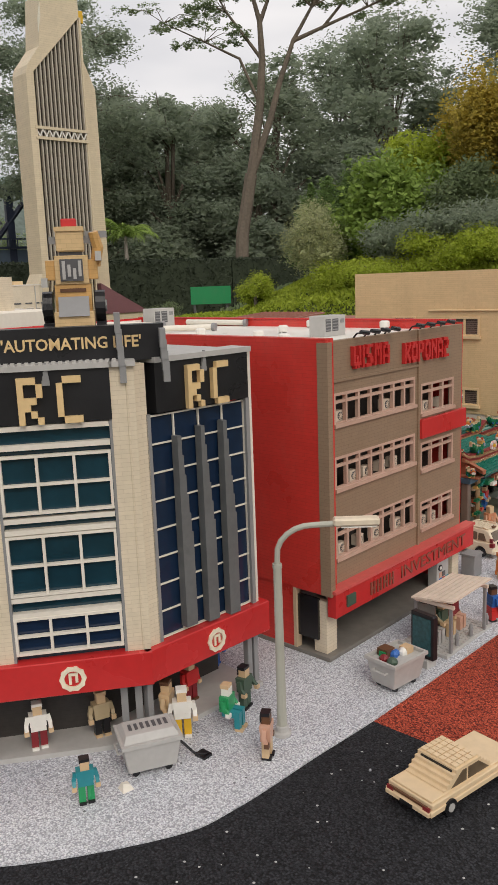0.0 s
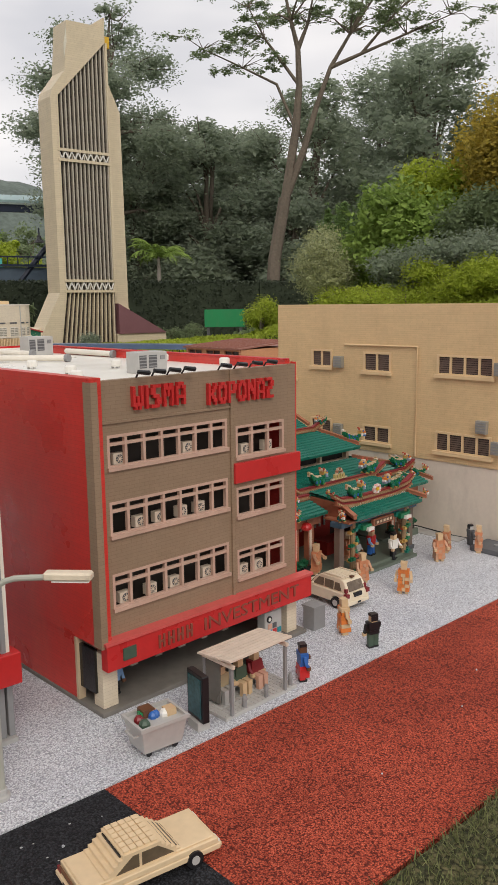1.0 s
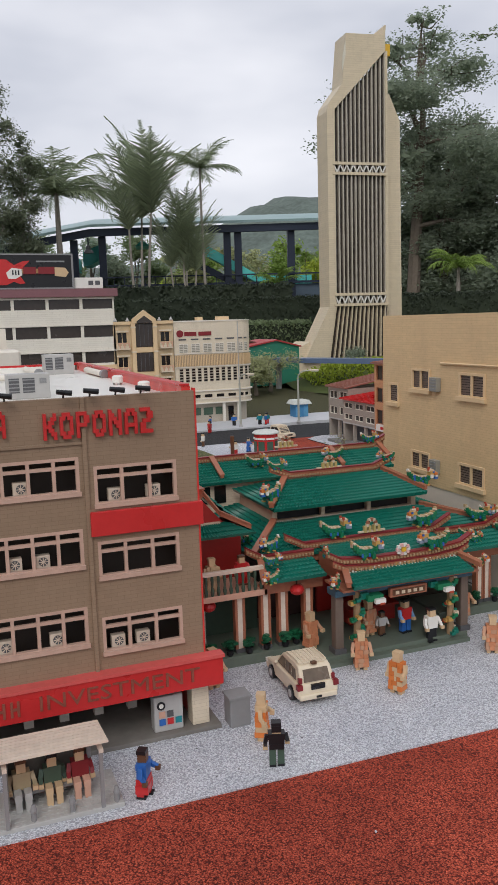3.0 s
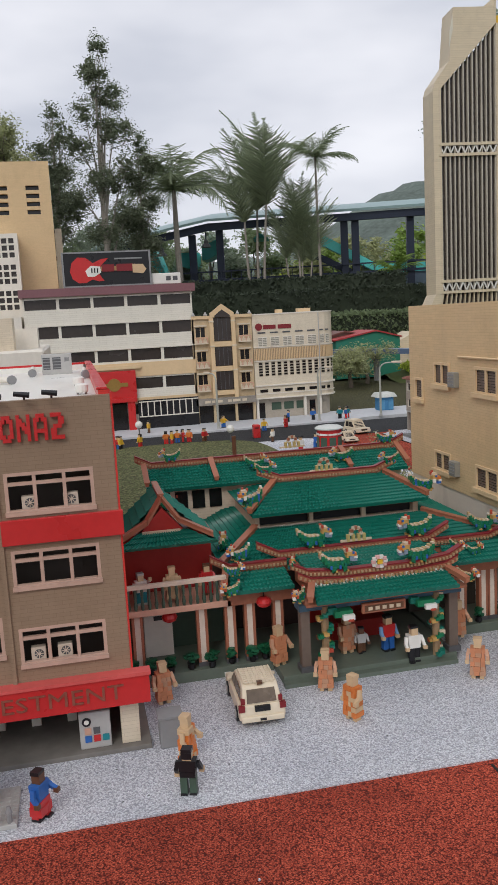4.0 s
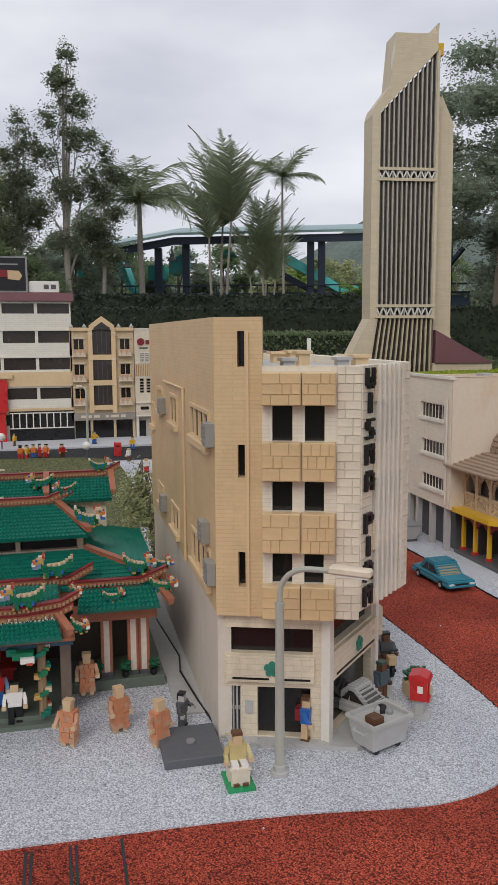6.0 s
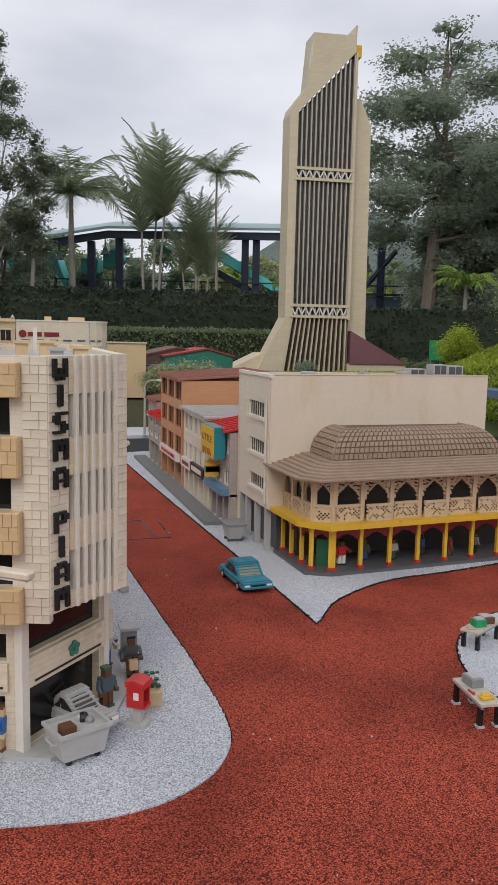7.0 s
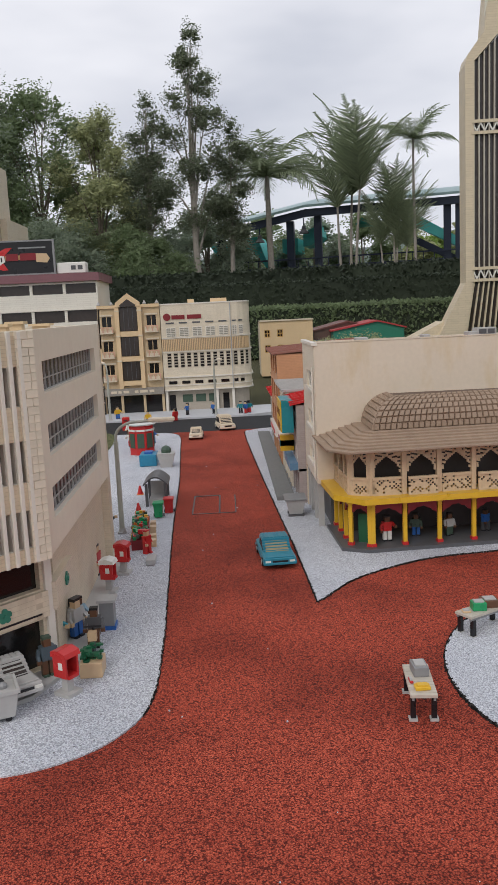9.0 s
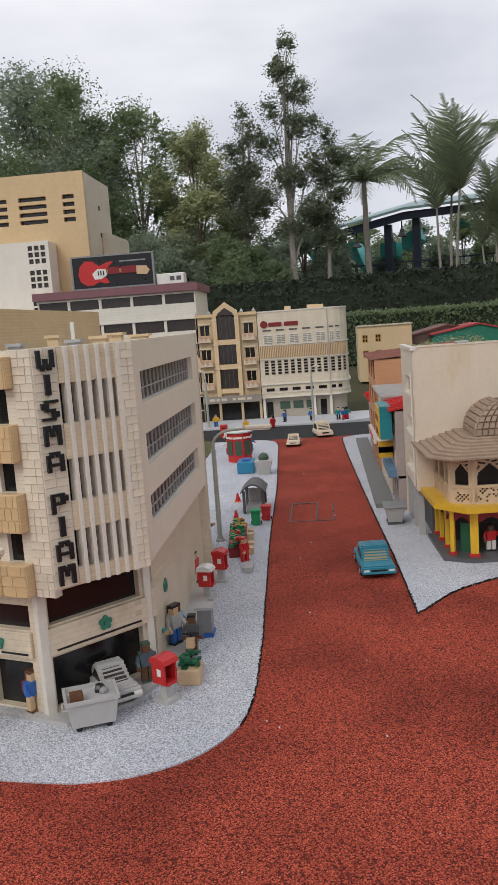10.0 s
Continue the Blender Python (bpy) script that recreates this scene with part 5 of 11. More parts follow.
# portico roof with two ornamented ridges
stepped_roof("portico_roof", (-1.556, 2.955, 0.240), (-1.556, 3.378, 0.240), (-1.630, 2.965, 0.266), (-1.630, 3.368, 0.266), 5)
part("roof_under", Geo().box(-1.70, -1.575, 2.93, 3.41, 0.226, 0.233), TERRA, tp)
ridge([(-1.636, 2.925, 0.290), (-1.636, 2.962, 0.272), (-1.636, 3.05, 0.264), (-1.636, 3.28, 0.264), (-1.636, 3.372, 0.272), (-1.636, 3.41, 0.290)], 0.018)
ridge([(-1.640, 2.905, 0.322), (-1.640, 2.955, 0.296), (-1.640, 3.05, 0.286), (-1.640, 3.28, 0.286), (-1.640, 3.380, 0.296), (-1.640, 3.43, 0.322)], 0.016, 0.016)
g = Geo()
for k in range(26):
    y = 2.972 + k * 0.0152
    g.slot = (0, 1, 2, 3, 1, 0)[(k * 5) % 6]
    g.box(-1.6298, -1.6262, y, y + 0.006, 0.270, 0.277)
tagged(part("frieze_dots", g, [PLAIN_WHITE, mat("ochre_brick", (0.55, 0.33, 0.10), 0.4), mat("brick_rust", (0.45, 0.07, 0.035), 0.4), TRIM2], tp), kind="stuff")
for x, y0, y1, z in ((-1.628, 2.968, 3.368, 0.2645), (-1.998, 2.89, 3.445, 0.350)):
    g = Geo()
    for k in range(int((y1 - y0) / 0.0095)):
        g.box(x, x + 0.005, y0 + k * 0.0095, y0 + k * 0.0095 + 0.006, z, z + 0.005)
    tagged(part("dentil_row", g, mat("dentil_white", (0.72, 0.66, 0.58), 0.4), tp), kind="stuff")
part("portico_attic", Geo().box(-1.80, -1.645, 2.96, 3.375, 0.233, 0.292), TERRA, tp)
stepped_roof("link_roof", (-1.648, 2.96, 0.296), (-1.648, 3.375, 0.296), (-1.81, 2.965, 0.306), (-1.81, 3.37, 0.306), 6)
for (y, fl, ti) in ((3.045, 1, 0), (3.285, -1, 0)):
    dragon(-1.640, y, 0.303, 0.0, 1.2, ti, fl)
g = Geo()
for k in range(10):
    t = k * math.pi / 5
    g.slot = k % 2
    g.box(-1.630, -1.622, 3.165 + 0.018 * math.cos(t) - 0.006, 3.165 + 0.018 * math.cos(t) + 0.006, 0.318 + 0.014 * math.sin(t) - 0.005, 0.318 + 0.014 * math.sin(t) + 0.005)
g.slot = 2
g.box(-1.626, -1.618, 3.158, 3.172, 0.312, 0.324)
part("blossom_ornament", g, [PLAIN_WHITE, mat("pale_rose", (0.75, 0.45, 0.42), 0.4), YELLOW], tp, "white and pink blossom ornament")
# porch roofs at both sides of the portico
stepped_roof("porch_roof", (-1.675, 2.742, 0.256), (-1.675, 2.925, 0.256), (-1.765, 2.750, 0.288), (-1.765, 2.92, 0.288), 5)
ridge([(-1.78, 2.70, 0.322), (-1.78, 2.76, 0.288), (-1.78, 2.93, 0.288)], 0.02)
stepped_roof("porch_roof", (-1.705, 3.42, 0.252), (-1.705, 3.645, 0.252), (-1.79, 3.43, 0.288), (-1.79, 3.635, 0.288), 5)
ridge([(-1.805, 3.40, 0.288), (-1.805, 3.60, 0.288), (-1.805, 3.675, 0.318)], 0.02)
part("frieze", Geo().box(-1.76, -1.715, 2.735, 2.93, 0.208, 0.238), TERRA, tp)
part("frieze", Geo().box(-1.80, -1.755, 3.41, 3.64, 0.206, 0.240), TERRA, tp)
for (x, y, z, tn, sz, ti, fl) in ((-1.66, 2.735, 0.262, 0.5, 0.75, 1, -1), (-1.70, 2.755, 0.305, 0.0, 0.7, 2, 1), (-1.60, 2.915, 0.240, 0.9, 0.75, 1, -1), (-1.60, 3.425, 0.240, -0.9, 0.75, 1, 1), (-1.76, 3.66, 0.278, -0.4, 0.9, 1, 1), (-1.74, 3.52, 0.268, 0.2, 0.7, 1, 1), (-1.655, 2.915, 0.318, 1.2, 0.6, 1, 1), (-1.655, 3.42, 0.318, -1.2, 0.6, 1, 1)):
    dragon(x, y, z, tn, sz, ti, fl)
# corner hips of knobbed tiles
for p, q in (((-1.625, 2.962, 0.268), (-1.550, 2.935, 0.250)), ((-1.625, 3.372, 0.268), (-1.550, 3.400, 0.250)), ((-1.77, 2.745, 0.29), (-1.665, 2.715, 0.258)), ((-1.80, 3.64, 0.29), (-1.70, 3.675, 0.258))):
    ridge([p, q], 0.012, 0.014, "knobbed terracotta hip", False)

# main skirt roof round the clerestory
EF, EB, TX0, TX1 = -1.80, -2.46, -1.985, -2.32
YL0, YR0, YL1, YR1 = 2.745, 3.660, 2.885, 3.455
ZE, ZT = 0.288, 0.352
stepped_roof("main_roof", (EF, YL0, ZE), (EF, YR0, ZE), (TX0, YL1, ZT), (TX0, YR1, ZT), 10)
stepped_roof("main_roof", (EB, YL0, ZE), (EF, YL0, ZE), (TX1, YL1, ZT), (TX0, YL1, ZT), 9, ribs=True)
stepped_roof("main_roof", (EF, YR0, ZE), (EB, YR0, ZE), (TX0, YR1, ZT), (TX1, YR1, ZT), 9, ribs=True)
part("eave_board", Geo().box(EB, EF - 0.01, YL0 + 0.03, YR0 - 0.03, 0.262, 0.284), TERRA, tp)
ridge([(EF - 0.005, YL0 - 0.01, ZE + 0.012), (TX0, YL1, ZT + 0.002)], 0.012, 0.016, "knobbed terracotta hip", False)
ridge([(EF - 0.005, YR0 + 0.01, ZE + 0.012), (TX0, YR1, ZT + 0.002)], 0.012, 0.016, "knobbed terracotta hip", False)
ridge([(-1.82, 2.85, 0.336), (-1.82, 2.92, 0.300), (-1.82, 3.40, 0.300), (-1.82, 3.47, 0.336)], 0.02)
for (x, y, z, tn, sz, ti, fl) in ((-1.82, 3.03, 0.328, 0, 1.2, 0, 1), (-1.82, 3.36, 0.328, 0, 1.2, 0, -1), (-1.80, 2.79, 0.318, 0.4, 0.9, 2, -1), (-1.83, 3.60, 0.318, -0.5, 1.1, 0, 1), (-1.86, 3.67, 0.315, -0.6, 0.8, 2, 1), (-1.95, 2.77, 0.310, 1.3, 1.0, 0, 1)):
    dragon(x, y, z, tn, sz, ti, fl)


def crest(x, y, z):
    """An arched crest in the middle of a ridge."""
    g = Geo()
    for k in range(7):
        t = math.pi * k / 6
        g.slot = k % 2
        g.box(x - 0.005, x + 0.005, y + 0.016 * math.cos(t) - 0.005, y + 0.016 * math.cos(t) + 0.005, z + 0.024 + 0.018 * math.sin(t) - 0.005, z + 0.024 + 0.018 * math.sin(t) + 0.005)
    for k in range(4):
        g.slot = 2
        g.box(x - 0.006, x + 0.006, y - 0.03 + k * 0.017, y - 0.021 + k * 0.017, z, z + 0.022)
    g.slot = 0
    g.box(x - 0.004, x + 0.004, y - 0.05, y + 0.05, z, z + 0.006)
    part("crest_ornament", g, [TRIM2, TERRA, mat("ochre_toy", (0.5, 0.38, 0.15), 0.4)], tp, "arched crest ornament")


crest(-1.82, 3.165, 0.328)
# clerestory and upper roof
g = Geo()
wall(g, FR((-2.0, 0), (0, 1), (1, 0)), 2.885, 3.450, 0.343, 0.405, [(2.903 + k * 0.181, 2.903 + k * 0.181 + 0.167, 0.356, 0.398) for k in range(3)], 0.02)
part("clerestory_wall", g, TRIM2, tp, "buff clerestory frame")
for y in (2.885, 3.43):
    part("clerestory_side", Geo().box(-2.31, -2.02, y, y + 0.02, 0.345, 0.405), TRIM2, tp)
part("clerestory_glass", Geo().box(-2.03, -2.022, 2.905, 3.43, 0.35, 0.402), BLACK, tp)
stepped_roof("upper_roof", (-1.945, 2.868, 0.404), (-1.945, 3.462, 0.404), (-2.12, 2.985, 0.468), (-2.12, 3.372, 0.468), 10)
stepped_roof("upper_roof", (-2.34, 2.868, 0.404), (-1.945, 2.868, 0.404), (-2.13, 2.985, 0.468), (-2.12, 2.985, 0.468), 9, ribs=True)
stepped_roof("upper_roof", (-1.945, 3.462, 0.404), (-2.34, 3.462, 0.404), (-2.12, 3.372, 0.468), (-2.13, 3.372, 0.468), 9, ribs=True)
part("upper_eave", Geo().box(-2.32, -1.965, 2.885, 3.445, 0.394, 0.401), TERRA, tp)
ridge([(-2.125, 2.93, 0.500), (-2.125, 3.01, 0.468), (-2.125, 3.345, 0.468), (-2.125, 3.425, 0.500)], 0.024)
ridge([(-1.955, 2.863, 0.414), (-2.115, 2.985, 0.470)], 0.012, 0.016, "knobbed terracotta hip", False)
ridge([(-1.955, 3.467, 0.414), (-2.115, 3.376, 0.470)], 0.012, 0.016, "knobbed terracotta hip", False)
for (x, y, z, tn, sz, ti, fl) in ((-1.99, 2.875, 0.432, 0.6, 1.15, 2, -1), (-1.99, 3.47, 0.428, -0.6, 1.15, 2, 1), (-2.125, 2.96, 0.505, 0.0, 0.8, 0, 1), (-2.125, 3.40, 0.50, 0.0, 0.8, 0, -1)):
    dragon(x, y, z, tn, sz, ti, fl)
crest(-2.125, 3.165, 0.494)
# rear hall
part("rear_wall", Geo().box(-2.60, -2.36, 2.60, 3.54, 0.0, 0.435), CREAM, tp, "cream rear hall wall")
for k in range(4):
    part("rear_window", Geo().box(-2.362, -2.356, 2.615 + k * 0.062, 2.66 + k * 0.062, 0.355, 0.42), DGLASS, tp)
stepped_roof("rear_roof", (-2.33, 2.575, 0.434), (-2.33, 3.56, 0.434), (-2.47, 2.58, 0.490), (-2.47, 3.565, 0.490), 8)
ridge([(-2.475, 2.55, 0.520), (-2.475, 2.61, 0.490), (-2.475, 3.54, 0.490), (-2.475, 3.60, 0.520)], 0.022)
for y in (2.58, 2.83, 3.34, 3.565):
    ridge([(-2.345, y, 0.452), (-2.47, y, 0.505)], 0.010, 0.014, "knobbed terracotta hip", False)
for (x, y, z, tn, sz, ti, fl) in ((-2.475, 2.68, 0.515, 0, 0.9, 0, -1), (-2.40, 2.99, 0.475, 0, 1.0, 0, 1), (-2.40, 3.32, 0.475, 0, 1.0, 0, -1), (-2.475, 3.53, 0.515, 0, 0.9, 2, 1), (-2.36, 2.66, 0.355, 0.3, 1.0, 0, 1)):
    dragon(x, y, z, tn, sz, ti, fl)
crest(-2.475, 3.15, 0.526)
part("chimney_post", Geo().cyl((-2.50, 2.93, 0.50), (-2.50, 2.93, 0.585), 0.008, n=8), BROWNT, tp)
# left wing: porch, balcony and gabled loft
part("balcony_floor", Geo().box(-1.96, -1.715, 2.425, 2.745, 0.208, 0.226), PINK, tp, "salmon balcony floor", 0.001)
part("loft_wall", Geo().box(-1.96, -1.87, 2.44, 2.72, 0.226, 0.405), COLR, tp, "dark red loft wall")
part("rail", Geo().box(-1.730, -1.715, 2.425, 2.735, 0.288, 0.300), mat("rail_buff", (0.7, 0.58, 0.47), 0.4), tp, "pale balcony rail", 0.001)
for k in range(16):
    y = 2.435 + k * 0.0195
    part("baluster", Geo().lathe((-1.722, y, 0.226), [(0.004, 0), (0.006, 0.012), (0.003, 0.03), (0.005, 0.05), (0.004, 0.062)], 7), DGREEN, tp)
stepped_roof("loft_roof", (-1.76, 2.43, 0.398), (-1.98, 2.43, 0.398), (-1.80, 2.572, 0.522), (-1.98, 2.572, 0.524), 7, ribs=True)
stepped_roof("loft_roof", (-1.98, 2.712, 0.398), (-1.76, 2.712, 0.398), (-1.98, 2.572, 0.524), (-1.80, 2.572, 0.522), 7, ribs=True)
stepped_roof("gable_skirt", (-1.735, 2.43, 0.398), (-1.735, 2.72, 0.398), (-1.775, 2.50, 0.432), (-1.775, 2.64, 0.432), 3)
g = Geo()
g.prism([(-1.775, 2.50, 0.428), (-1.775, 2.635, 0.428), (-1.775, 2.57, 0.502)], [(-1.81, 2.50, 0.428), (-1.81, 2.635, 0.428), (-1.81, 2.57, 0.502)])
part("gable", g, COLR, tp, "dark red gable")
part("gable_sill", Geo().box(-1.774, -1.768, 2.51, 2.62, 0.430, 0.438), TRIM2, tp)
for y0, y1 in ((2.43, 2.572), (2.712, 2.572)):
    ridge([(-1.755, y0, 0.408), (-1.772, (y0 + y1 * 2) / 3, 0.456), (-1.79, y1, 0.522)], 0.012, 0.016, "knobbed terracotta verge", False)
ridge([(-1.79, 2.572, 0.524), (-1.98, 2.572, 0.526)], 0.012, 0.012, "terracotta ridge", False)
g = Geo()
g.prism([(-1.845, 2.50, 0.032), (-1.845, 2.585, 0.032), (-1.845, 2.585, 0.165), (-1.845, 2.542, 0.19), (-1.845, 2.50, 0.165)], [(-1.88, 2.50, 0.032), (-1.88, 2.585, 0.032), (-1.88, 2.585, 0.165), (-1.88, 2.542, 0.19), (-1.88, 2.50, 0.165)])
sh = part("shrine_wall", g, WHITEP, tp, "white screen wall under a small gable")
part("shrine_roof", Geo().prism([(-1.835, 2.485, 0.165), (-1.835, 2.542, 0.198), (-1.835, 2.60, 0.165), (-1.835, 2.60, 0.173), (-1.835, 2.542, 0.208), (-1.835, 2.485, 0.173)], [(-1.89, 2.485, 0.165), (-1.89, 2.542, 0.198), (-1.89, 2.60, 0.165), (-1.89, 2.60, 0.173), (-1.89, 2.542, 0.208), (-1.89, 2.485, 0.173)]), DGREEN, sh)
part("shrine_mark", Geo().box(-1.8445, -1.842, 2.53, 2.555, 0.145, 0.158), BLACK, sh)

# potted shrubs along the porch
pot0 = thing("potted_shrub", "small dark green brick shrub in a black pot", "potted plant", (0, 0, 0), "shrubs along the temple porch")
part("pot", Geo().lathe((0, 0, 0), [(0.008, 0), (0.011, 0.006), (0.010, 0.016), (0.013, 0.02)], 10), BLACK, pot0)
g = Geo()
rnd = random.Random(4)
for _ in range(26):
    a, r, z = rnd.uniform(0, 6.28), rnd.uniform(0, 0.018), rnd.uniform(0.022, 0.046)
    s = rnd.uniform(0.004, 0.007)
    g.box(r * math.cos(a) - s, r * math.cos(a) + s, r * math.sin(a) - s, r * math.sin(a) + s, z - s * 0.5, z + s * 0.5)
part("foliage", g, mat("dark_leaf_plastic", (0.012, 0.10, 0.045), 0.4, 0.3, island=0.3), pot0)
pot0.location = (-1.725, 2.455, 0.032)
for k, y in enumerate((2.505, 2.56, 2.62, 2.68, 2.74, 2.80, 2.84)):
    copy_thing(pot0, pose(-1.722 + 0.006 * (k % 2), y, 0.032, 0, 0, 50 * k))
for y in (3.47, 3.55, 3.63):
    copy_thing(pot0, pose(-1.775, y, 0.030, 0, 0, 33 + 400 * y))

# ---- white hall with the arcaded pavilion ----
hl = thing("white_hall", "white three-storey hall with barred side windows and flat roof", "building", (-3.1, 5.6, 0))
FH = FR((0, 5.10), (-1, 0), (0, -1))      # street side, u = -x
sw = [(2.93, 3.17, 0.598, 0.672), (2.92, 3.15, 0.430, 0.497), (2.915, 3.145, 0.268, 0.332)]
g = Geo()
wall(g, FH, 2.86, 3.31, 0.20, 0.79, sw, 0.03)
part("side_wall", g, WHITE, hl, "white brick side wall")
for h in sw:
    window(hl, FH, *h, WHITEP, BRGLASS, 7, 1, 0.005, -0.012, deep=0.003, label="barred window")
    part("sill", Geo().fbox(FH, h[0] - 0.01, h[1] + 0.01, 0.0006, 0.010, h[2] - 0.010, h[2] + 0.003), WHITEP, hl)
part("drainpipe", Geo().tube([FH(2.885, 0.006, 0.70), FH(2.885, 0.006, 0.22)], 0.004, 6), WHITEP, hl)
part("front_wall", Geo().box(-2.88, -2.85, 5.103, 6.19, 0.20, 0.80), mat("hall_plate", (0.72, 0.61, 0.48), 0.42, 0.05, stain=0.55, stain_rgb=(0.60, 0.42, 0.17)), hl, "stained cream front wall")
part("rear_wall", Geo().box(-3.34, -3.31, 5.10, 6.19, 0.0, 0.79), CREAM, hl)
part("end_wall", Geo().box(-3.31, -2.88, 6.16, 6.19, 0.0, 0.79), CREAM, hl)
part("roof", Geo().box(-3.31, -2.88, 5.132, 6.16, 0.765, 0.775), OXRED, hl, "reddish flat roof")
part("parapet", Geo().box(-3.32, -2.846, 5.092, 5.115, 0.79, 0.803), WHITEP, hl)
part("parapet", Geo().box(-2.87, -2.848, 5.115, 6.19, 0.801, 0.805), MATS["hall_plate"], hl)
part("arcade_inner", Geo().box(-3.31, -2.90, 5.16, 6.16, 0.0, 0.20), DGREY, hl)
for x in (-2.90, -3.05, -3.2, -3.30):
    part("arcade_post", Geo().box(x - 0.012, x + 0.012, 5.105, 5.13, 0.0, 0.20), LGREY, hl)
for (y, s, h, m) in ((5.86, 0.085, 0.03, LGREY), (5.98, 0.075, 0.05, LGREY), (6.06, 0.085, 0.045, DGREY), (5.80, 0.04, 0.015, LGREY), (5.32, 0.05, 0.012, LGREY), (5.60, 0.03, 0.012, LGREY)):
    b = part("roof_box", Geo().box(-3.0, -2.93, y - s / 2, y + s / 2, 0.775, 0.80 + h), m if m is LGREY else LGREY, hl, "grey rooftop unit", 0.001)
    if h > 0.025:
        part("louvre", Geo().box(-2.9302, -2.928, y - s * 0.4, y - s * 0.02, 0.805, 0.795 + h), DGREY, b)
        part("louvre", Geo().box(-2.9302, -2.928, y + s * 0.05, y + s * 0.4, 0.805, 0.795 + h), DGREY, b)

pv = thing("arcade_pavilion", "arcaded pavilion with yellow columns and brown vaulted roof", "pavilion", (-2.6, 5.7, 0))
BUFFT = mat("buff_tracery", (0.60, 0.45, 0.29), 0.45, 0.1, island=0.12)
outline = [(-2.86, 5.135), (-2.525, 5.150), (-2.475, 5.25), (-2.55, 6.29), (-2.86, 6.29)]
g = Geo()
slab(g, [(x + (0.02 if x > -2.8 else 0), y) for x, y in outline], 0.0, 0.014)
part("floor", g, DGREY, pv, "dark grey arcade floor")
g = Geo()
slab(g, [(-2.87, 5.112), (-2.555, 5.128), (-2.438, 5.232), (-2.518, 6.30), (-2.87, 6.30)], 0.194, 0.216)
part("ledge", g, YELLOW, pv, "yellow ledge")
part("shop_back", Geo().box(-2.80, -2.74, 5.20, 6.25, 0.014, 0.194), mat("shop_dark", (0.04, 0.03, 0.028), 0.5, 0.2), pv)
faces = [(FR((-2.478, 5.262), (-0.070, 0.975), (0.975, 0.070)), 0.977, 7), (FR((-2.528, 5.172), (0.050, 0.090), (0.090, -0.050)), 0.103, 1), (FR((-2.86, 5.155), (0.332, 0.017), (0.017, -0.332)), 0.332, 3)]
for fr, L, n in faces:
    w = L / n
    for i in range(n + 1):
        u = min(max(i * w, 0.012), L - 0.012)
        c = part("column", Geo().fbox(fr, u - 0.0080, u + 0.0080, -0.028, -0.012, 0.014, 0.196), YELLOW, pv, "yellow column", 0.001)
        part("column_base", Geo().fbox(fr, u - 0.0115, u + 0.0115, -0.0315, -0.0085, 0.014, 0.026), RED, c)
        part("capital", Geo().fbox(fr, u - 0.0115, u + 0.0115, -0.0315, -0.0085, 0.180, 0.1945), YELLOW, c)
        p = part("upper_column", Geo().fbox(fr, u - 0.010, u + 0.010, -0.036, -0.016, 0.216, 0.402), BUFFT, pv, "", 0.001)
    for i in range(n):
        a, b = i * w + 0.012, (i + 1) * w - 0.012
        # scalloped red valance over each opening of the arcade
        m = 9
        low = [(a + (b - a) * k / m, 0.163 - 0.030 * abs(k / m * 2 - 1) ** 1.5 + (0.004 if k % 2 else 0.0)) for k in range(m + 1)]
        ring = low + [(b, 0.194), (a, 0.194)]
        part("valance", Geo().prism([fr(u, -0.024, z) for u, z in ring], [fr(u, -0.016, z) for u, z in ring]), DRED, pv, "dark red scalloped valance")
        # pierced balcony panel
        out = 0.018 if i % 2 and n > 3 else 0.0
        g = Geo()
        g.fbox(fr, a, b, -0.024 + out, -0.014 + out, 0.216, 0.224)
        g.fbox(fr, a, b, -0.026 + out, -0.012 + out, 0.278, 0.288)
        rnd = random.Random(i * 7 + n)
        cells = max(6, 2 * round((b - a) / 0.0165))
        for k in range(cells):
            for j in range(7):
                if (k + j) % 2 == 0 or rnd.random() < 0.42:
                    g.fbox(fr, a + (b - a) * k / cells, a + (b - a) * (k + 1) / cells, -0.023 + out, -0.016 + out, 0.224 + j * 0.0077, 0.2317 + j * 0.0077)
        part("balcony_panel", g, BUFFT, pv, "pierced buff balcony panel")
        if out:
            part("bay_floor", Geo().fbox(fr, a, b, -0.03, -0.012 + out, 0.2165, 0.222), BUFFT, pv)
        # stepped arch of small bricks above
        g = Geo()
        m = 16
        for k in range(m):
            s = (k + 0.5) / m * 2 - 1
            z = 0.378 - 0.006 * round(9 * abs(s) ** 1.5) - (0.016 if abs(s) > 0.86 else 0)
            q0, q1 = a + (b - a) * k / m, a + (b - a) * (k + 1) / m
            g.fbox(fr, q0, q1, -0.028, -0.018, z - 0.009, z)
            for j in range(10):
                zz = z + j * 0.0075
                if zz < 0.394 and ((k + j) % 2 == 0 or rnd.random() < 0.35):
                    g.fbox(fr, q0, q1, -0.026, -0.020, zz, min(zz + 0.0075, 0.394))
        part("arch", g, BUFFT, pv, "stepped brick arch")
    part("frieze", Geo().fbox(fr, 0.0, L, -0.034, -0.014, 0.392, 0.404), BUFFT, pv)
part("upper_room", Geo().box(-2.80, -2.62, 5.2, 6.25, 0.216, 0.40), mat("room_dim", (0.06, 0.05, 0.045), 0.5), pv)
part("arcade_door", Geo().fbox(faces[1][0], 0.026, 0.078, -0.075, -0.065, 0.014, 0.130), mat("bottle_green", (0.02, 0.11, 0.05), 0.4), pv, "dark green door")
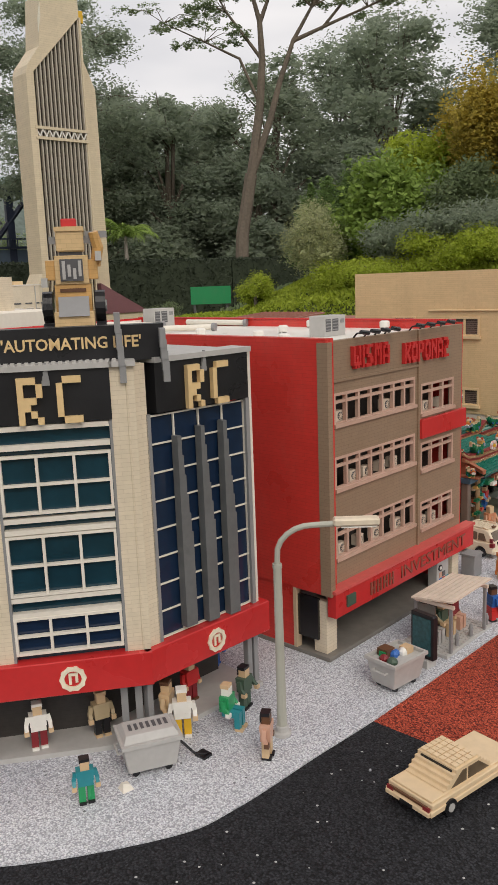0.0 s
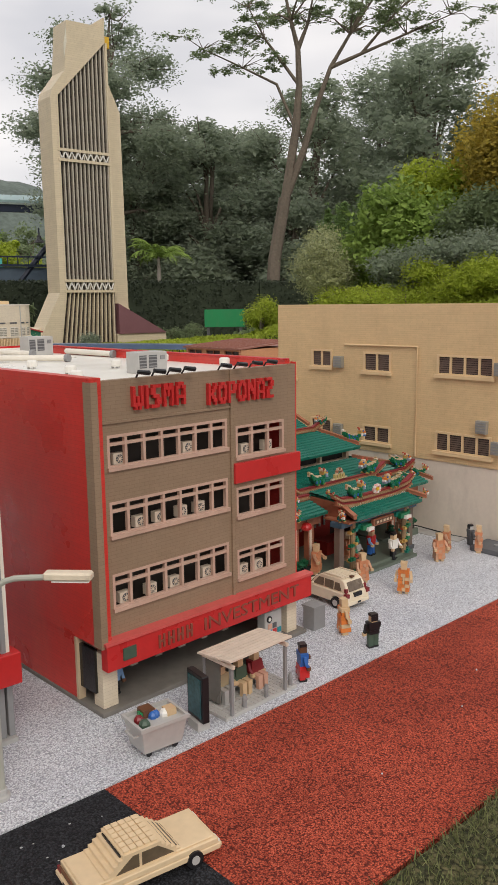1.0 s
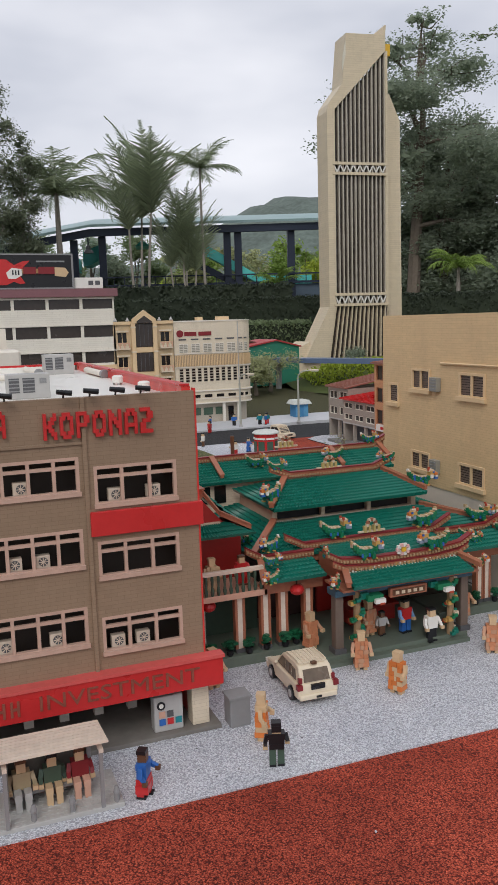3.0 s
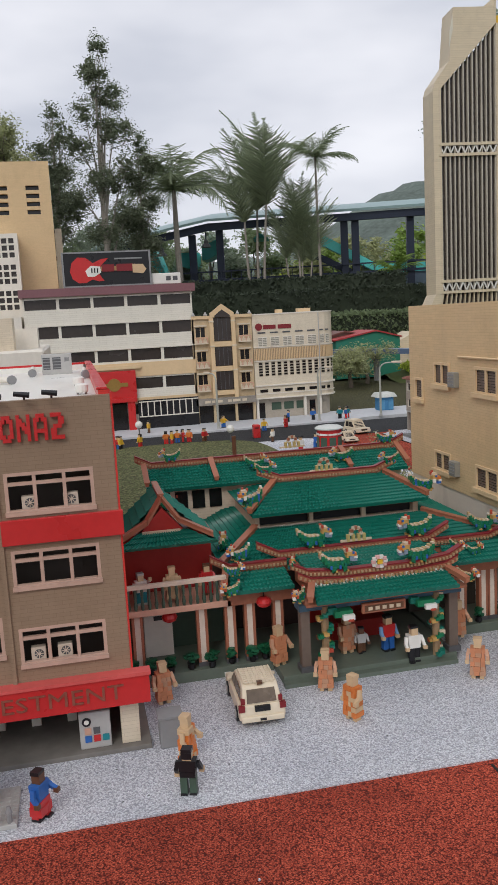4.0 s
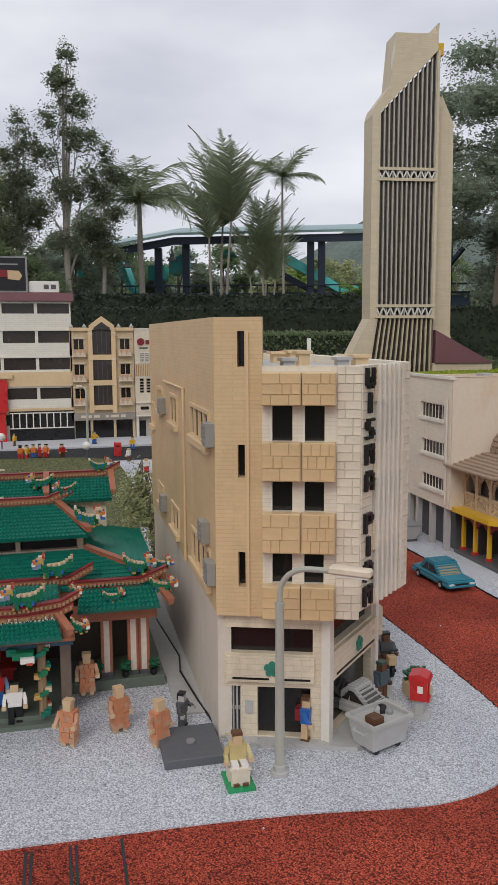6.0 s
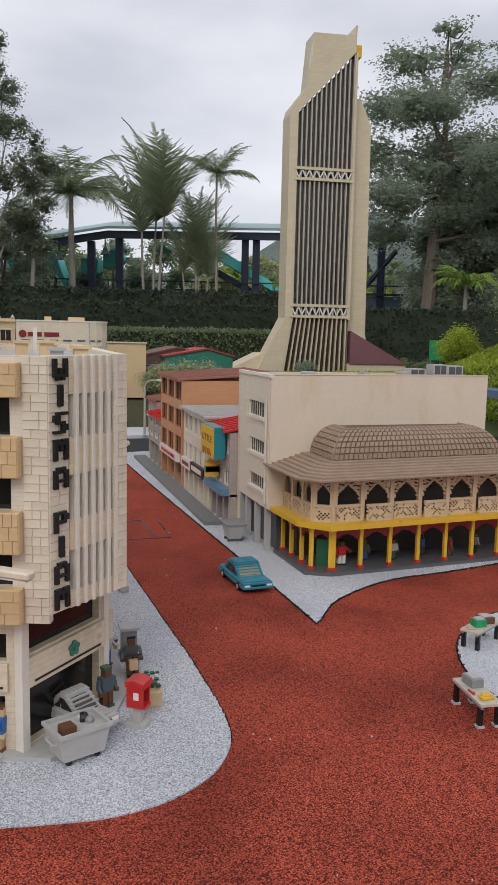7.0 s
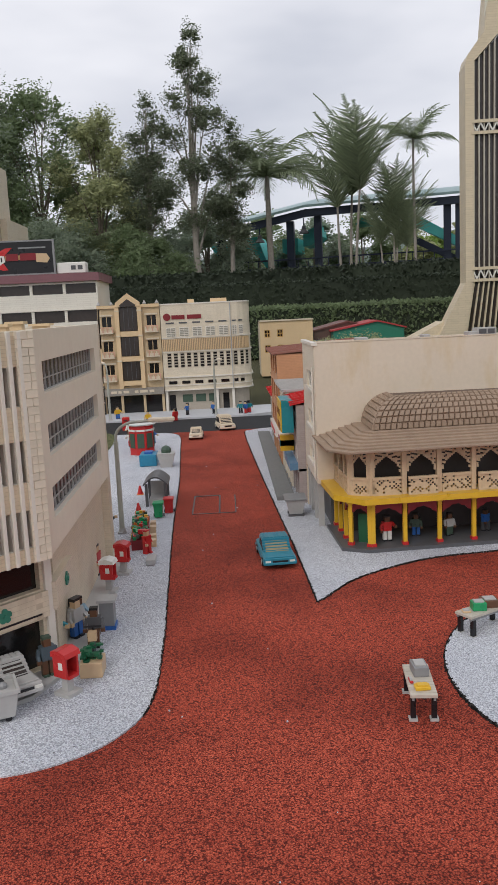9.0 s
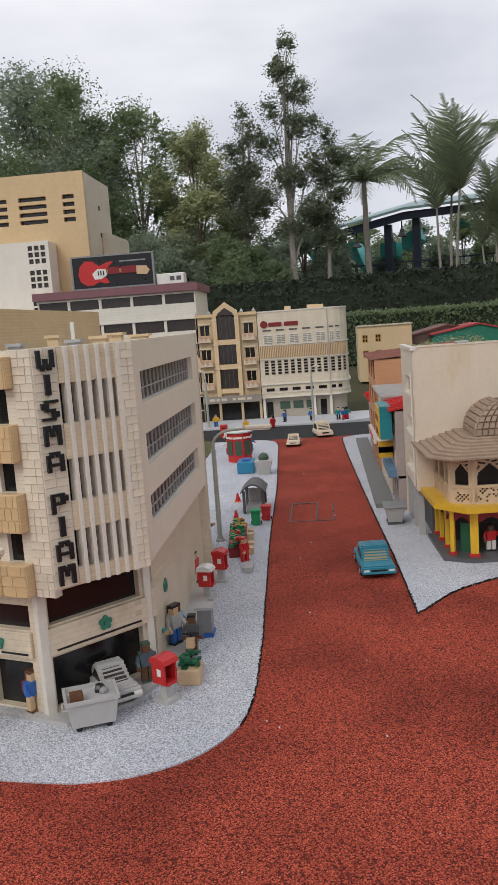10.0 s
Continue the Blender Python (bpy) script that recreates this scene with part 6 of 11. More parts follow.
# lower roof of ribbed courses and the vaulted dome
rows = 7
e0 = [(-2.89, 5.085), (-2.50, 5.100), (-2.415, 5.175), (-2.50, 6.35), (-2.89, 6.35)]
e1 = [(-2.87, 5.275), (-2.63, 5.280), (-2.585, 5.310), (-2.65, 6.17), (-2.87, 6.18)]
for i in range(rows):
    s = i / rows
    ring = [(a[0] + (b[0] - a[0]) * s, a[1] + (b[1] - a[1]) * s) for a, b in zip(e0, e1)]
    z = 0.398 + 0.058 * s
    part("roof_course", slab(Geo(), ring, z, z + 0.0105), ROOFBR, pv, "brown ribbed roof course", 0.002)


def vault_ring(a):
    """The four corners of the vault's outline at angle a from its foot."""
    q, z = 0.118 * (1 - math.cos(a)), 0.458 + 0.118 * math.sin(a)
    return [Vector((-2.87, 5.300 + q, z)), Vector((-2.595 - q, 5.300 + q, z)), Vector((-2.652 - q, 6.145 - q, z)), Vector((-2.87, 6.145 - q, z))]


def vault_tile(g, p, q, lean):
    """A knobbed tile between the lower edge p and the upper edge q, standing proud along lean."""
    mid = (p[0] + p[1] + q[0] + q[1]) / 4
    foot = [p[0], p[1], q[1], q[0]]
    g.prism(foot, [mid + (c - mid) * 0.78 + lean * 0.0075 for c in foot])


g, core = Geo(), Geo()
NA = 7
for j in range(NA):
    a0, a1 = 1.50 * j / NA, 1.50 * (j + 1) / NA
    r0, r1 = vault_ring(a0), vault_ring(a1)
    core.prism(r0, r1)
    ca, sa = math.cos((a0 + a1) / 2), math.sin((a0 + a1) / 2)
    for k, out, step in ((1, Vector((ca, 0.07 * ca, sa)), 0.0232), (0, Vector((0, -ca, sa)), 0.0232), (2, Vector((0, ca, sa)), 0.0232)):
        n = max(1, round((r0[k + 1] - r0[k]).length / step))
        for i in range(n):
            f0, f1 = (i + 0.04) / n, (i + 0.96) / n
            vault_tile(g, (r0[k].lerp(r0[k + 1], f0), r0[k].lerp(r0[k + 1], f1)), (r1[k].lerp(r1[k + 1], f0), r1[k].lerp(r1[k + 1], f1)), out)
dm = part("dome", g, ROOFBR, pv, "brown knobbed tile vault")
# core in a darkened roof brown: the shade between tiles is painted in
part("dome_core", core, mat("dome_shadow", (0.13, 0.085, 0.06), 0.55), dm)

# ---- shop houses of the side street ----
def shop(name, label, x0, x1, y, h, material, roof, roof_pitch=0.0, cols=3, floors=2, zbase=0.17, depth=0.6, frame=WHITEP, upper=None, tall=0.52):
    """A narrow shop house: arcade below, rows of windows above, roof."""
    t = thing(name, label, "shop house", ((x0 + x1) / 2, y + 0.3, 0))
    fr = FR((x1, y), (-1, 0), (0, -1))
    L = x1 - x0
    g = Geo()
    zs = [zbase + (h - zbase) * (i + 0.25) / floors for i in range(floors)]
    hh = (h - zbase) / floors * tall
    holes = [(L * (c + 0.12) / cols, L * (c + 0.88) / cols, z, z + hh) for z in zs for c in range(cols)]
    wall(g, fr, 0, L, zbase, h, holes, 0.03)
    part("front_wall", g, material, t)
    for hl_ in holes:
        window(t, fr, *hl_, frame, BRGLASS, 2, 1, 0.006, -0.012, deep=0.008)
    for xa in (x0, x1 - 0.02):
        part("side_wall", Geo().box(xa, xa + 0.02, y + 0.03, y + depth, 0, h), upper or material, t)
    part("shop_interior", Geo().box(x0 + 0.02, x1 - 0.02, y + 0.12, y + 0.16, 0, zbase), DGREY, t)
    part("floor_slab", Geo().box(x0, x1, y + 0.0, y + 0.2, zbase - 0.012, zbase), LGREY, t)
    for c in range(cols + 1):
        u = min(max(L * c / cols, 0.012), L - 0.012)
        part("post", Geo().fbox(fr, u - 0.012, u + 0.012, -0.03, -0.004, 0, zbase), material, t)
    g = Geo()
    g.prism([(x0 - 0.01, y - 0.03, h), (x1 + 0.01, y - 0.03, h), (x1 + 0.01, y + depth, h + roof_pitch), (x0 - 0.01, y + depth, h + roof_pitch)],
            [(x0 - 0.01, y - 0.03, h + 0.012), (x1 + 0.01, y - 0.03, h + 0.012), (x1 + 0.01, y + depth, h + roof_pitch + 0.012), (x0 - 0.01, y + depth, h + roof_pitch + 0.012)])
    r = part("roof", g, roof, t)
    g = Geo()
    n = int((x1 - x0) / 0.05)
    for i in range(n):
        x = x0 + (x1 - x0) * (i + 0.5) / n
        g.prism([(x - 0.004, y - 0.034, h + 0.0122), (x + 0.004, y - 0.034, h + 0.0122), (x + 0.004, y - 0.034, h + 0.018), (x - 0.004, y - 0.034, h + 0.018)],
                [(x - 0.004, y + depth, h + roof_pitch + 0.0122), (x + 0.004, y + depth, h + roof_pitch + 0.0122), (x + 0.004, y + depth, h + roof_pitch + 0.018), (x - 0.004, y + depth, h + roof_pitch + 0.018)])
    part("roof_batten", g, roof, r)
    return t, fr, L


t, fr, L = shop("shop_house", "pale shop house with red tiled roof and yellow sign", -3.72, -3.345, 5.06, 0.485, mat("mauve_grey", (0.42, 0.36, 0.34), 0.45, 0.08, brick=(0.064, 0.0096)), RED, 0.12)
sb = part("sign_board", Geo().box(-3.655, -3.395, 4.992, 5.050, 0.345, 0.505), TEAL, t, "yellow sign board with teal ends", 0.001)
part("sign_face", Geo().box(-3.652, -3.398, 4.986, 4.9915, 0.349, 0.501), YELLOW, sb)
for word, z, w in (("LITTLE", 0.440, 0.20), ("INDIA", 0.372, 0.17)):
    lettering("sign_text", word, 0.050, Matrix.Translation((-3.525, 4.9855, z)) @ pose(0, 0, 0, 90, 0, 0), mat("sign_brown", (0.25, 0.10, 0.03), 0.4), t, 0.001, width=w)
part("awning", Geo().fbox(fr, 0.0, L, 0.0, 0.04, 0.165, 0.20), mat("dull_blue", (0.13, 0.25, 0.38), 0.45), t, "dull blue fascia")
part("hanging_sign", Geo().fbox(fr, 0.20, 0.24, 0.0, 0.07, 0.23, 0.31), YELLOW, t)
part("hanging_sign", Geo().fbox(fr, 0.20, 0.24, 0.0, 0.072, 0.255, 0.285), TEAL, t)
t, fr, L = shop("shop_house", "grey-white shop house with flat roof and dark sign", -4.36, -3.735, 5.05, 0.515, WHITE, LGREY, 0.0, 5, tall=0.60)
part("shop_sign", Geo().fbox(fr, 0.05, 0.36, 0.0, 0.02, 0.17, 0.225), BLACK, t, "black shop sign")
part("sign_bar", Geo().fbox(fr, 0.09, 0.32, 0.0202, 0.023, 0.185, 0.21), WHITEP, t)
part("shop_sign", Geo().fbox(fr, 0.37, 0.60, 0.0, 0.02, 0.165, 0.222), PLAIN_WHITE, t, "white shop sign")
part("sign_bar", Geo().fbox(fr, 0.40, 0.57, 0.0202, 0.023, 0.182, 0.204), DRED, t)
t, fr, L = shop("shop_house", "orange shop house with open verandas and red-brown roof", -5.05, -4.375, 5.04, 0.68, mat("orange_brick", (0.58, 0.29, 0.15), 0.45, 0.08, brick=(0.064, 0.0096)), OXRED, 0.04, 3, 3, frame=mat("veranda_brown", (0.30, 0.13, 0.06), 0.45), tall=0.68)
part("shop_sign", Geo().fbox(fr, 0.05, 0.62, 0.0, 0.02, 0.165, 0.215), PLAIN_WHITE, t, "white shop sign")
part("sign_bar", Geo().fbox(fr, 0.12, 0.55, 0.0202, 0.023, 0.18, 0.20), RED, t)
t, fr, L = shop("shop_house", "weathered grey shop house with balconies and red roof", -5.62, -5.07, 5.06, 0.36, mat("weathered_grey", (0.38, 0.33, 0.28), 0.5, 0.1, brick=(0.064, 0.0096)), RED, 0.06, 3, 2)
t, fr, L = shop("shop_house", "grey shop house with brown tiled roof and balcony", -6.0, -5.64, 5.12, 0.44, mat("weathered_grey", (0.38, 0.33, 0.28)), OXRED, 0.10, 2, 2)
bk = thing("rear_block", "long low block with rusty flat roof", "building", (-4.4, 6.4, 0))
part("body", Geo().box(-5.40, -3.40, 5.68, 6.12, 0.0, 0.655), mat("orange_brick", (0.58, 0.29, 0.15)), bk)
part("roof", Geo().box(-5.45, -3.36, 5.64, 6.16, 0.655, 0.675), OXRED, bk, "rusty red flat roof")
part("walkway_step", Geo().box(-5.7, -3.42, 4.955, 5.045, 0.0, 0.02), mat("dark_concrete", (0.20, 0.20, 0.19), 0.7, 0.15), bk)
part("roof_pipe", Geo().tube([(-3.7, 5.7, 0.685), (-3.7, 6.1, 0.685)], 0.012, 6), LGREY, bk)

# ---- the far row along the cross road ----
XF = -7.42
FF = FR((XF, 0), (0, 1), (1, 0))
hr = thing("hotel_block", "long white block with dark window bands and red entrance", "building", (-7.8, 2.75, 0))
g = Geo()
rows = ((1.195, 1.292), (0.925, 1.035), (0.675, 0.785), (0.400, 0.505), (0.155, 0.255))
hy0, hy1 = 1.95, 3.535
cw = (hy1 - hy0) / 5
holes = [(hy0 + cw * c + 0.014, hy0 + cw * (c + 1) - 0.014, z0, z1) for z0, z1 in rows for c in range(5) if not (c in (2,) and z0 < 0.6)]
wall(g, FF, hy0, hy1, 0.0, 1.31, holes, 0.04)
part("front_wall", g, mat("ivory_wall", (0.78, 0.74, 0.64), 0.45, 0.05, brick=(0.128, 0.0192)), hr, "ivory front wall")
for h in holes:
    part("window", Geo().fbox(FF, h[0], h[1], -0.03, -0.02, h[2], h[3]), BRGLASS, hr, "dark smoked window band")
for z0, z1 in ((0.52, 0.60), (0.265, 0.315), (0.60, 0.655)):
    part("tan_band", Geo().fbox(FF, hy0, hy1, 0.001, 0.012, z0, z1), TANP, hr)
for z in (1.30, 1.05, 0.80):
    part("string_course", Geo().fbox(FF, hy0 - 0.005, hy1 + 0.005, 0.001, 0.014, z - 0.012, z), WHITEP, hr)
part("roof_band", Geo().box(XF - 0.9, XF + 0.05, hy0 - 0.03, hy1 + 0.03, 1.31, 1.385), PURPLE, hr, "brown roof band")
part("body", Geo().box(XF - 0.85, XF - 0.04, hy0, hy1, 0, 1.31), WHITEP, hr)
en = part("entrance", Geo().fbox(FF, 2.52, 2.94, 0.013, 0.05, 0.30, 0.585), RED, hr, "bright red entrance portal", 0.003)
part("entrance_leg", Geo().fbox(FF, 2.555, 2.625, 0.013, 0.06, 0.0, 0.30), RED, hr)
part("entrance_leg", Geo().fbox(FF, 2.845, 2.915, 0.013, 0.06, 0.0, 0.30), RED, hr)
part("canopy", Geo().fbox(FF, 2.54, 2.93, 0.05, 0.075, 0.285, 0.32), RED, en)
part("door", Geo().fbox(FF, 2.63, 2.84, 0.002, 0.012, 0.0, 0.285), DGLASS, hr, "dark entrance door")
part("emblem", Geo().cyl(FF(2.73, 0.051, 0.455), FF(2.73, 0.058, 0.455), 0.062, n=20).fbox(FF, 2.60, 2.86, 0.051, 0.0575, 0.435, 0.472), mat("bronze_toy", (0.28, 0.17, 0.04), 0.35), en, "round bronze emblem with wings")
part("dark_base", Geo().fbox(FF, hy0, 2.515, 0.001, 0.012, 0.0, 0.125), BLACK, hr)
part("dark_base", Geo().fbox(FF, 2.945, hy1, 0.001, 0.03, 0.0, 0.29), BLACK, hr)
g = Geo()
for k in range(9):
    g.fbox(FF, 2.97 + k * 0.062, 2.98 + k * 0.062, 0.0305, 0.036, 0.135, 0.27)
g.fbox(FF, 2.95, hy1, 0.0305, 0.036, 0.125, 0.135)
g.fbox(FF, 2.95, hy1, 0.0305, 0.036, 0.268, 0.278)
part("terrace_rail", g, WHITEP, hr)
part("ledge", Geo().fbox(FF, 2.46, 2.99, 0.013, 0.045, 0.60, 0.635), TANP, hr)
bb = thing("billboard", "dark billboard with red guitar shape on the roof", "billboard", (-7.45, 2.75, 1.385))
FB = FR((XF + 0.03, 0), (0, 1), (1, 0))
part("board", Geo().fbox(FB, 2.345, 3.15, -0.03, 0.0, 1.387, 1.70), BLACK, bb, "black board", 0.004)
part("board_frame", wall(Geo(), FB, 2.335, 3.16, 1.387, 1.71, [(2.352, 3.143, 1.400, 1.696)], 0.034, 0.004), GREY, bb, "grey frame")


def plate(pts, d0, d1):
    return Geo().prism([FB(u, d0, z) for u, z in pts], [FB(u, d1, z) for u, z in pts])


part("guitar_body", plate([(2.405, 1.53), (2.425, 1.465), (2.48, 1.425), (2.545, 1.425), (2.61, 1.455), (2.665, 1.435), (2.715, 1.440), (2.69, 1.475), (2.665, 1.52), (2.70, 1.585), (2.765, 1.645), (2.70, 1.640), (2.62, 1.605), (2.555, 1.655), (2.48, 1.660), (2.425, 1.61)], 0.001, 0.006), RED, bb, "red guitar body")
part("guitar_plate", plate([(2.545, 1.535), (2.60, 1.580), (2.685, 1.570), (2.69, 1.515), (2.63, 1.480), (2.565, 1.480)], 0.0065, 0.009), PLAIN_WHITE, bb)
for k in range(3):
    part("pickup_bar", Geo().fbox(FB, 2.60 + k * 0.026, 2.612 + k * 0.026, 0.0092, 0.011, 1.515, 1.558), BLACK, bb)
part("guitar_neck", Geo().fbox(FB, 2.69, 3.00, 0.001, 0.005, 1.530, 1.572), mat("neck_ochre", (0.40, 0.24, 0.09), 0.45), bb)
part("guitar_head", plate([(2.985, 1.505), (3.085, 1.495), (3.115, 1.535), (3.085, 1.580), (2.985, 1.585)], 0.001, 0.007), SKIN, bb, "tan guitar head")
part("logo_bar", Geo().fbox(FB, 2.70, 2.815, 0.0065, 0.010, 1.522, 1.588), DRED, bb)
part("logo_bar", Geo().fbox(FB, 2.835, 2.985, 0.0065, 0.010, 1.522, 1.588), DRED, bb)
part("small_bar", Geo().fbox(FB, 2.82, 3.08, 0.001, 0.004, 1.632, 1.645), GREY, bb)
rbx = thing("rooftop_plant", "white plant box with louvres on the roof", "rooftop unit", (-7.5, 3.3, 1.385))
part("box", Geo().box(XF - 0.15, XF + 0.0, 3.165, 3.44, 1.387, 1.49), PLAIN_WHITE, rbx, "", 0.006)
part("louvre", Geo().box(XF, XF + 0.003, 3.30, 3.345, 1.42, 1.46).box(XF, XF + 0.003, 3.365, 3.41, 1.42, 1.46), DGREY, rbx)

cf = thing("cafe_house", "cream four-storey corner house with pointed gable and balconies", "building", (-7.7, 3.84, 0))
cy0, cy1 = 3.515, 4.115
CAFE = mat("cafe_cream", (0.60, 0.46, 0.28), 0.45, 0.07, brick=(0.064, 0.0096), stain=0.25)
lw = [(u, u + 0.10, z, z + 0.105) for u in (3.550, 3.982) for z in (0.855, 0.617, 0.390)]
g = Geo()
wall(g, FF, cy0, cy1, 0.0, 1.05, [(3.728, 3.900, 0.815, 1.02), (3.728, 3.900, 0.573, 0.755), (3.728, 3.900, 0.335, 0.515)] + lw + [(3.545, 4.09, 0.0, 0.185)], 0.05)
part("front_wall", g, CAFE, cf, "cream front wall")
part("body", Geo().box(XF - 0.6, XF - 0.05, cy0, cy1, 0, 1.04), CAFE, cf)
for nm, a, b, d1, m, lab in (("gable", 0.118, 1.172, 0.040, TANP, "pointed tan gable"), ("gable_window", 0.076, 1.118, 0.044, BRGLASS, "pointed dark gable window")):
    z0, z1 = (1.045, 1.085) if nm == "gable" else (1.0455, 1.062)
    ring = [(3.815 - a, z0), (3.815 + a, z0), (3.815 + a, z1), (3.815, b), (3.815 - a, z1)]
    part(nm, Geo().prism([FF(u, 0.0 if nm == "gable" else 0.0405, z) for u, z in ring], [FF(u, d1, z) for u, z in ring]), m, cf, lab)
for z0, z1 in ((0.815, 1.043), (0.573, 0.755), (0.335, 0.515)):
    w = part("bay_window", Geo().fbox(FF, 3.728, 3.900, 0.004, 0.022, z0, z1), BRGLASS, cf, "tall dark bay window", 0.004)
    for k in range(1, 4):
        part("mullion", Geo().fbox(FF, 3.728 + k * 0.043 - 0.002, 3.728 + k * 0.043 + 0.002, 0.022, 0.026, z0, z1), DGREY, w)
for z0, z1 in ((0.760, 0.810), (0.520, 0.568), (0.285, 0.330)):
    part("bay_apron", Geo().fbox(FF, 3.726, 3.902, 0.002, 0.028, z0, z1), TANP, cf, "tan panel under a bay window")
for u in (3.706, 3.922):
    p = part("bay_pier", Geo().fbox(FF, u - 0.020, u + 0.020, 0.001, 0.036, 0.255, 1.06), TANP, cf)
    for z in (0.52, 0.76, 1.0):
        part("pier_band", Geo().fbox(FF, u - 0.023, u + 0.023, 0.0005, 0.040, z, z + 0.014), CREAM, p)
PINKISH = mat("pinkish_rail", (0.62, 0.36, 0.26), 0.45, 0.1)
for h in lw:
    window(cf, FF, *h, TANP, DGLASS, 2, 1, 0.005, -0.012, deep=0.006)
    part("lintel", Geo().fbox(FF, h[0] - 0.012, h[1] + 0.012, 0.001, 0.014, h[3] + 0.002, h[3] + 0.016), CREAM, cf)
    b = part("balcony", Geo().fbox(FF, h[0] - 0.014, h[1] + 0.014, 0.001, 0.045, h[2] - 0.062, h[2] - 0.050), CREAM, cf)
    part("balcony_rail", Geo().fbox(FF, h[0] - 0.014, h[1] + 0.014, 0.034, 0.045, h[2] - 0.006, h[2] + 0.003), PINKISH, b)
    part("balcony_panel", Geo().fbox(FF, h[0] - 0.010, h[1] + 0.010, 0.034, 0.038, h[2] - 0.050, h[2] - 0.026), CREAM, b)
    for k in range(6):
        u = h[0] - 0.008 + k * (h[1] - h[0] + 0.016) / 5
        part("baluster", Geo().fbox(FF, u - 0.005, u + 0.005, 0.0385, 0.044, h[2] - 0.050, h[2] - 0.006), PINKISH if k % 2 else CREAM, b)
part("shop_fascia", Geo().fbox(FF, cy0, cy1, 0.001, 0.030, 0.190, 0.258), mat("greyed_sign", (0.30, 0.27, 0.23), 0.5, 0.2), cf, "greyed shop fascia")
for u0, u1 in ((3.60, 3.655), (3.67, 3.70), (3.72, 3.775), (3.83, 3.865), (3.88, 3.955), (3.975, 4.02)):
    part("sign_bar", Geo().fbox(FF, u0, u1, 0.0305, 0.034, 0.212, 0.236), CREAM, cf)
part("shop_back", Geo().fbox(FF, cy0, cy1, -0.045, -0.03, 0.0, 0.188), DGLASS, cf)
for u in (3.70, 3.92):
    part("shop_pier", Geo().fbox(FF, u - 0.012, u + 0.012, -0.03, 0.0, 0.0, 0.185), CAFE, cf)
for u0, u1 in ((cy0, 3.69), (3.94, cy1)):
    part("cornice", Geo().fbox(FF, u0, u1, 0.0, 0.022, 1.035, 1.065), TANP, cf)
for u in (3.535, 3.655, 3.975, 4.095):
    part("finial", Geo().lathe(FF(u, 0.01, 1.065), [(0.016, 0), (0.020, 0.010), (0.011, 0.020), (0.004, 0.036)], 8), LGREY, cf)

bk2 = thing("bank_house", "white bank building with rounded end and louvred windows", "building", (-7.7, 4.6, 0))
by0, by1, BR = 4.121, 4.800, 0.19
outl = [(XF, by0)] + [(XF - BR + BR * math.cos(0.35 * k), by1 + BR * math.sin(0.35 * k)) for k in range(5)] + [(XF - 0.6, by1 + BR), (XF - 0.6, by0)]
bend = [FR(a, ((b[0] - a[0]) / 0.0661, (b[1] - a[1]) / 0.0661), ((b[1] - a[1]) / 0.0661, (a[0] - b[0]) / 0.0661)) for a, b in zip(outl[1:5], outl[2:6])]
g = Geo()
slab(g, outl, 0.215, 1.045)
part("body", g, mat("bank_white", (0.74, 0.65, 0.50), 0.45, 0.05, brick=(0.064, 0.0096), stain=0.2), bk2, "white rounded body")
slab(g := Geo(), [(x - 0.05, y - (0.0 if y < 4.2 else 0.03)) for x, y in outl], 0.0, 0.215)
part("shop_floor", g, mat("bank_shop", (0.42, 0.37, 0.30), 0.5), bk2)
for z, h, o in ((1.045, 0.012, 0.006), (0.722, 0.008, 0.010), (0.585, 0.008, 0.010), (0.338, 0.012, 0.016), (0.258, 0.008, 0.008), (0.210, 0.012, 0.012)):
    part("string_course", slab(Geo(), [(x + (o if x > -7.9 else 0), y + (o if y > 4.85 else 0)) for x, y in outl], z, z + h), WHITEP, bk2)
LOUVRE = mat("louvre_grey", (0.33, 0.31, 0.25), 0.5)
SCREEN = mat("screen_brown", (0.40, 0.29, 0.18), 0.5, 0.1)
upper = [(FF, by0 + 0.048 + k * 0.128, 0.092) for k in range(5)] + [(bend[0], 0.010, 0.046), (bend[1], 0.010, 0.046)]
for fr, u, w in upper:
    t = part("shutter_window", Geo().fbox(fr, u, u + w, 0.001, 0.005, 0.735, 0.826), WHITEP, bk2, "window with paired white louvres")
    for a, b in ((u + 0.005, u + w / 2 - 0.003), (u + w / 2 + 0.003, u + w - 0.005)):
        for j in range(5):
            part("louvre", Geo().fbox(fr, a, b, 0.0052, 0.0075, 0.741 + j * 0.0168, 0.7515 + j * 0.0168), LOUVRE, t)
    part("vent_slot", Geo().fbox(fr, u, u + w * 0.86, 0.001, 0.005, 0.862, 0.876), DGREY, bk2)
    part("low_window", Geo().fbox(fr, u, u + w * 0.86, 0.001, 0.005, 0.276, 0.305), DGLASS, bk2)
for fr, u, w in [(FF, by0 + 0.044 + k * 0.064, 0.040) for k in range(10)] + [(f, 0.014, 0.038) for f in bend[:3]]:
    # panel behind the slots: shade of the grid painted as a darker wall tone
    t = part("slot_window", Geo().fbox(fr, u, u + w, 0.001, 0.004, 0.438, 0.580), mat("slot_shade", (0.42, 0.37, 0.29), 0.5), bk2, "column of dark slots")
    for j in range(5):
        part("slot", Geo().fbox(fr, u + 0.003, u + w - 0.003, 0.0042, 0.006, 0.443 + j * 0.028, 0.460 + j * 0.028), DGLASS, t)
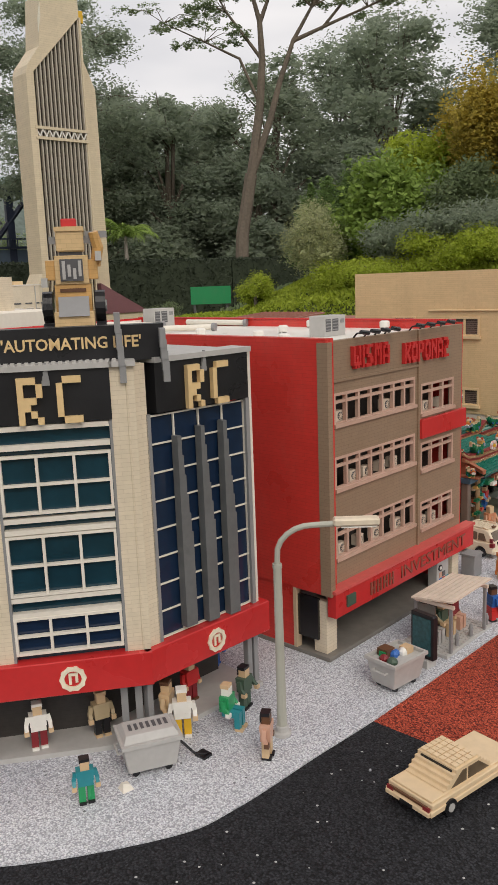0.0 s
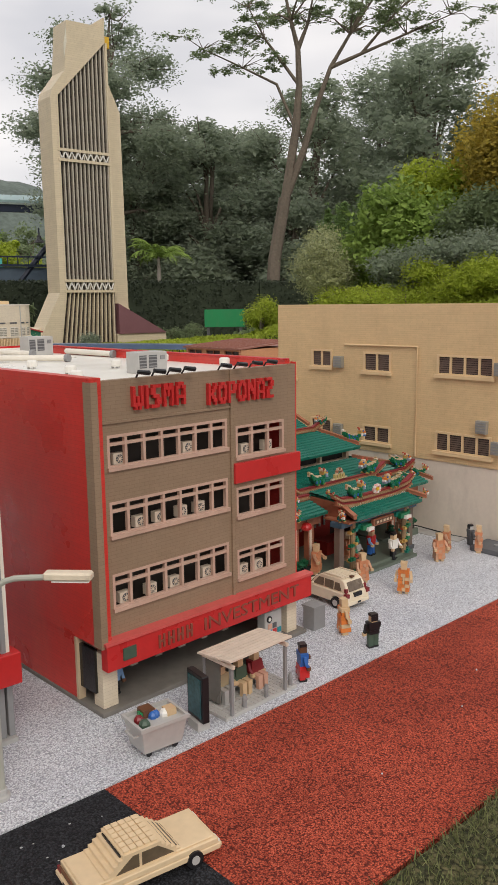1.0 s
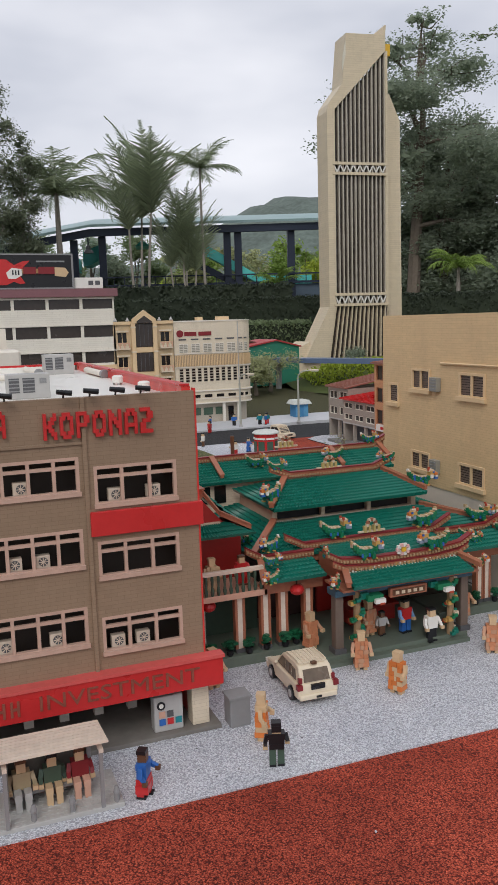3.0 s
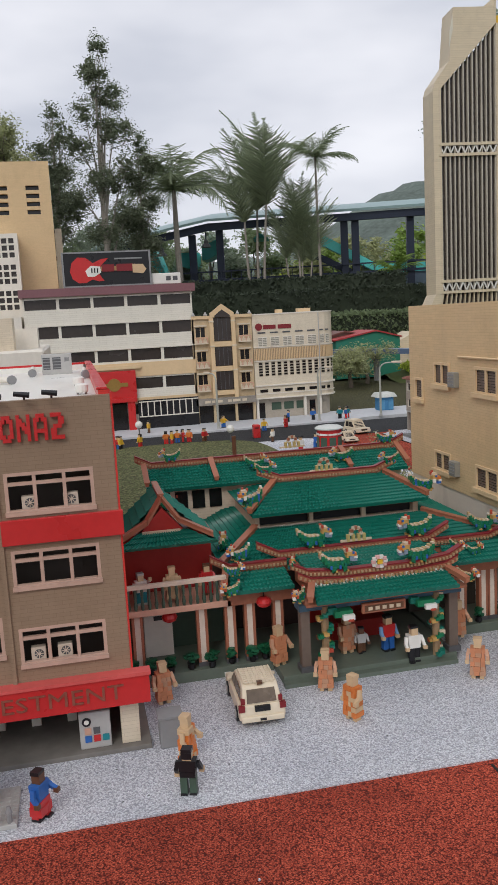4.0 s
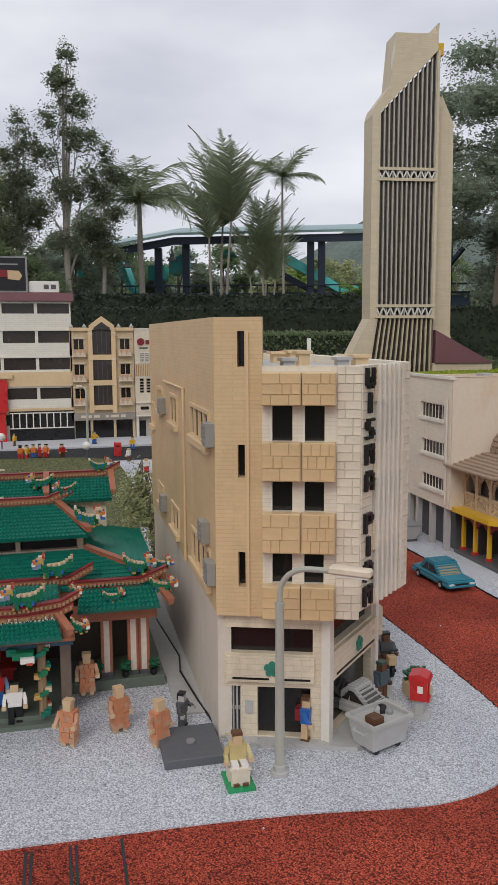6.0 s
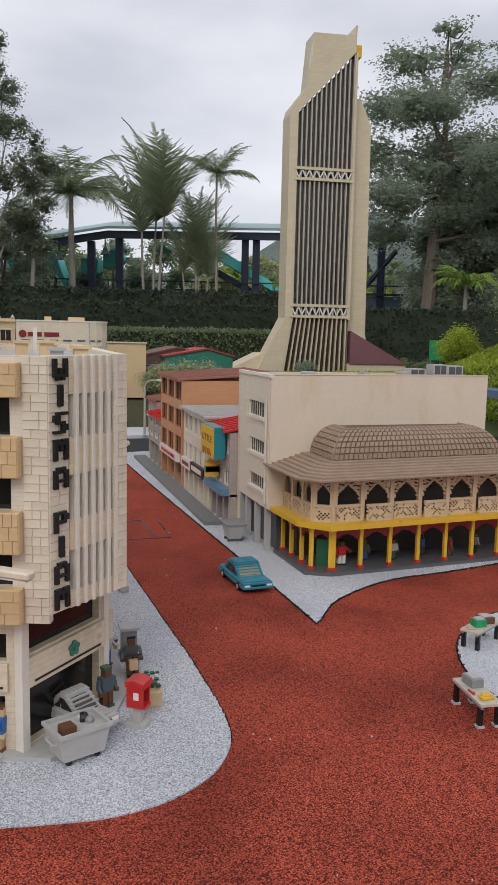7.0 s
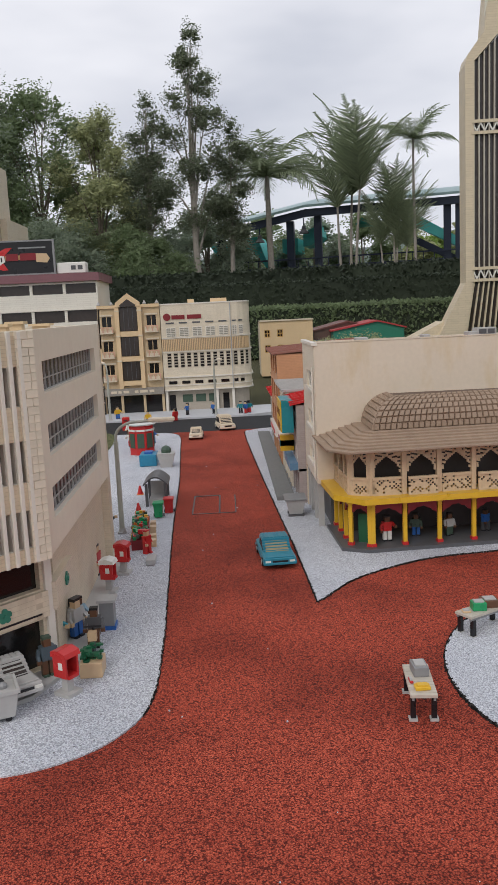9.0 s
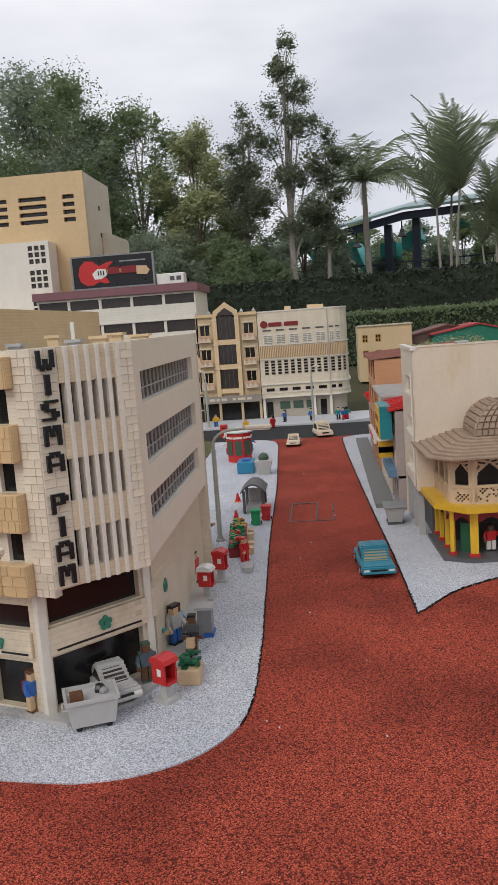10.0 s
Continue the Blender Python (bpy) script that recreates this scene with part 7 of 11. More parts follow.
for fr, L, n in [(FR((XF, by0), (0, 1), (1, 0)), by1 - by0, 40)] + [(f, 0.066, 4) for f in bend[:3]]:
    sc = part("sun_screen", Geo().fbox(fr, 0.002, L, 0.001, 0.003, 0.600, 0.712), SCREEN, bk2, "brown ribbed sun screen")
    for k in range(n):
        u = L * (k + 0.25) / n
        part("rib", Geo().fbox(fr, u, u + L * 0.5 / n, 0.0032, 0.011, 0.600, 0.712), TANP, sc)
part("drainpipe", Geo().tube([FF(by1 - 0.004, 0.016, 1.04), FF(by1 - 0.004, 0.018, 0.22)], 0.005, 6), LGREY, bk2)
part("sign_disc", Geo().cyl(FF(by0 + 0.062, 0.001, 0.928), FF(by0 + 0.062, 0.008, 0.928), 0.036, n=16), DRED, bk2)
for u0, u1 in ((0.108, 0.235), (0.258, 0.395)):
    part("sign_bar", Geo().fbox(FF, by0 + u0, by0 + u1, 0.001, 0.007, 0.904, 0.944), DRED, bk2)
for u in (by0 + 0.004, by0 + 0.50, by0 + 0.66):
    part("column", Geo().fbox(FF, u, u + 0.026, -0.034, -0.004, 0.0, 0.210), WHITEP, bk2)
for u in (by0 + 0.17, by0 + 0.30, by0 + 0.43):
    part("shop_window", Geo().fbox(FF, u, u + 0.10, -0.0495, -0.045, 0.09, 0.165), DGREEN, bk2)
for u in (by0 + 0.04, by0 + 0.57):
    part("shop_door", Geo().fbox(FF, u, u + 0.06, -0.0495, -0.045, 0.0, 0.165), DGLASS, bk2)
for (x, y, w) in ((XF - 0.1, 4.42, 0.03), (XF - 0.1, 4.66, 0.05), (XF - 0.2, 4.74, 0.03)):
    part("roof_unit", Geo().box(x - 0.04, x + 0.04, y - w, y + w, 1.045, 1.092), TANP, bk2)

# other model buildings further off
tc_ = thing("tall_cream_block", "tall cream slab block with dark slot windows", "building", (-8.7, 1.6, 0))
FX = FR((-8.3, 0), (0, 1), (1, 0))
sl = [(u0, u1, z, z + 0.045) for z in (2.42, 2.34, 2.26, 2.18) for u0, u1 in ((0.6, 0.95), (1.1, 1.42), (1.55, 1.86), (2.04, 2.17))]
g = Geo()
wall(g, FX, 0.0, 2.285, 0.0, 2.70, sl, 0.05)
part("front_wall", g, TAN, tc_, "cream front wall")
part("body", Geo().box(-9.4, -8.38, 0.0, 2.28, 0.0, 2.695), CREAM, tc_)
part("slot_backing", Geo().box(-8.362, -8.352, 0.3, 2.25, 2.1, 2.55), DGLASS, tc_)
part("annex", Geo().box(-9.9, -8.9, 2.285, 2.36, 0, 2.1), CREAM, tc_)
for z in (2.35, 2.05, 1.75):
    part("side_window", Geo().box(-8.9, -8.86, 2.281, 2.287, z, z + 0.05), DGLASS, tc_)
wg = thing("white_grid_block", "white block with a corner of small square windows", "building", (-8.1, 1.5, 0))
FX2 = FR((-8.0, 0), (0, 1), (1, 0))
gw = [(1.705 + i * 0.068, 1.755 + i * 0.068, 1.87 - j * 0.068 - (j // 3) * 0.05, 1.92 - j * 0.068 - (j // 3) * 0.05) for i in range(3) for j in range(9)]
g = Geo()
wall(g, FX2, 0.3, 1.93, 0.0, 1.965, gw, 0.04)
part("front_wall", g, WHITEP, wg, "white front wall")
for h in gw:
    part("window", Geo().fbox(FX2, h[0], h[1], -0.03, -0.02, h[2], h[3]), BRGLASS, wg, "small square window")
part("body", Geo().box(-8.28, -8.04, 0.3, 1.925, 0.0, 1.96), WHITEP, wg)
wl_ = thing("white_side_block", "low white block with a blue shop sign", "building", (-7.5, 1.6, 0))
part("body", Geo().box(-7.95, -7.37, 0.6, 1.93, 0.0, 1.14), WHITEP, wl_, "white wall")
part("shop_sign", Geo().box(-7.368, -7.34, 1.60, 1.915, 0.28, 0.36), BLUE, wl_, "blue shop sign")
part("shop_window", Geo().box(-7.369, -7.365, 1.62, 1.90, 0.02, 0.26), DGLASS, wl_)
ob_ = thing("cream_rear_block", "cream block with flat roof and small windows", "building", (-4.0, 1.9, 0))
part("body", Geo().box(-4.6, -3.4, 1.2, 2.235, 0.0, 0.93), WHITEP, ob_, "cream wall", 0.01)
part("roof_box", Geo().box(-3.9, -3.7, 1.95, 2.2, 0.93, 1.03), WHITEP, ob_)
part("roof_box", Geo().box(-3.6, -3.45, 1.6, 2.1, 0.93, 1.08), CREAM, ob_)
part("window", Geo().box(-3.4, -3.396, 1.9, 2.15, 0.75, 0.82), DGLASS, ob_)
cb_ = thing("cream_low_block", "low cream block with small dark windows", "building", (-11.4, 5.7, 0))
FX3 = FR((-11.3, 0), (0, 1), (1, 0))
g = Geo()
cwn = [(5.315 + k * 0.185, 5.40 + k * 0.185, z, z + 0.11) for k in range(2) for z in (0.56, 0.34)]
wall(g, FX3, 5.25, 6.02, 0.0, 0.79, cwn, 0.03)
part("front_wall", g, TANP, cb_, "cream front wall")
part("body", Geo().box(-12.1, -11.34, 5.26, 6.01, 0, 0.785), CREAM, cb_)
part("coping", Geo().box(-11.36, -11.28, 5.24, 6.03, 0.79, 0.81), CREAM, cb_)
for h in cwn:
    window(cb_, FX3, *h, mat("ochre_brick", (0.55, 0.33, 0.10)), DGLASS, 2, 2, 0.012, -0.02, deep=0.01)
for x, y0, ym, y1, zt, m, r in ((-12.3, 6.10, 6.62, 7.10, 0.73, mat("hut_brown", (0.14, 0.08, 0.06), 0.5), mat("hut_roof_brown", (0.17, 0.08, 0.065), 0.55)), (-12.0, 6.36, 7.02, 7.42, 0.725, mat("hut_teal", (0.03, 0.20, 0.13), 0.45), mat("hut_red", (0.42, 0.05, 0.05), 0.5))):
    hb = thing("low_hut", "low hut with a pitched %s roof" % ("red" if x > -12.2 else "brown"), "hut", (x, ym, 0), "low huts behind the shops")
    ring = [(y0, 0.0), (y1, 0.0), (y1, 0.615), (ym, zt - 0.012), (y0, 0.605)]
    part("wall", Geo().prism([(x - 0.4, y, z) for y, z in ring], [(x + 0.4, y, z) for y, z in ring]), m, hb, "gabled wall")
    for ya, za, yb, zb in ((y0 - 0.03, 0.604, ym, zt), (ym, zt, y1 + 0.03, 0.612)):
        part("roof_slope", Geo().prism([(x - 0.43, ya, za - 0.012), (x - 0.43, yb, zb - 0.012), (x - 0.43, yb, zb + 0.010), (x - 0.43, ya, za + 0.010)], [(x + 0.43, ya, za - 0.012), (x + 0.43, yb, zb - 0.012), (x + 0.43, yb, zb + 0.010), (x + 0.43, ya, za + 0.010)]), r, hb)

# ---- the slender tower model ----
tw = thing("tower_model", "tall cream tower model with dark fluted glazing", "tower", (-13.6, 9.5, 0))
FTW = FR((-13.39, 8.98), (0.094, 0.995), (0.995, -0.094))
TW = mat("tower_cream", (0.70, 0.59, 0.42), 0.5, 0.05, brick=(0.256, 0.0384), stain=0.12)


def tprism(pts, d0, d1):
    return Geo().prism([FTW(u, d0, z) for u, z in pts], [FTW(u, d1, z) for u, z in pts])


part("shaft_left", tprism([(-0.10, 1.25), (0.035, 1.25), (0.05, 4.80), (1.06, 5.86), (1.06, 6.16), (1.075, 6.30), (1.045, 6.30), (1.03, 6.13), (0.285, 6.12), (0.21, 5.25), (-0.06, 4.90), (-0.10, 4.76)], -0.47, 0.05), TW, tw, "cream shaft with slanted top")
part("back_shaft", tprism([(0.0, 0.3), (1.12, 0.3), (1.12, 5.8), (0.05, 4.76)], -0.46, -0.05), mat("tower_core", (0.24, 0.19, 0.15), 0.5), tw)
part("right_edge", tprism([(1.06, 1.25), (1.115, 1.25), (1.10, 5.86), (1.06, 5.86)], -0.3, 0.05), TW, tw)
part("right_wing", tprism([(1.14, 0.9), (1.50, 0.9), (1.46, 4.70), (1.24, 5.18), (1.14, 5.10)], -1.0, -0.18), TW, tw, "cream side wing")
part("wing_slot", tprism([(1.105, 1.28), (1.17, 1.28), (1.16, 4.90), (1.10, 4.90)], -0.176, -0.165), mat("slot_brown", (0.10, 0.055, 0.045), 0.5), tw)
part("left_foot", tprism([(-0.10, 1.26), (0.035, 1.26), (-0.12, 0.25), (-0.62, 0.25)], -0.47, 0.05), TW, tw, "flared foot")
part("right_foot", tprism([(1.12, 0.9), (1.50, 0.95), (1.62, 0.25), (1.12, 0.25)], -1.0, -0.15), TW, tw, "flared foot")
part("glazing", tprism([(-0.10, 0.3), (1.08, 0.3), (1.08, 5.83), (0.045, 4.78), (0.03, 1.26)], -0.045, -0.03), BRGLASS, tw, "dark glazing")
for k in range(13):
    u = 0.045 + (1.05 - 0.045) * k / 12
    top = 4.80 + (u - 0.05) * 1.05
    part("fin", Geo().fbox(FTW, u - 0.011, u + 0.011, -0.029, 0.03, 1.26, top), mat("fin_grey", (0.52, 0.47, 0.39), 0.45), tw)
    du = (u - 1.08) * 0.14
    part("lower_fin", Geo().prism([FTW(u - 0.011, -0.029, 1.26), FTW(u + 0.011, -0.029, 1.26), FTW(u + 0.011, 0.03, 1.26), FTW(u - 0.011, 0.03, 1.26)], [FTW(u - 0.011 + du, -0.029, 0.3), FTW(u + 0.011 + du, -0.029, 0.3), FTW(u + 0.011 + du, 0.03, 0.3), FTW(u - 0.011 + du, 0.03, 0.3)]), TW, tw)
for z0, z1 in ((1.265, 1.51), (3.655, 3.885)):
    bnd = part("band", Geo().fbox(FTW, 0.0, 1.09, 0.031, 0.06, z0, z0 + 0.05).fbox(FTW, 0.0, 1.09, 0.031, 0.06, z1 - 0.05, z1), TW, tw, "pale lattice band")
    g = Geo()
    for k in range(8):
        u0 = 0.02 + k * 0.13
        for s in (0, 1):
            a, b = (u0, u0 + 0.065) if s == 0 else (u0 + 0.13, u0 + 0.065)
            g.prism([FTW(a - 0.012, 0.033, z1 - 0.05), FTW(a + 0.012, 0.033, z1 - 0.05), FTW(a + 0.012, 0.05, z1 - 0.05), FTW(a - 0.012, 0.05, z1 - 0.05)],
                    [FTW(b - 0.012, 0.033, z0 + 0.05), FTW(b + 0.012, 0.033, z0 + 0.05), FTW(b + 0.012, 0.05, z0 + 0.05), FTW(b - 0.012, 0.05, z0 + 0.05)])
    part("band_lattice", g, PLAIN_WHITE, bnd)
part("crown_panel", tprism([(0.205, 5.45), (0.275, 5.75), (0.275, 6.0), (0.215, 5.72)], 0.051, 0.058), mat("crown_white", (0.7, 0.66, 0.55), 0.5), tw)
part("crown_box", Geo().fbox(FTW, 1.06, 1.16, -0.2, 0.04, 5.78, 5.98), YELLOW, tw)
part("apron_roof", Geo().prism([FTW(1.14, 0.06, 1.05), FTW(1.14, 0.06, 0.45), FTW(2.25, 0.06, 0.45)], [FTW(1.14, -1.2, 1.05), FTW(1.14, -1.2, 0.45), FTW(2.25, -1.2, 0.45)]), PURPLE, tw, "mauve sloped apron roof")
part("apron_wall", Geo().fbox(FTW, 1.10, 2.25, -1.1, 0.03, 0.0, 0.45), TW, tw)
part("base", Geo().fbox(FTW, -1.1, 1.10, -1.0, -0.05, 0.0, 0.32), TW, tw)
part("left_apron", Geo().prism([FTW(-0.45, -0.1, 0.62), FTW(-0.45, -0.1, 0.3), FTW(-1.1, -0.1, 0.3)], [FTW(-0.45, -0.9, 0.62), FTW(-0.45, -0.9, 0.3), FTW(-1.1, -0.9, 0.3)]), TW, tw)

# ---- brick figures: each one plain mesh ----
def figure(x, y, z, turn, legs, torso, head=None, hair=None, arms=None, robe=False, h=1.0, sit=False, lift=0.0, pack=None, skirt=None, label="small brick figure"):
    """A toy figure of small bricks that faces +x before its turn."""
    head, hair, arms = head or SKIN, hair or BLACK, arms or torso
    mats = [legs, torso, head, hair, arms, pack or torso, skirt or legs]
    g = Geo()
    rnd = random.Random(int(x * 999 + y * 77))
    if robe:
        for k, (w, d) in enumerate(((0.019, 0.014), (0.018, 0.013), (0.0175, 0.0125), (0.018, 0.0125), (0.0165, 0.0115), (0.0175, 0.012))):
            o = rnd.uniform(-0.0012, 0.0012)
            cut = sorted((-w, rnd.uniform(-0.6, -0.1) * w, rnd.uniform(0.1, 0.6) * w, w))
            for a, b in zip(cut, cut[1:]):
                g.slot = rnd.choice((0, 0, 1, 4)) if k < 2 else rnd.choice((1, 1, 0, 4))
                q = rnd.uniform(-0.001, 0.0012)
                g.box(-d + o - q, d + o + q, a + 0.0003, b - 0.0003, 0.010 + k * 0.0115, 0.0212 + k * 0.0115)
        g.slot = 2
        for s in (-1, 1):
            g.box(-0.008, 0.009, s * 0.010 - 0.005, s * 0.010 + 0.005, 0.0, 0.0102)
        top = 0.079
    elif sit:
        g.slot = 0
        for s in (-1, 1):
            g.box(-0.006, 0.034, s * 0.0095 - 0.007, s * 0.0095 + 0.007, 0.030, 0.043)
            g.box(0.022, 0.034, s * 0.0095 - 0.006, s * 0.0095 + 0.006, 0.006, 0.030)
            g.slot = 3
            g.box(0.022, 0.040, s * 0.0095 - 0.006, s * 0.0095 + 0.006, 0.0, 0.006)
            g.slot = 0
        g.slot = 1
        g.box(-0.011, 0.011, -0.017, 0.017, 0.040, 0.074)
        top = 0.074
    else:
        g.slot = 0
        st = rnd.uniform(-0.006, 0.006)
        for s in (-1, 1):
            g.box(-0.007 + s * st, 0.007 + s * st, s * 0.009 - 0.007, s * 0.009 + 0.007, 0.005, 0.040)
            g.slot = 3
            g.box(-0.008 + s * st, 0.012 + s * st, s * 0.009 - 0.007, s * 0.009 + 0.007, 0.0, 0.005)
            g.slot = 0
        if skirt:
            g.slot = 6
            g.box(-0.013, 0.013, -0.019, 0.019, 0.012, 0.030)
            g.box(-0.012, 0.012, -0.017, 0.017, 0.030, 0.042)
        g.slot = 1
        g.box(-0.0105, 0.010, -0.0155, 0.0155, 0.040, 0.051)
        g.box(-0.010, 0.0105, -0.0165, 0.0165, 0.0514, 0.062)
        g.box(-0.011, 0.011, -0.018, 0.018, 0.062, 0.075)
        top = 0.075
    a = rnd.uniform(-0.2, 0.9) + lift
    for s in (-1, 1):
        g.slot = 4
        b = a if s > 0 else rnd.uniform(-0.1, 0.5)
        p0 = Vector((0, s * 0.020, top - 0.006))
        p1 = p0 + Vector((math.sin(b) * 0.017, s * 0.004, -math.cos(b) * 0.017))
        p2 = p1 + Vector((math.sin(b + 0.5) * 0.014, 0, -math.cos(b + 0.5) * 0.014))
        g.tube([p0, p1, p2], [0.0062, 0.0058, 0.005], 4)
        g.slot = 2
        g.box(p2.x - 0.005, p2.x + 0.005, p2.y - 0.005, p2.y + 0.005, p2.z - 0.006, p2.z + 0.003)
    g.slot = 2
    g.box(-0.009, 0.009, -0.009, 0.009, top, top + 0.018)
    g.slot = 3 if not robe else 2
    g.box(-0.0105, 0.0085, -0.0105, 0.0105, top + 0.0165, top + 0.024)
    if robe is False and rnd.random() < 0.5:
        g.box(-0.0115, -0.008, -0.0105, 0.0105, top + 0.004, top + 0.0175)
    if pack:
        g.slot = 5
        g.box(-0.024, -0.0102, -0.013, 0.013, 0.045, 0.072)
    ob = part("toy_figure", g, mats)
    ob.matrix_basis = Matrix.Translation((x, y, z)) @ pose(0, 0, 0, 0, 0, turn) @ Matrix.Scale(h * 1.1, 4)
    return tagged(ob, label, "toy figure", "brick figures of the model town")


KHAKI = mat("khaki_toy", (0.42, 0.33, 0.20), 0.45, 0.1)
MONK = "brick monk figure in a salmon-orange robe"
for (x, y, z, t) in ((-1.605, 2.525, 0, 10), (-1.687, 2.872, 0.024, 20), (-1.538, 2.966, 0, -20), (-1.705, 3.085, 0.024, 10), (-1.475, 3.388, 0, -30), (-1.519, 3.512, 0, 20), (-1.70, 3.44, 0.0245, 0), (-1.42, 3.603, 0, 30)):
    figure(x, y, z, t, ROBE, ROBE, SKIN, SKIN, mat("pale_robe", (0.52, 0.29, 0.18), 0.45), True, 1.03, label=MONK)
for (x, y, t) in ((-1.361, 2.982, -60), (-1.284, 2.545, 60)):
    figure(x, y, 0, t, ORANGE, ORANGE, SKIN, SKIN, SKIN, True, 1.05, label="brick monk figure in a bright orange robe")
figure(-1.156, 2.53, 0, 160, DGREEN, BLACK, SKIN, BLACK, BLACK, label="brick figure in black shirt and dark green trousers")
figure(-1.161, 2.214, 0, 60, RED, BLUE, BROWNT, BLACK, BLUE, skirt=RED, label="brick figure in blue top and red skirt")
figure(-1.606, 3.255, 0.012, 0, BLACK, PLAIN_WHITE, SKIN, BLACK, PLAIN_WHITE, label="brick figure in white shirt and black trousers")
figure(-1.68, 3.205, 0.024, 10, BLUE, RED, SKIN, BLACK, mat("sky_toy", (0.2, 0.36, 0.6), 0.4), label="brick figure in blue and red clothes")
figure(-1.69, 3.125, 0.024, 0, BROWNT, LGREY, BROWNT, BLACK, h=0.72, label="small brick figure in grey")
figure(-1.775, 2.495, 0.226, 10, TEAL, PLAIN_WHITE, SKIN, LGREY, lift=1.2, h=0.85, label="brick figure in white on the temple balcony")
figure(-1.765, 2.585, 0.226, 0, SKIN, SKIN, SKIN, SKIN, robe=True, h=0.92, label="tan brick figure on the temple balcony")
figure(-1.79, 2.69, 0.226, 0, RED, RED, SKIN, BROWNT, h=0.85, label="red brick figure on the temple balcony")
figure(-1.40, 0.898, 0, -30, GREEN2, TEAL, SKIN, BLACK, h=0.9, label="brick figure in teal and green on a base")
figure(-1.63, 0.94, 0.012, -30, DRED, PLAIN_WHITE, SKIN, PLAIN_WHITE, lift=0.6, label="brick figure in white and dark red")
figure(-1.56, 1.062, 0.012, -20, BLACK, KHAKI, SKIN, SKIN, label="brick figure in khaki shirt")
figure(-1.424, 1.19, 0, -40, YELLOW, PLAIN_WHITE, SKIN, PLAIN_WHITE, h=1.1, label="brick figure in white coat")
figure(-1.47, 1.185, 0.012, 30, BROWNT, SKIN, SKIN, BROWNT, h=1.05, label="brick figure in tan and brown")
figure(-1.515, 1.30, 0.012, 0, DRED, RED, SKIN, BROWNT, label="brick figure in red dress")
figure(-1.372, 1.285, 0, 20, TEAL, GREEN2, PLAIN_WHITE, SKIN, sit=True, label="brick figure in green on a teal chair")
figure(-1.40, 1.375, 0, 10, DGREEN, DGREEN, SKIN, BLACK, label="brick figure in dark green uniform")
figure(-1.218, 1.25, 0, 30, SKIN, PINK, BROWNT, BLACK, label="salmon and black brick figure")
figure(-1.60, 1.475, 0.012, 0, BLUE, BLUE, BLUE, BLUE, h=0.8, label="small plain blue brick figure")
figure(-1.45, 1.775, 0.012, -10, BLACK, mat("sky_toy", (0.2, 0.36, 0.6)), BROWNT, BLACK, h=0.9, label="brick figure in light blue shirt")
figure(-1.50, 3.671, 0, 60, DGREY, DGREY, LGREY, BLACK, h=0.85, label="dark grey brick figure")
figure(-1.345, 3.955, 0.011, 60, SKIN, BLUE, SKIN, BROWNT, BLUE, pack=DRED, label="brick figure in blue with a dark red backpack")
figure(-1.66, 4.205, 0.011, 90, BROWNT, TEAL, SKIN, BLUE, h=1.15, label="brick figure in teal with blue hat")
figure(-1.757, 4.245, 0.011, 60, BLUE, LGREY, SKIN, BLACK, h=1.1, label="brick figure in grey and blue with dark hat")
figure(-2.345, 4.215, 0.0115, 80, RED, RED, SKIN, BLACK, h=1.05, label="brick figure in red dress")
figure(-2.843, 4.19, 0, 100, DGREEN, mat("slate_toy", (0.08, 0.11, 0.13), 0.4), SKIN, BLACK, lift=0.9, h=1.15, label="brick worker figure in slate overalls")
figure(-2.57, 5.34, 0.014, 10, PLAIN_WHITE, RED, BROWNT, BLACK, lift=0.8, h=0.95, label="brick figure in red shirt")
for k, (x, y) in enumerate(((-2.62, 5.47), (-2.6, 5.60), (-2.64, 5.76), (-2.6, 5.88), (-2.62, 6.02))):
    figure(x, y, 0.014, -20 + 30 * k, (BLUE, DGREEN, DGREY, BROWNT, BLACK)[k], (DGREEN, LGREY, BLUE, DRED, GREY)[k], BROWNT, BLACK, h=0.85, label="dim brick figure in the arcade")
rnd = random.Random(8)
for k, (x, y) in enumerate(((-6.349, 2.473), (-6.276, 2.669), (-6.25, 2.69), (-6.305, 2.857), (-6.342, 3.08), (-6.34, 3.13), (-6.37, 3.18), (-6.39, 3.23), (-6.36, 3.28), (-6.336, 3.409), (-6.663, 4.015), (-6.774, 4.25), (-5.972, 3.923), (-6.947, 4.898), (-7.05, 4.6), (-7.0, 3.7), (-7.05, 4.35), (-7.0, 4.93), (-5.4, 4.0), (-5.5, 4.15), (-7.05, 3.0), (-6.99, 4.85))):
    figure(x, y, 0.0125 if x < -6.85 else (0.0005 if x > -6.02 else RZ), rnd.uniform(0, 360), rnd.choice((BLUE, BLACK, BROWNT, RED)), rnd.choice((RED, PLAIN_WHITE, TEAL, YELLOW, BLUE)) if not 4 <= k <= 8 else rnd.choice((YELLOW, RED, ORANGE)), SKIN, BLACK, h=1.05, label="small brick figure beside the far road")


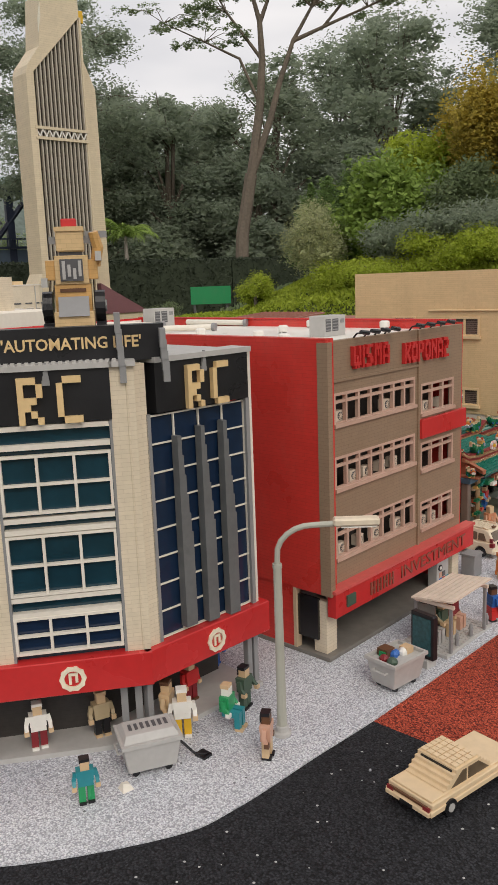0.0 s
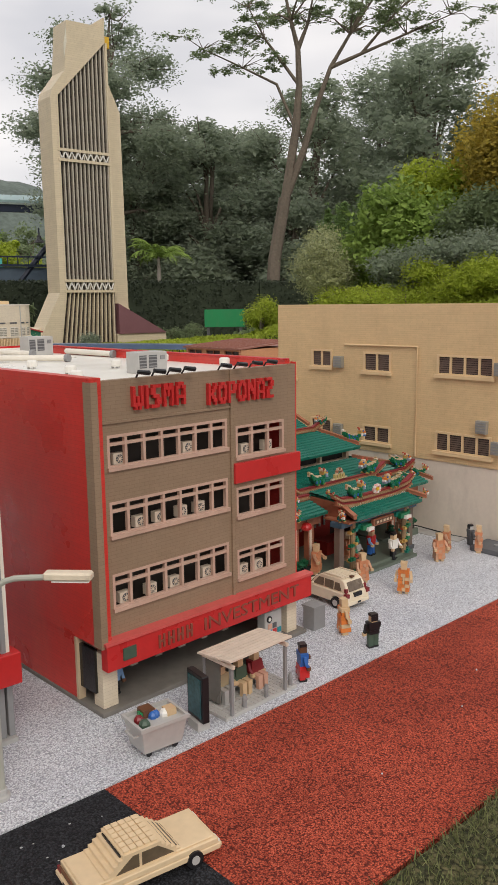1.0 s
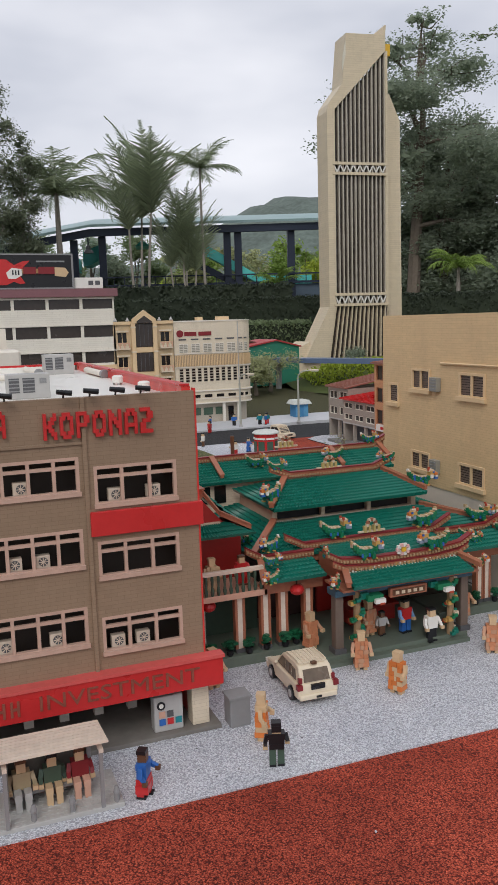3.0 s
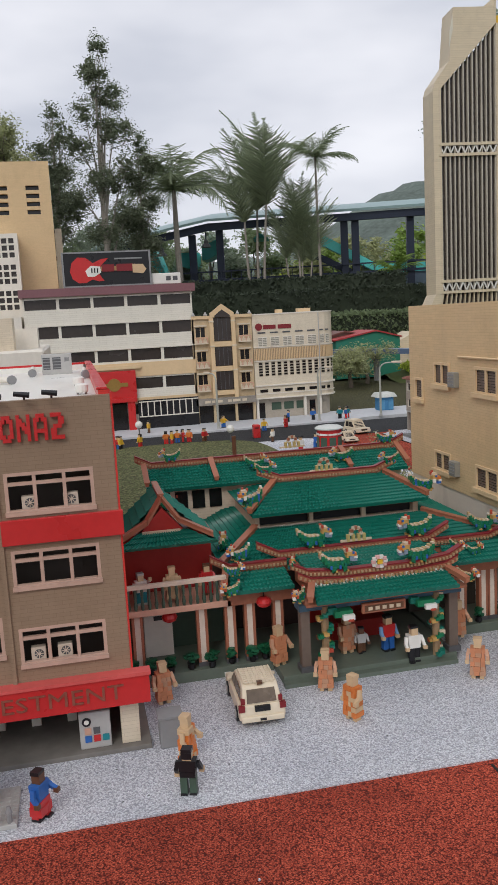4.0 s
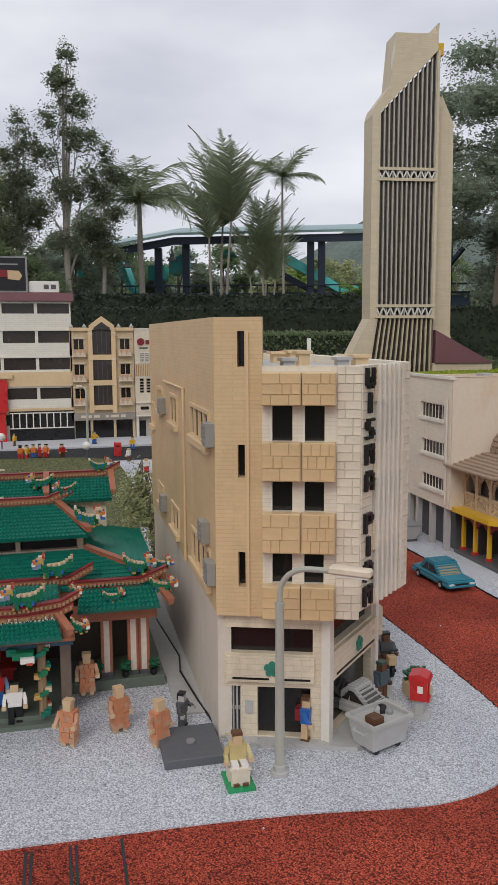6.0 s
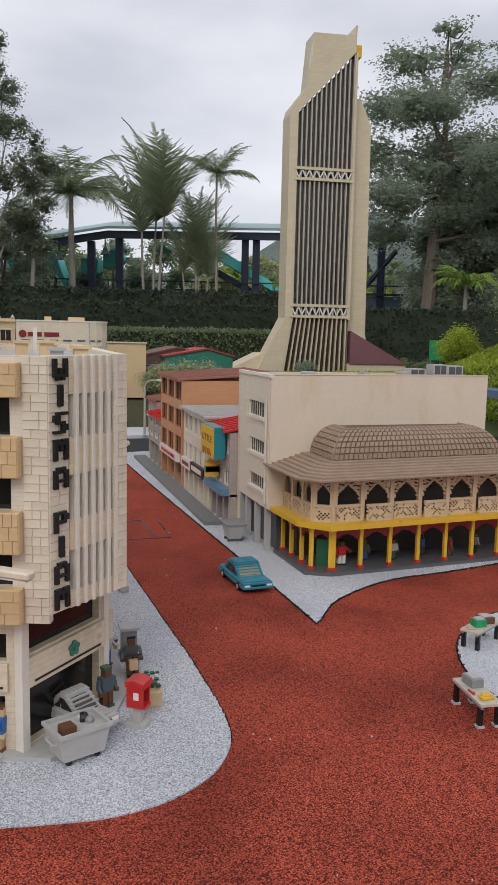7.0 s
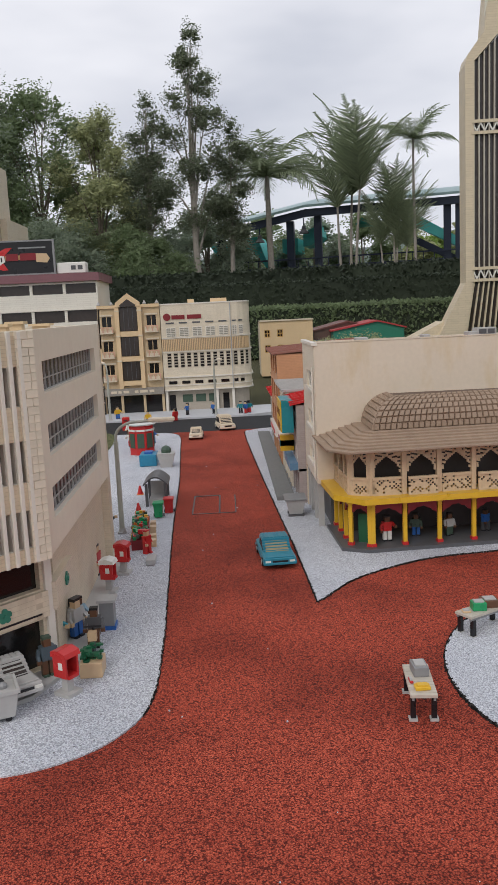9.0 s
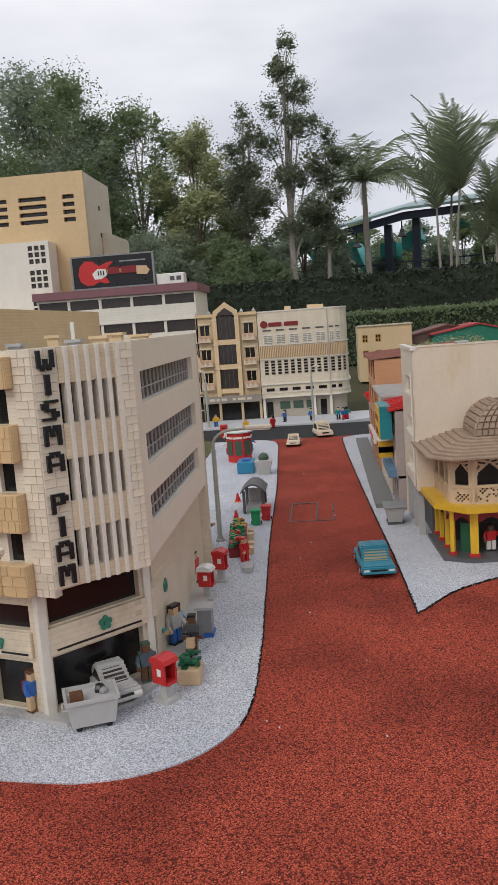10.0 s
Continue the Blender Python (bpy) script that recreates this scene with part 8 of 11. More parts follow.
# ---- cars of small bricks ----
def car(name, label, at, turn, body, length=0.25, width=0.105, height=0.078, suv=False, glass=BRGLASS, screen=None, group="parked brick cars"):
    t = thing(name, label, "toy car", (0, 0, 0), group)
    L, W = length / 2, width / 2
    z0 = 0.018
    g = Geo()
    hood = 0.052 if suv else 0.042
    g.box(-L, L, -W, W, z0, hood - 0.012)
    g.box(-L + 0.006, L - 0.004, -W + 0.002, W - 0.002, hood - 0.012, hood)
    if not suv:
        g.box(L * 0.35, L - 0.012, -W + 0.008, W - 0.008, hood, hood + 0.004)
        g.box(-L + 0.01, -L * 0.55, -W + 0.008, W - 0.008, hood, hood + 0.004)
    part("body", g, body, t, "", 0.0015)
    # cabin of stepped courses, with panes let into its sides, front and rear
    x0, x1 = (-L + 0.006, L * 0.42) if suv else (-L * 0.66, L * 0.42)
    rear, front, n = (0.030, 0.050, 5) if suv else (0.046, 0.050, 5)
    cab = height - 0.005 - hood
    back = [(x0 + rear * (k + e) / n, hood + cab * (k + e) / n) if e == 0 else (x0 + rear * k / n, hood + cab * (k + 1) / n) for k in range(n) for e in (0, 1)]
    fwd = [(x1 - front * k / n, hood + cab * k / n) if e == 0 else (x1 - front * k / n, hood + cab * (k + 1) / n) for k in range(n) for e in (0, 1)]
    ring = back + fwd[::-1]
    W2 = W - 0.010
    part("cabin", Geo().prism([(x, -W2, z) for x, z in ring], [(x, W2, z) for x, z in ring]), body, t, "stepped cabin of bricks")
    zt = hood + cab * 0.82
    mid = (x0 + x1) / 2 - 0.006
    for s in (-1, 1):
        for pane in (((x0 + 0.022, hood + 0.005), (mid - 0.003, hood + 0.005), (mid - 0.003, zt), (x0 + rear + 0.010, zt)), ((mid + 0.003, hood + 0.005), (x1 - 0.014, hood + 0.005), (x1 - front * 0.86 - 0.004, zt), (mid + 0.003, zt))):
            part("side_window", Geo().prism([(x, s * W2, z) for x, z in pane], [(x, s * (W2 + 0.0012), z) for x, z in pane]), glass, t)
    part("windscreen", Geo().prism([(x1 + 0.0012, -W2 + 0.008, hood + 0.004), (x1 + 0.0012, W2 - 0.008, hood + 0.004), (x1 - front * 0.8 + 0.0012, W2 - 0.012, zt), (x1 - front * 0.8 + 0.0012, -W2 + 0.012, zt)],
                                  [(x1 + 0.003, -W2 + 0.008, hood + 0.004), (x1 + 0.003, W2 - 0.008, hood + 0.004), (x1 - front * 0.8 + 0.003, W2 - 0.012, zt), (x1 - front * 0.8 + 0.003, -W2 + 0.012, zt)]), screen or glass, t)
    part("rear_slot", Geo().box(x0 + rear * 0.8 - 0.003, x0 + rear * 0.8 + 0.004, -W2 + 0.010, W2 - 0.010, zt - 0.004, zt + 0.003), BLACK, t)
    g = Geo()
    rx0, rx1 = x0 + rear * 0.86, x1 - front * 0.9
    g.box(rx0, rx1, -W + 0.012, W - 0.012, height - 0.009, height - 0.004)
    nx = max(3, int((rx1 - rx0) / 0.0135))
    ny = max(3, int((width - 0.026) / 0.0135))
    for i in range(nx):
        for j in range(ny):
            g.box(rx0 + (rx1 - rx0) * (i + 0.08) / nx, rx0 + (rx1 - rx0) * (i + 0.92) / nx, -W + 0.013 + (width - 0.026) * (j + 0.08) / ny, -W + 0.013 + (width - 0.026) * (j + 0.92) / ny, height - 0.0042, height)
    part("roof_plate", g, body, t, "studded roof")
    for sx in (-0.60, 0.60):
        for s in (-1, 1):
            w = part("wheel", Geo().cyl((sx * L, s * (W - 0.014), 0.0175), (sx * L, s * (W + 0.002), 0.0175), 0.0175, n=16), BLACK, t)
            part("hub", Geo().cyl((sx * L, s * (W + 0.0021), 0.0175), (sx * L, s * (W + 0.0035), 0.0175), 0.009, n=10), LGREY, w)
    for s in (-1, 1):
        part("headlight", Geo().box(L - 0.0035, L + 0.0015, s * W * 0.72 - 0.010, s * W * 0.72 + 0.010, hood - 0.018, hood - 0.008), PLAIN_WHITE, t)
        part("tail_light", Geo().box(-L - 0.0015, -L + 0.003, s * W * 0.78 - 0.008, s * W * 0.78 + 0.008, hood - 0.022, hood - 0.006), DRED, t)
    part("grille", Geo().box(L - 0.002, L + 0.001, -W * 0.45, W * 0.45, hood - 0.020, hood - 0.008), BLACK, t)
    part("bumper", Geo().box(L - 0.004, L + 0.005, -W + 0.004, W - 0.004, z0 + 0.001, z0 + 0.010), body, t, "", 0.001)
    part("bumper", Geo().box(-L - 0.005, -L + 0.004, -W + 0.004, W - 0.004, z0 + 0.001, z0 + 0.010), body, t, "", 0.001)
    part("plate_bar", Geo().box(-L - 0.0065, -L - 0.0051, -0.016, 0.016, z0 + 0.002, z0 + 0.009), BLACK, t)
    if suv:
        part("rear_window", Geo().box(-L - 0.001, -L + 0.006, -W + 0.022, W - 0.022, hood - 0.008, hood + 0.010), BLACK, t)
    else:
        part("boot_slot", Geo().box(-L - 0.0012, -L + 0.003, -W + 0.012, W - 0.012, hood - 0.010, hood - 0.005), BROWNT, t)
    t.matrix_basis = pose(*at, 0, 0, turn)
    return t


TANCAR = mat("tan_car", (0.72, 0.55, 0.35), 0.38, 0.08, island=0.06)
CREAMCAR = mat("cream_car", (0.74, 0.64, 0.48), 0.38, 0.06, island=0.05)
car("sedan", "tan brick sedan with stepped roof and black tyres", (-0.858, 1.424, RZ), 80, TANCAR, 0.285, 0.118, 0.084, glass=mat("brown_screen", (0.13, 0.095, 0.06), 0.35, 0.3, grain=50))
def off_roader(label, at, turn, body, k=1.0):
    """A high rounded brick estate car: profile courses, arches, panes, spare details."""
    t = thing("station_wagon", label, "toy car", (0, 0, 0), "parked brick cars")
    W = 0.059
    low = [(-0.122, 0.020), (-0.126, 0.036), (-0.122, 0.052), (-0.118, 0.060), (0.050, 0.060), (0.056, 0.058), (0.104, 0.053), (0.117, 0.046), (0.121, 0.036), (0.119, 0.020)]
    for wx in (0.074, -0.074):
        low += [(wx + 0.023 * math.cos(a), 0.020 + 0.023 * math.sin(a)) for a in [math.pi * j / 6 for j in range(7)]]
    part("body", Geo().prism([(x, -W, z) for x, z in low], [(x, W, z) for x, z in low]), body, t, "rounded lower body", 0.003)
    top = [(-0.118, 0.0595), (-0.112, 0.078), (-0.100, 0.098), (-0.080, 0.105), (0.000, 0.104), (0.018, 0.098), (0.056, 0.0595)]
    c = part("cabin", Geo().prism([(x, -W + 0.008 + (z - 0.06) * 0.12, z) for x, z in top], [(x, W - 0.008 - (z - 0.06) * 0.12, z) for x, z in top]), body, t, "cream cabin", 0.002)
    for s in (-1, 1):
        for pane in (((-0.094, 0.064), (-0.062, 0.064), (-0.062, 0.090), (-0.082, 0.090)), ((-0.056, 0.064), (-0.016, 0.064), (-0.016, 0.092), (-0.056, 0.092)), ((-0.010, 0.064), (0.040, 0.064), (0.014, 0.092), (-0.010, 0.092))):
            part("side_window", Geo().prism([(x, s * (W - 0.0085 - (z - 0.06) * 0.12), z) for x, z in pane], [(x, s * (W - 0.0060 - (z - 0.06) * 0.12), z) for x, z in pane]), DTAN, c)
        part("roof_rail", Geo().tube([(-0.088, s * 0.040, 0.106), (-0.08, s * 0.040, 0.110), (-0.005, s * 0.040, 0.109), (0.002, s * 0.040, 0.104)], 0.0022, 6), body, c)
        part("mirror", Geo().box(0.030, 0.040, s * W - 0.004, s * W + 0.007, 0.063, 0.071) if s > 0 else Geo().box(0.030, 0.040, -W - 0.007, -W + 0.004, 0.063, 0.071), body, t, "", 0.002)
        part("tail_light", Geo().box(-0.127, -0.112, *sorted((s * (W - 0.014), s * (W + 0.0012))), 0.046, 0.060), DRED, t)
        part("tail_light", Geo().box(-0.118, -0.108, *sorted((s * (W - 0.016), s * (W - 0.006))), 0.062, 0.076), DRED, t)
        part("headlight", Geo().box(0.108, 0.1205, *sorted((s * (W - 0.016), s * (W + 0.001))), 0.038, 0.047), PLAIN_WHITE, t)
    part("windscreen", Geo().prism([(0.0565, -0.044, 0.062), (0.0565, 0.044, 0.062), (0.022, 0.040, 0.096), (0.022, -0.040, 0.096)], [(0.0590, -0.044, 0.062), (0.0590, 0.044, 0.062), (0.0245, 0.040, 0.096), (0.0245, -0.040, 0.096)]), DTAN, c)
    part("rear_window", Geo().prism([(-0.1190, -0.038, 0.064), (-0.1190, 0.038, 0.064), (-0.1055, 0.036, 0.094), (-0.1055, -0.036, 0.094)], [(-0.1165, -0.038, 0.064), (-0.1165, 0.038, 0.064), (-0.1030, 0.036, 0.094), (-0.1030, -0.036, 0.094)]), DTAN, c, "brownish rear window")
    part("rear_panel", Geo().box(-0.1272, -0.120, -0.020, 0.020, 0.044, 0.058), BLACK, t, "black square panel on the tailgate")
    part("bumper", Geo().box(-0.131, -0.118, -W + 0.004, W - 0.004, 0.018, 0.032), body, t, "", 0.002)
    part("bumper", Geo().box(0.112, 0.125, -W + 0.004, W - 0.004, 0.018, 0.030), body, t, "", 0.002)
    part("plate_bar", Geo().box(-0.1325, -0.1312, -0.008, 0.008, 0.022, 0.028), BLACK, t)
    part("grille", Geo().box(0.116, 0.1222, -0.024, 0.024, 0.032, 0.044), BLACK, t)
    part("wiper_knob", Geo().box(-0.102, -0.090, -0.007, 0.007, 0.104, 0.110), BROWNT, c)
    g = Geo()
    for i in range(8):
        for j in range(7):
            x, y = -0.086 + i * 0.0118, -0.033 + j * 0.0110
            g.box(x - 0.0048, x + 0.0048, y - 0.0046, y + 0.0046, 0.103, 0.1068)
    tagged(part("roof_studs", g, body, c, "studded roof"), kind="stuff")
    for wx in (-0.074, 0.074):
        for s in (-1, 1):
            w = part("wheel", Geo().cyl((wx, s * (W - 0.014), 0.020), (wx, s * (W + 0.003), 0.020), 0.020, n=18), BLACK, t)
            part("hub", Geo().cyl((wx, s * (W + 0.0031), 0.020), (wx, s * (W + 0.0045), 0.020), 0.011, n=12), LGREY, w)
    t.matrix_basis = pose(*at, 0, 0, turn)
    t.scale = (k, k, k)


DTAN = mat("smoked_tan_pane", (0.16, 0.12, 0.085), 0.3, 0.3, grain=60)
off_roader("cream brick estate car with studded roof", (-1.515, 2.757, 0.0), 178, CREAMCAR)
car("sedan", "teal-blue brick sedan with tan windscreen", (-2.475, 4.885, RZ), 4, mat("teal_car", (0.03, 0.22, 0.30), 0.35, 0.12, island=0.15), 0.29, 0.125, 0.09, glass=mat("dark_teal_glass", (0.03, 0.06, 0.07), 0.2), screen=mat("tan_screen", (0.30, 0.24, 0.13), 0.3))
car("sedan", "cream brick sedan near the junction", (-5.68, 4.475, RZ), 0, CREAMCAR, 0.22, 0.105, 0.085)
car("station_wagon", "cream brick van turning at the junction", (-6.1, 4.70, RZ), 12, CREAMCAR, 0.25, 0.125, 0.115, True)
gc = car("sedan", "grey brick car backed into the corner shop", (-1.43, 4.135, 0.0112), 35, LGREY, 0.20, 0.095, 0.085)


# ---- street lamps ----
def street_lamp(x, y, z, turn, h=0.50, reach=0.20):
    t = thing("street_lamp", "curved grey street lamp with pale flat head", "street lamp", (0, 0, 0), "street lamps of the model town")
    part("base", Geo().lathe((0, 0, 0), [(0.021, 0), (0.021, 0.008), (0.015, 0.010), (0.015, 0.022), (0.011, 0.024)], 14), LGREY, t)
    part("pole", Geo().tube([(0, 0, 0.02), (0, 0, h * 0.81)], [0.0115, 0.0095], 12).tube([(0, 0, h * 0.80), (0, 0, h * 0.82)], [0.011, 0.011], 12), GALV, t)
    pts = [(0, 0, h * 0.82)] + [(reach * 0.36 * (1 - math.cos(a)), 0, h * 0.86 + h * 0.13 * math.sin(a)) for a in (0.2, 0.5, 0.8, 1.1, 1.35, 1.57)] + [(reach * 0.62, 0, h * 0.995)]
    part("arm", Geo().tube(pts, 0.0065, 10), GALV, t, "curved arm")
    hd = part("head", Geo().box(reach * 0.58, reach * 1.05, -0.014, 0.014, h * 0.985, h * 1.02), mat("lamp_buff", (0.72, 0.62, 0.48), 0.4), t, "pale lamp head", 0.004)
    part("lens", Geo().box(reach * 0.66, reach * 1.02, -0.010, 0.010, h * 0.978, h * 0.984), PLAIN_WHITE, hd)
    t.matrix_basis = pose(x, y, z, 0, 0, turn)
    return t


street_lamp(-1.25, 1.339, 0, 42, 0.505, 0.215)
street_lamp(-1.223, 3.853, 0, 52, 0.495, 0.20)
street_lamp(-2.95, 4.234, 0, 88, 0.500, 0.25)
street_lamp(-6.93, 3.64, 0.012, 200, 0.52, 0.20)
street_lamp(-6.92, 4.62, 0.012, 20, 0.52, 0.2)
street_lamp(-6.93, 5.25, 0.012, 60, 0.52, 0.2)
for (x, y) in ((-6.394, 2.351), (-6.13, 3.60), (-6.9, 2.9)):
    t = thing("globe_lamp", "small post lamp with white globe", "post lamp", (x, y, 0), "globe lamps by the far road")
    part("post", Geo().cyl((x, y, -0.01), (x, y, 0.09), 0.006, n=8), DGREY, t)
    part("globe", Geo().ball((x, y, 0.115), 0.034, 12), PLAIN_WHITE, t)


# ---- bins and street furniture ----
def dumpster(x, y, turn, label, fill=(), lid=False):
    t = thing("dumpster", label, "dumpster", (0, 0, 0), "grey wheeled dumpsters")
    g = Geo()
    a, b = [(-0.036, -0.052), (0.036, -0.052), (0.036, 0.052), (-0.036, 0.052)], [(-0.046, -0.062), (0.046, -0.062), (0.046, 0.062), (-0.046, 0.062)]
    g.prism([(p[0], p[1], 0.012) for p in a], [(p[0], p[1], 0.075) for p in b])
    part("body", g, LGREY, t, "", 0.002)
    g = Geo()
    for (u0, u1, v0, v1) in ((-0.050, -0.043, -0.066, 0.066), (0.043, 0.050, -0.066, 0.066), (-0.043, 0.043, -0.066, -0.059), (-0.043, 0.043, 0.059, 0.066)):
        g.box(u0, u1, v0, v1, 0.0752, 0.084)
    part("rim", g, LGREY, t)
    if lid:
        part("lid", Geo().prism([(-0.044, -0.06, 0.0842), (0.044, -0.06, 0.0842), (0.044, 0.06, 0.0842), (-0.044, 0.06, 0.0842)], [(-0.030, -0.052, 0.098), (0.030, -0.052, 0.098), (0.030, 0.052, 0.098), (-0.030, 0.052, 0.098)]), LGREY, t, "grey lid with slots", 0.001)
        g = Geo()
        for k in range(7):
            g.box(-0.012, 0.012, -0.042 + k * 0.013, -0.035 + k * 0.013, 0.0982, 0.0995)
        part("slot", g, DGREY, t)
    for s in (-1, 1):
        part("handle", Geo().tube([(s * 0.020, -0.058, 0.055), (s * 0.020, -0.070, 0.055), (-s * 0.0, -0.070, 0.055)], 0.003, 6), LGREY, t)
        for v in (-0.036, 0.036):
            part("wheel", Geo().cyl((s * 0.026 - 0.004, v, 0.008), (s * 0.026 + 0.004, v, 0.008), 0.008, n=10), BLACK, t)
    rnd = random.Random(len(label))
    for m in fill:
        r = rnd.uniform(0.010, 0.016)
        u, v = rnd.uniform(-0.026, 0.026), rnd.uniform(-0.045, 0.045)
        part("rubbish", Geo().ball((u, v, 0.079), r, 7) if rnd.random() < 0.6 else Geo().box(u - r, u + r, v - r, v + r, 0.07, 0.079 + r), m, t)
    t.matrix_basis = pose(x, y, 0, 0, 0, turn)
    return t


dumpster(-1.395, 1.062, -28, "closed grey dumpster with slotted lid beside the office block", (), True)
dumpster(-1.175, 1.705, -7, "open grey dumpster heaped with coloured rubbish", (BLUE, DRED, GREEN2, SKIN, PINK, BROWNT, PLAIN_WHITE, DGREEN, BLUE))
dumpster(-1.288, 4.122, 22, "open grey dumpster holding a black tyre and bags", (LGREY, BLACK, BROWNT, GREY))
t = thing("bent_pole", "thin black pole with a bent foot lying on the pebbles", "pole", (-1.37, 1.13, 0))
part("rod", Geo().tube([(-1.39, 1.125, 0.05), (-1.345, 1.15, 0.006), (-1.325, 1.165, 0.005)], 0.003, 6), BLACK, t)
part("foot", Geo().box(-1.345, -1.315, 1.15, 1.175, 0.0, 0.006), BLACK, t)
t = thing("white_stone", "pale broken stone with a grey fleck on pebbles", "stone", (-1.37, 0.975, 0))
part("stone", Geo().prism([(-1.385, 0.965, 0.0), (-1.36, 0.96, 0.0), (-1.355, 0.985, 0.0), (-1.38, 0.99, 0.0)], [(-1.378, 0.97, 0.014), (-1.366, 0.966, 0.018), (-1.362, 0.98, 0.012), (-1.375, 0.983, 0.012)]), WHITEP, t)

bs = thing("bus_shelter", "small bus shelter with a slatted cream roof and benches", "bus shelter", (-1.21, 2.03, 0))
part("base", Geo().box(-1.285, -1.137, 1.90, 2.165, 0.0, 0.010), LGREY, bs, "grey studded base", 0.001)
g = Geo()
for i in range(10):
    for j in range(18):
        g.box(-1.28 + i * 0.0145, -1.271 + i * 0.0145, 1.906 + j * 0.0145, 1.915 + j * 0.0145, 0.010, 0.0115)
part("stud", g, LGREY, bs)
for y in (1.93, 2.02, 2.11):
    part("post", Geo().box(-1.255, -1.245, y - 0.005, y + 0.005, 0.010, 0.140), GREY, bs)
SHG = mat("shelter_glass", (0.16, 0.15, 0.13), 0.2)
part("back_panel", Geo().box(-1.259, -1.2555, 1.93, 2.11, 0.03, 0.12), SHG, bs, "smoked back panel")
part("end_panel", Geo().box(-1.244, -1.19, 1.927, 1.931, 0.02, 0.13), SHG, bs)
SLATC = mat("slat_cream", (0.74, 0.63, 0.52), 0.42, 0.12, island=0.15)
for k in range(8):
    x = -1.255 + k * 0.0162
    part("roof_slat", Geo().prism([(x, 1.908, 0.146 + k * 0.0018), (x + 0.0145, 1.908, 0.1478 + k * 0.0018), (x + 0.0145, 1.908, 0.1528 + k * 0.0018), (x, 1.908, 0.151 + k * 0.0018)], [(x, 2.135, 0.146 + k * 0.0018), (x + 0.0145, 2.135, 0.1478 + k * 0.0018), (x + 0.0145, 2.135, 0.1528 + k * 0.0018), (x, 2.135, 0.151 + k * 0.0018)]), SLATC, bs)
for y in (1.918, 2.115):
    part("roof_frame", Geo().box(-1.25, -1.13, y, y + 0.009, 0.138, 0.147), SLATC, bs)
    part("front_post", Geo().box(-1.143, -1.135, y, y + 0.008, 0.010, 0.139), GREY, bs)
part("bench", Geo().box(-1.245, -1.210, 1.94, 2.105, 0.034, 0.041).box(-1.235, -1.225, 1.95, 1.96, 0.01, 0.034).box(-1.235, -1.225, 2.085, 2.095, 0.01, 0.034), GREY, bs, "grey bench")
for y in (1.975, 2.055, 2.15):
    part("bollard", Geo().lathe((-1.148, y, 0.010), [(0.006, 0), (0.006, 0.02), (0.008, 0.022), (0.004, 0.036)], 8), GREY, bs)
for (y, a, b, h) in ((1.96, LGREY, KHAKI, BROWNT), (2.025, SKIN, DGREEN, BLACK), (2.085, PINK, DRED, BROWNT)):
    figure(-1.225, y, 0.003, 0, a, b, SKIN, h, sit=True, h=1.0, label="seated brick figure waiting in the shelter")
ip = thing("info_stand", "dark advertising stand with a blue-green panel", "advertising stand", (-1.18, 1.835, 0))
FI = FR((-1.172, 1.838), (-0.986, 0.166), (-0.166, -0.986))
part("foot", Geo().fbox(FI, -0.026, 0.026, -0.018, 0.018, 0.0, 0.024), LGREY, ip, "", 0.001)
part("case", Geo().fbox(FI, -0.038, 0.038, -0.010, 0.010, 0.024, 0.148), BLACK, ip, "", 0.002)
part("panel", Geo().fbox(FI, -0.030, 0.030, 0.0102, 0.012, 0.036, 0.138), mat("poster_teal", (0.03, 0.10, 0.11), 0.2, 0.6, grain=90), ip, "dim blue-green poster")
at = thing("ticket_machine", "grey machine with coloured panels in the arcade", "machine", (-1.40, 2.345, 0.012))
part("case", Geo().box(-1.43, -1.395, 2.30, 2.375, 0.012, 0.105), LGREY, at, "", 0.002)
part("dial", Geo().cyl((-1.3948, 2.318, 0.082), (-1.392, 2.318, 0.082), 0.011, n=14), BLACK, at)
part("dial_face", Geo().cyl((-1.3919, 2.318, 0.082), (-1.391, 2.318, 0.082), 0.006, n=12), PLAIN_WHITE, at)
for k, m in enumerate((BLUE, RED, TEAL, PINK, DGREY)):
    part("button_panel", Geo().box(-1.3948, -1.3925, 2.312 + (k % 3) * 0.021, 2.328 + (k % 3) * 0.021, 0.030 + (k // 3) * 0.02, 0.046 + (k // 3) * 0.02), m, at)
bx = thing("grey_cabinet", "plain grey street cabinet on the pebbles", "cabinet", (-1.385, 2.52, 0))
part("box", Geo().box(-1.41, -1.36, 2.49, 2.545, 0.0, 0.075), GREY, bx, "", 0.002)
part("box_lid", Geo().box(-1.413, -1.357, 2.487, 2.548, 0.075, 0.081), GREY, bx)

sl_ = thing("stone_slab", "dark grey slab lying on the pebbles", "slab", (-1.38, 3.67, 0))
part("slab", Geo().box(-1.46, -1.297, 3.60, 3.742, 0.0, 0.022), mat("slate_slab", (0.115, 0.12, 0.13), 0.55, 0.12), sl_, "", 0.002)
part("knob", Geo().cyl((-1.375, 3.672, 0.022), (-1.375, 3.672, 0.027), 0.011, n=10), GREY, sl_)
by = thing("loose_cable", "thin black cable beside the tan wall", "cable", (-1.8, 3.72, 0))
part("wire", Geo().tube([(-2.3, 3.70, 0.004), (-1.95, 3.73, 0.004), (-1.80, 3.71, 0.02), (-1.62, 3.735, 0.004), (-1.5, 3.75, 0.003)], 0.003, 5), BLACK, by)
part("alley_paving", Geo().box(-2.72, -1.56, 3.668, 3.755, 0.0, 0.004), LGREY, by)
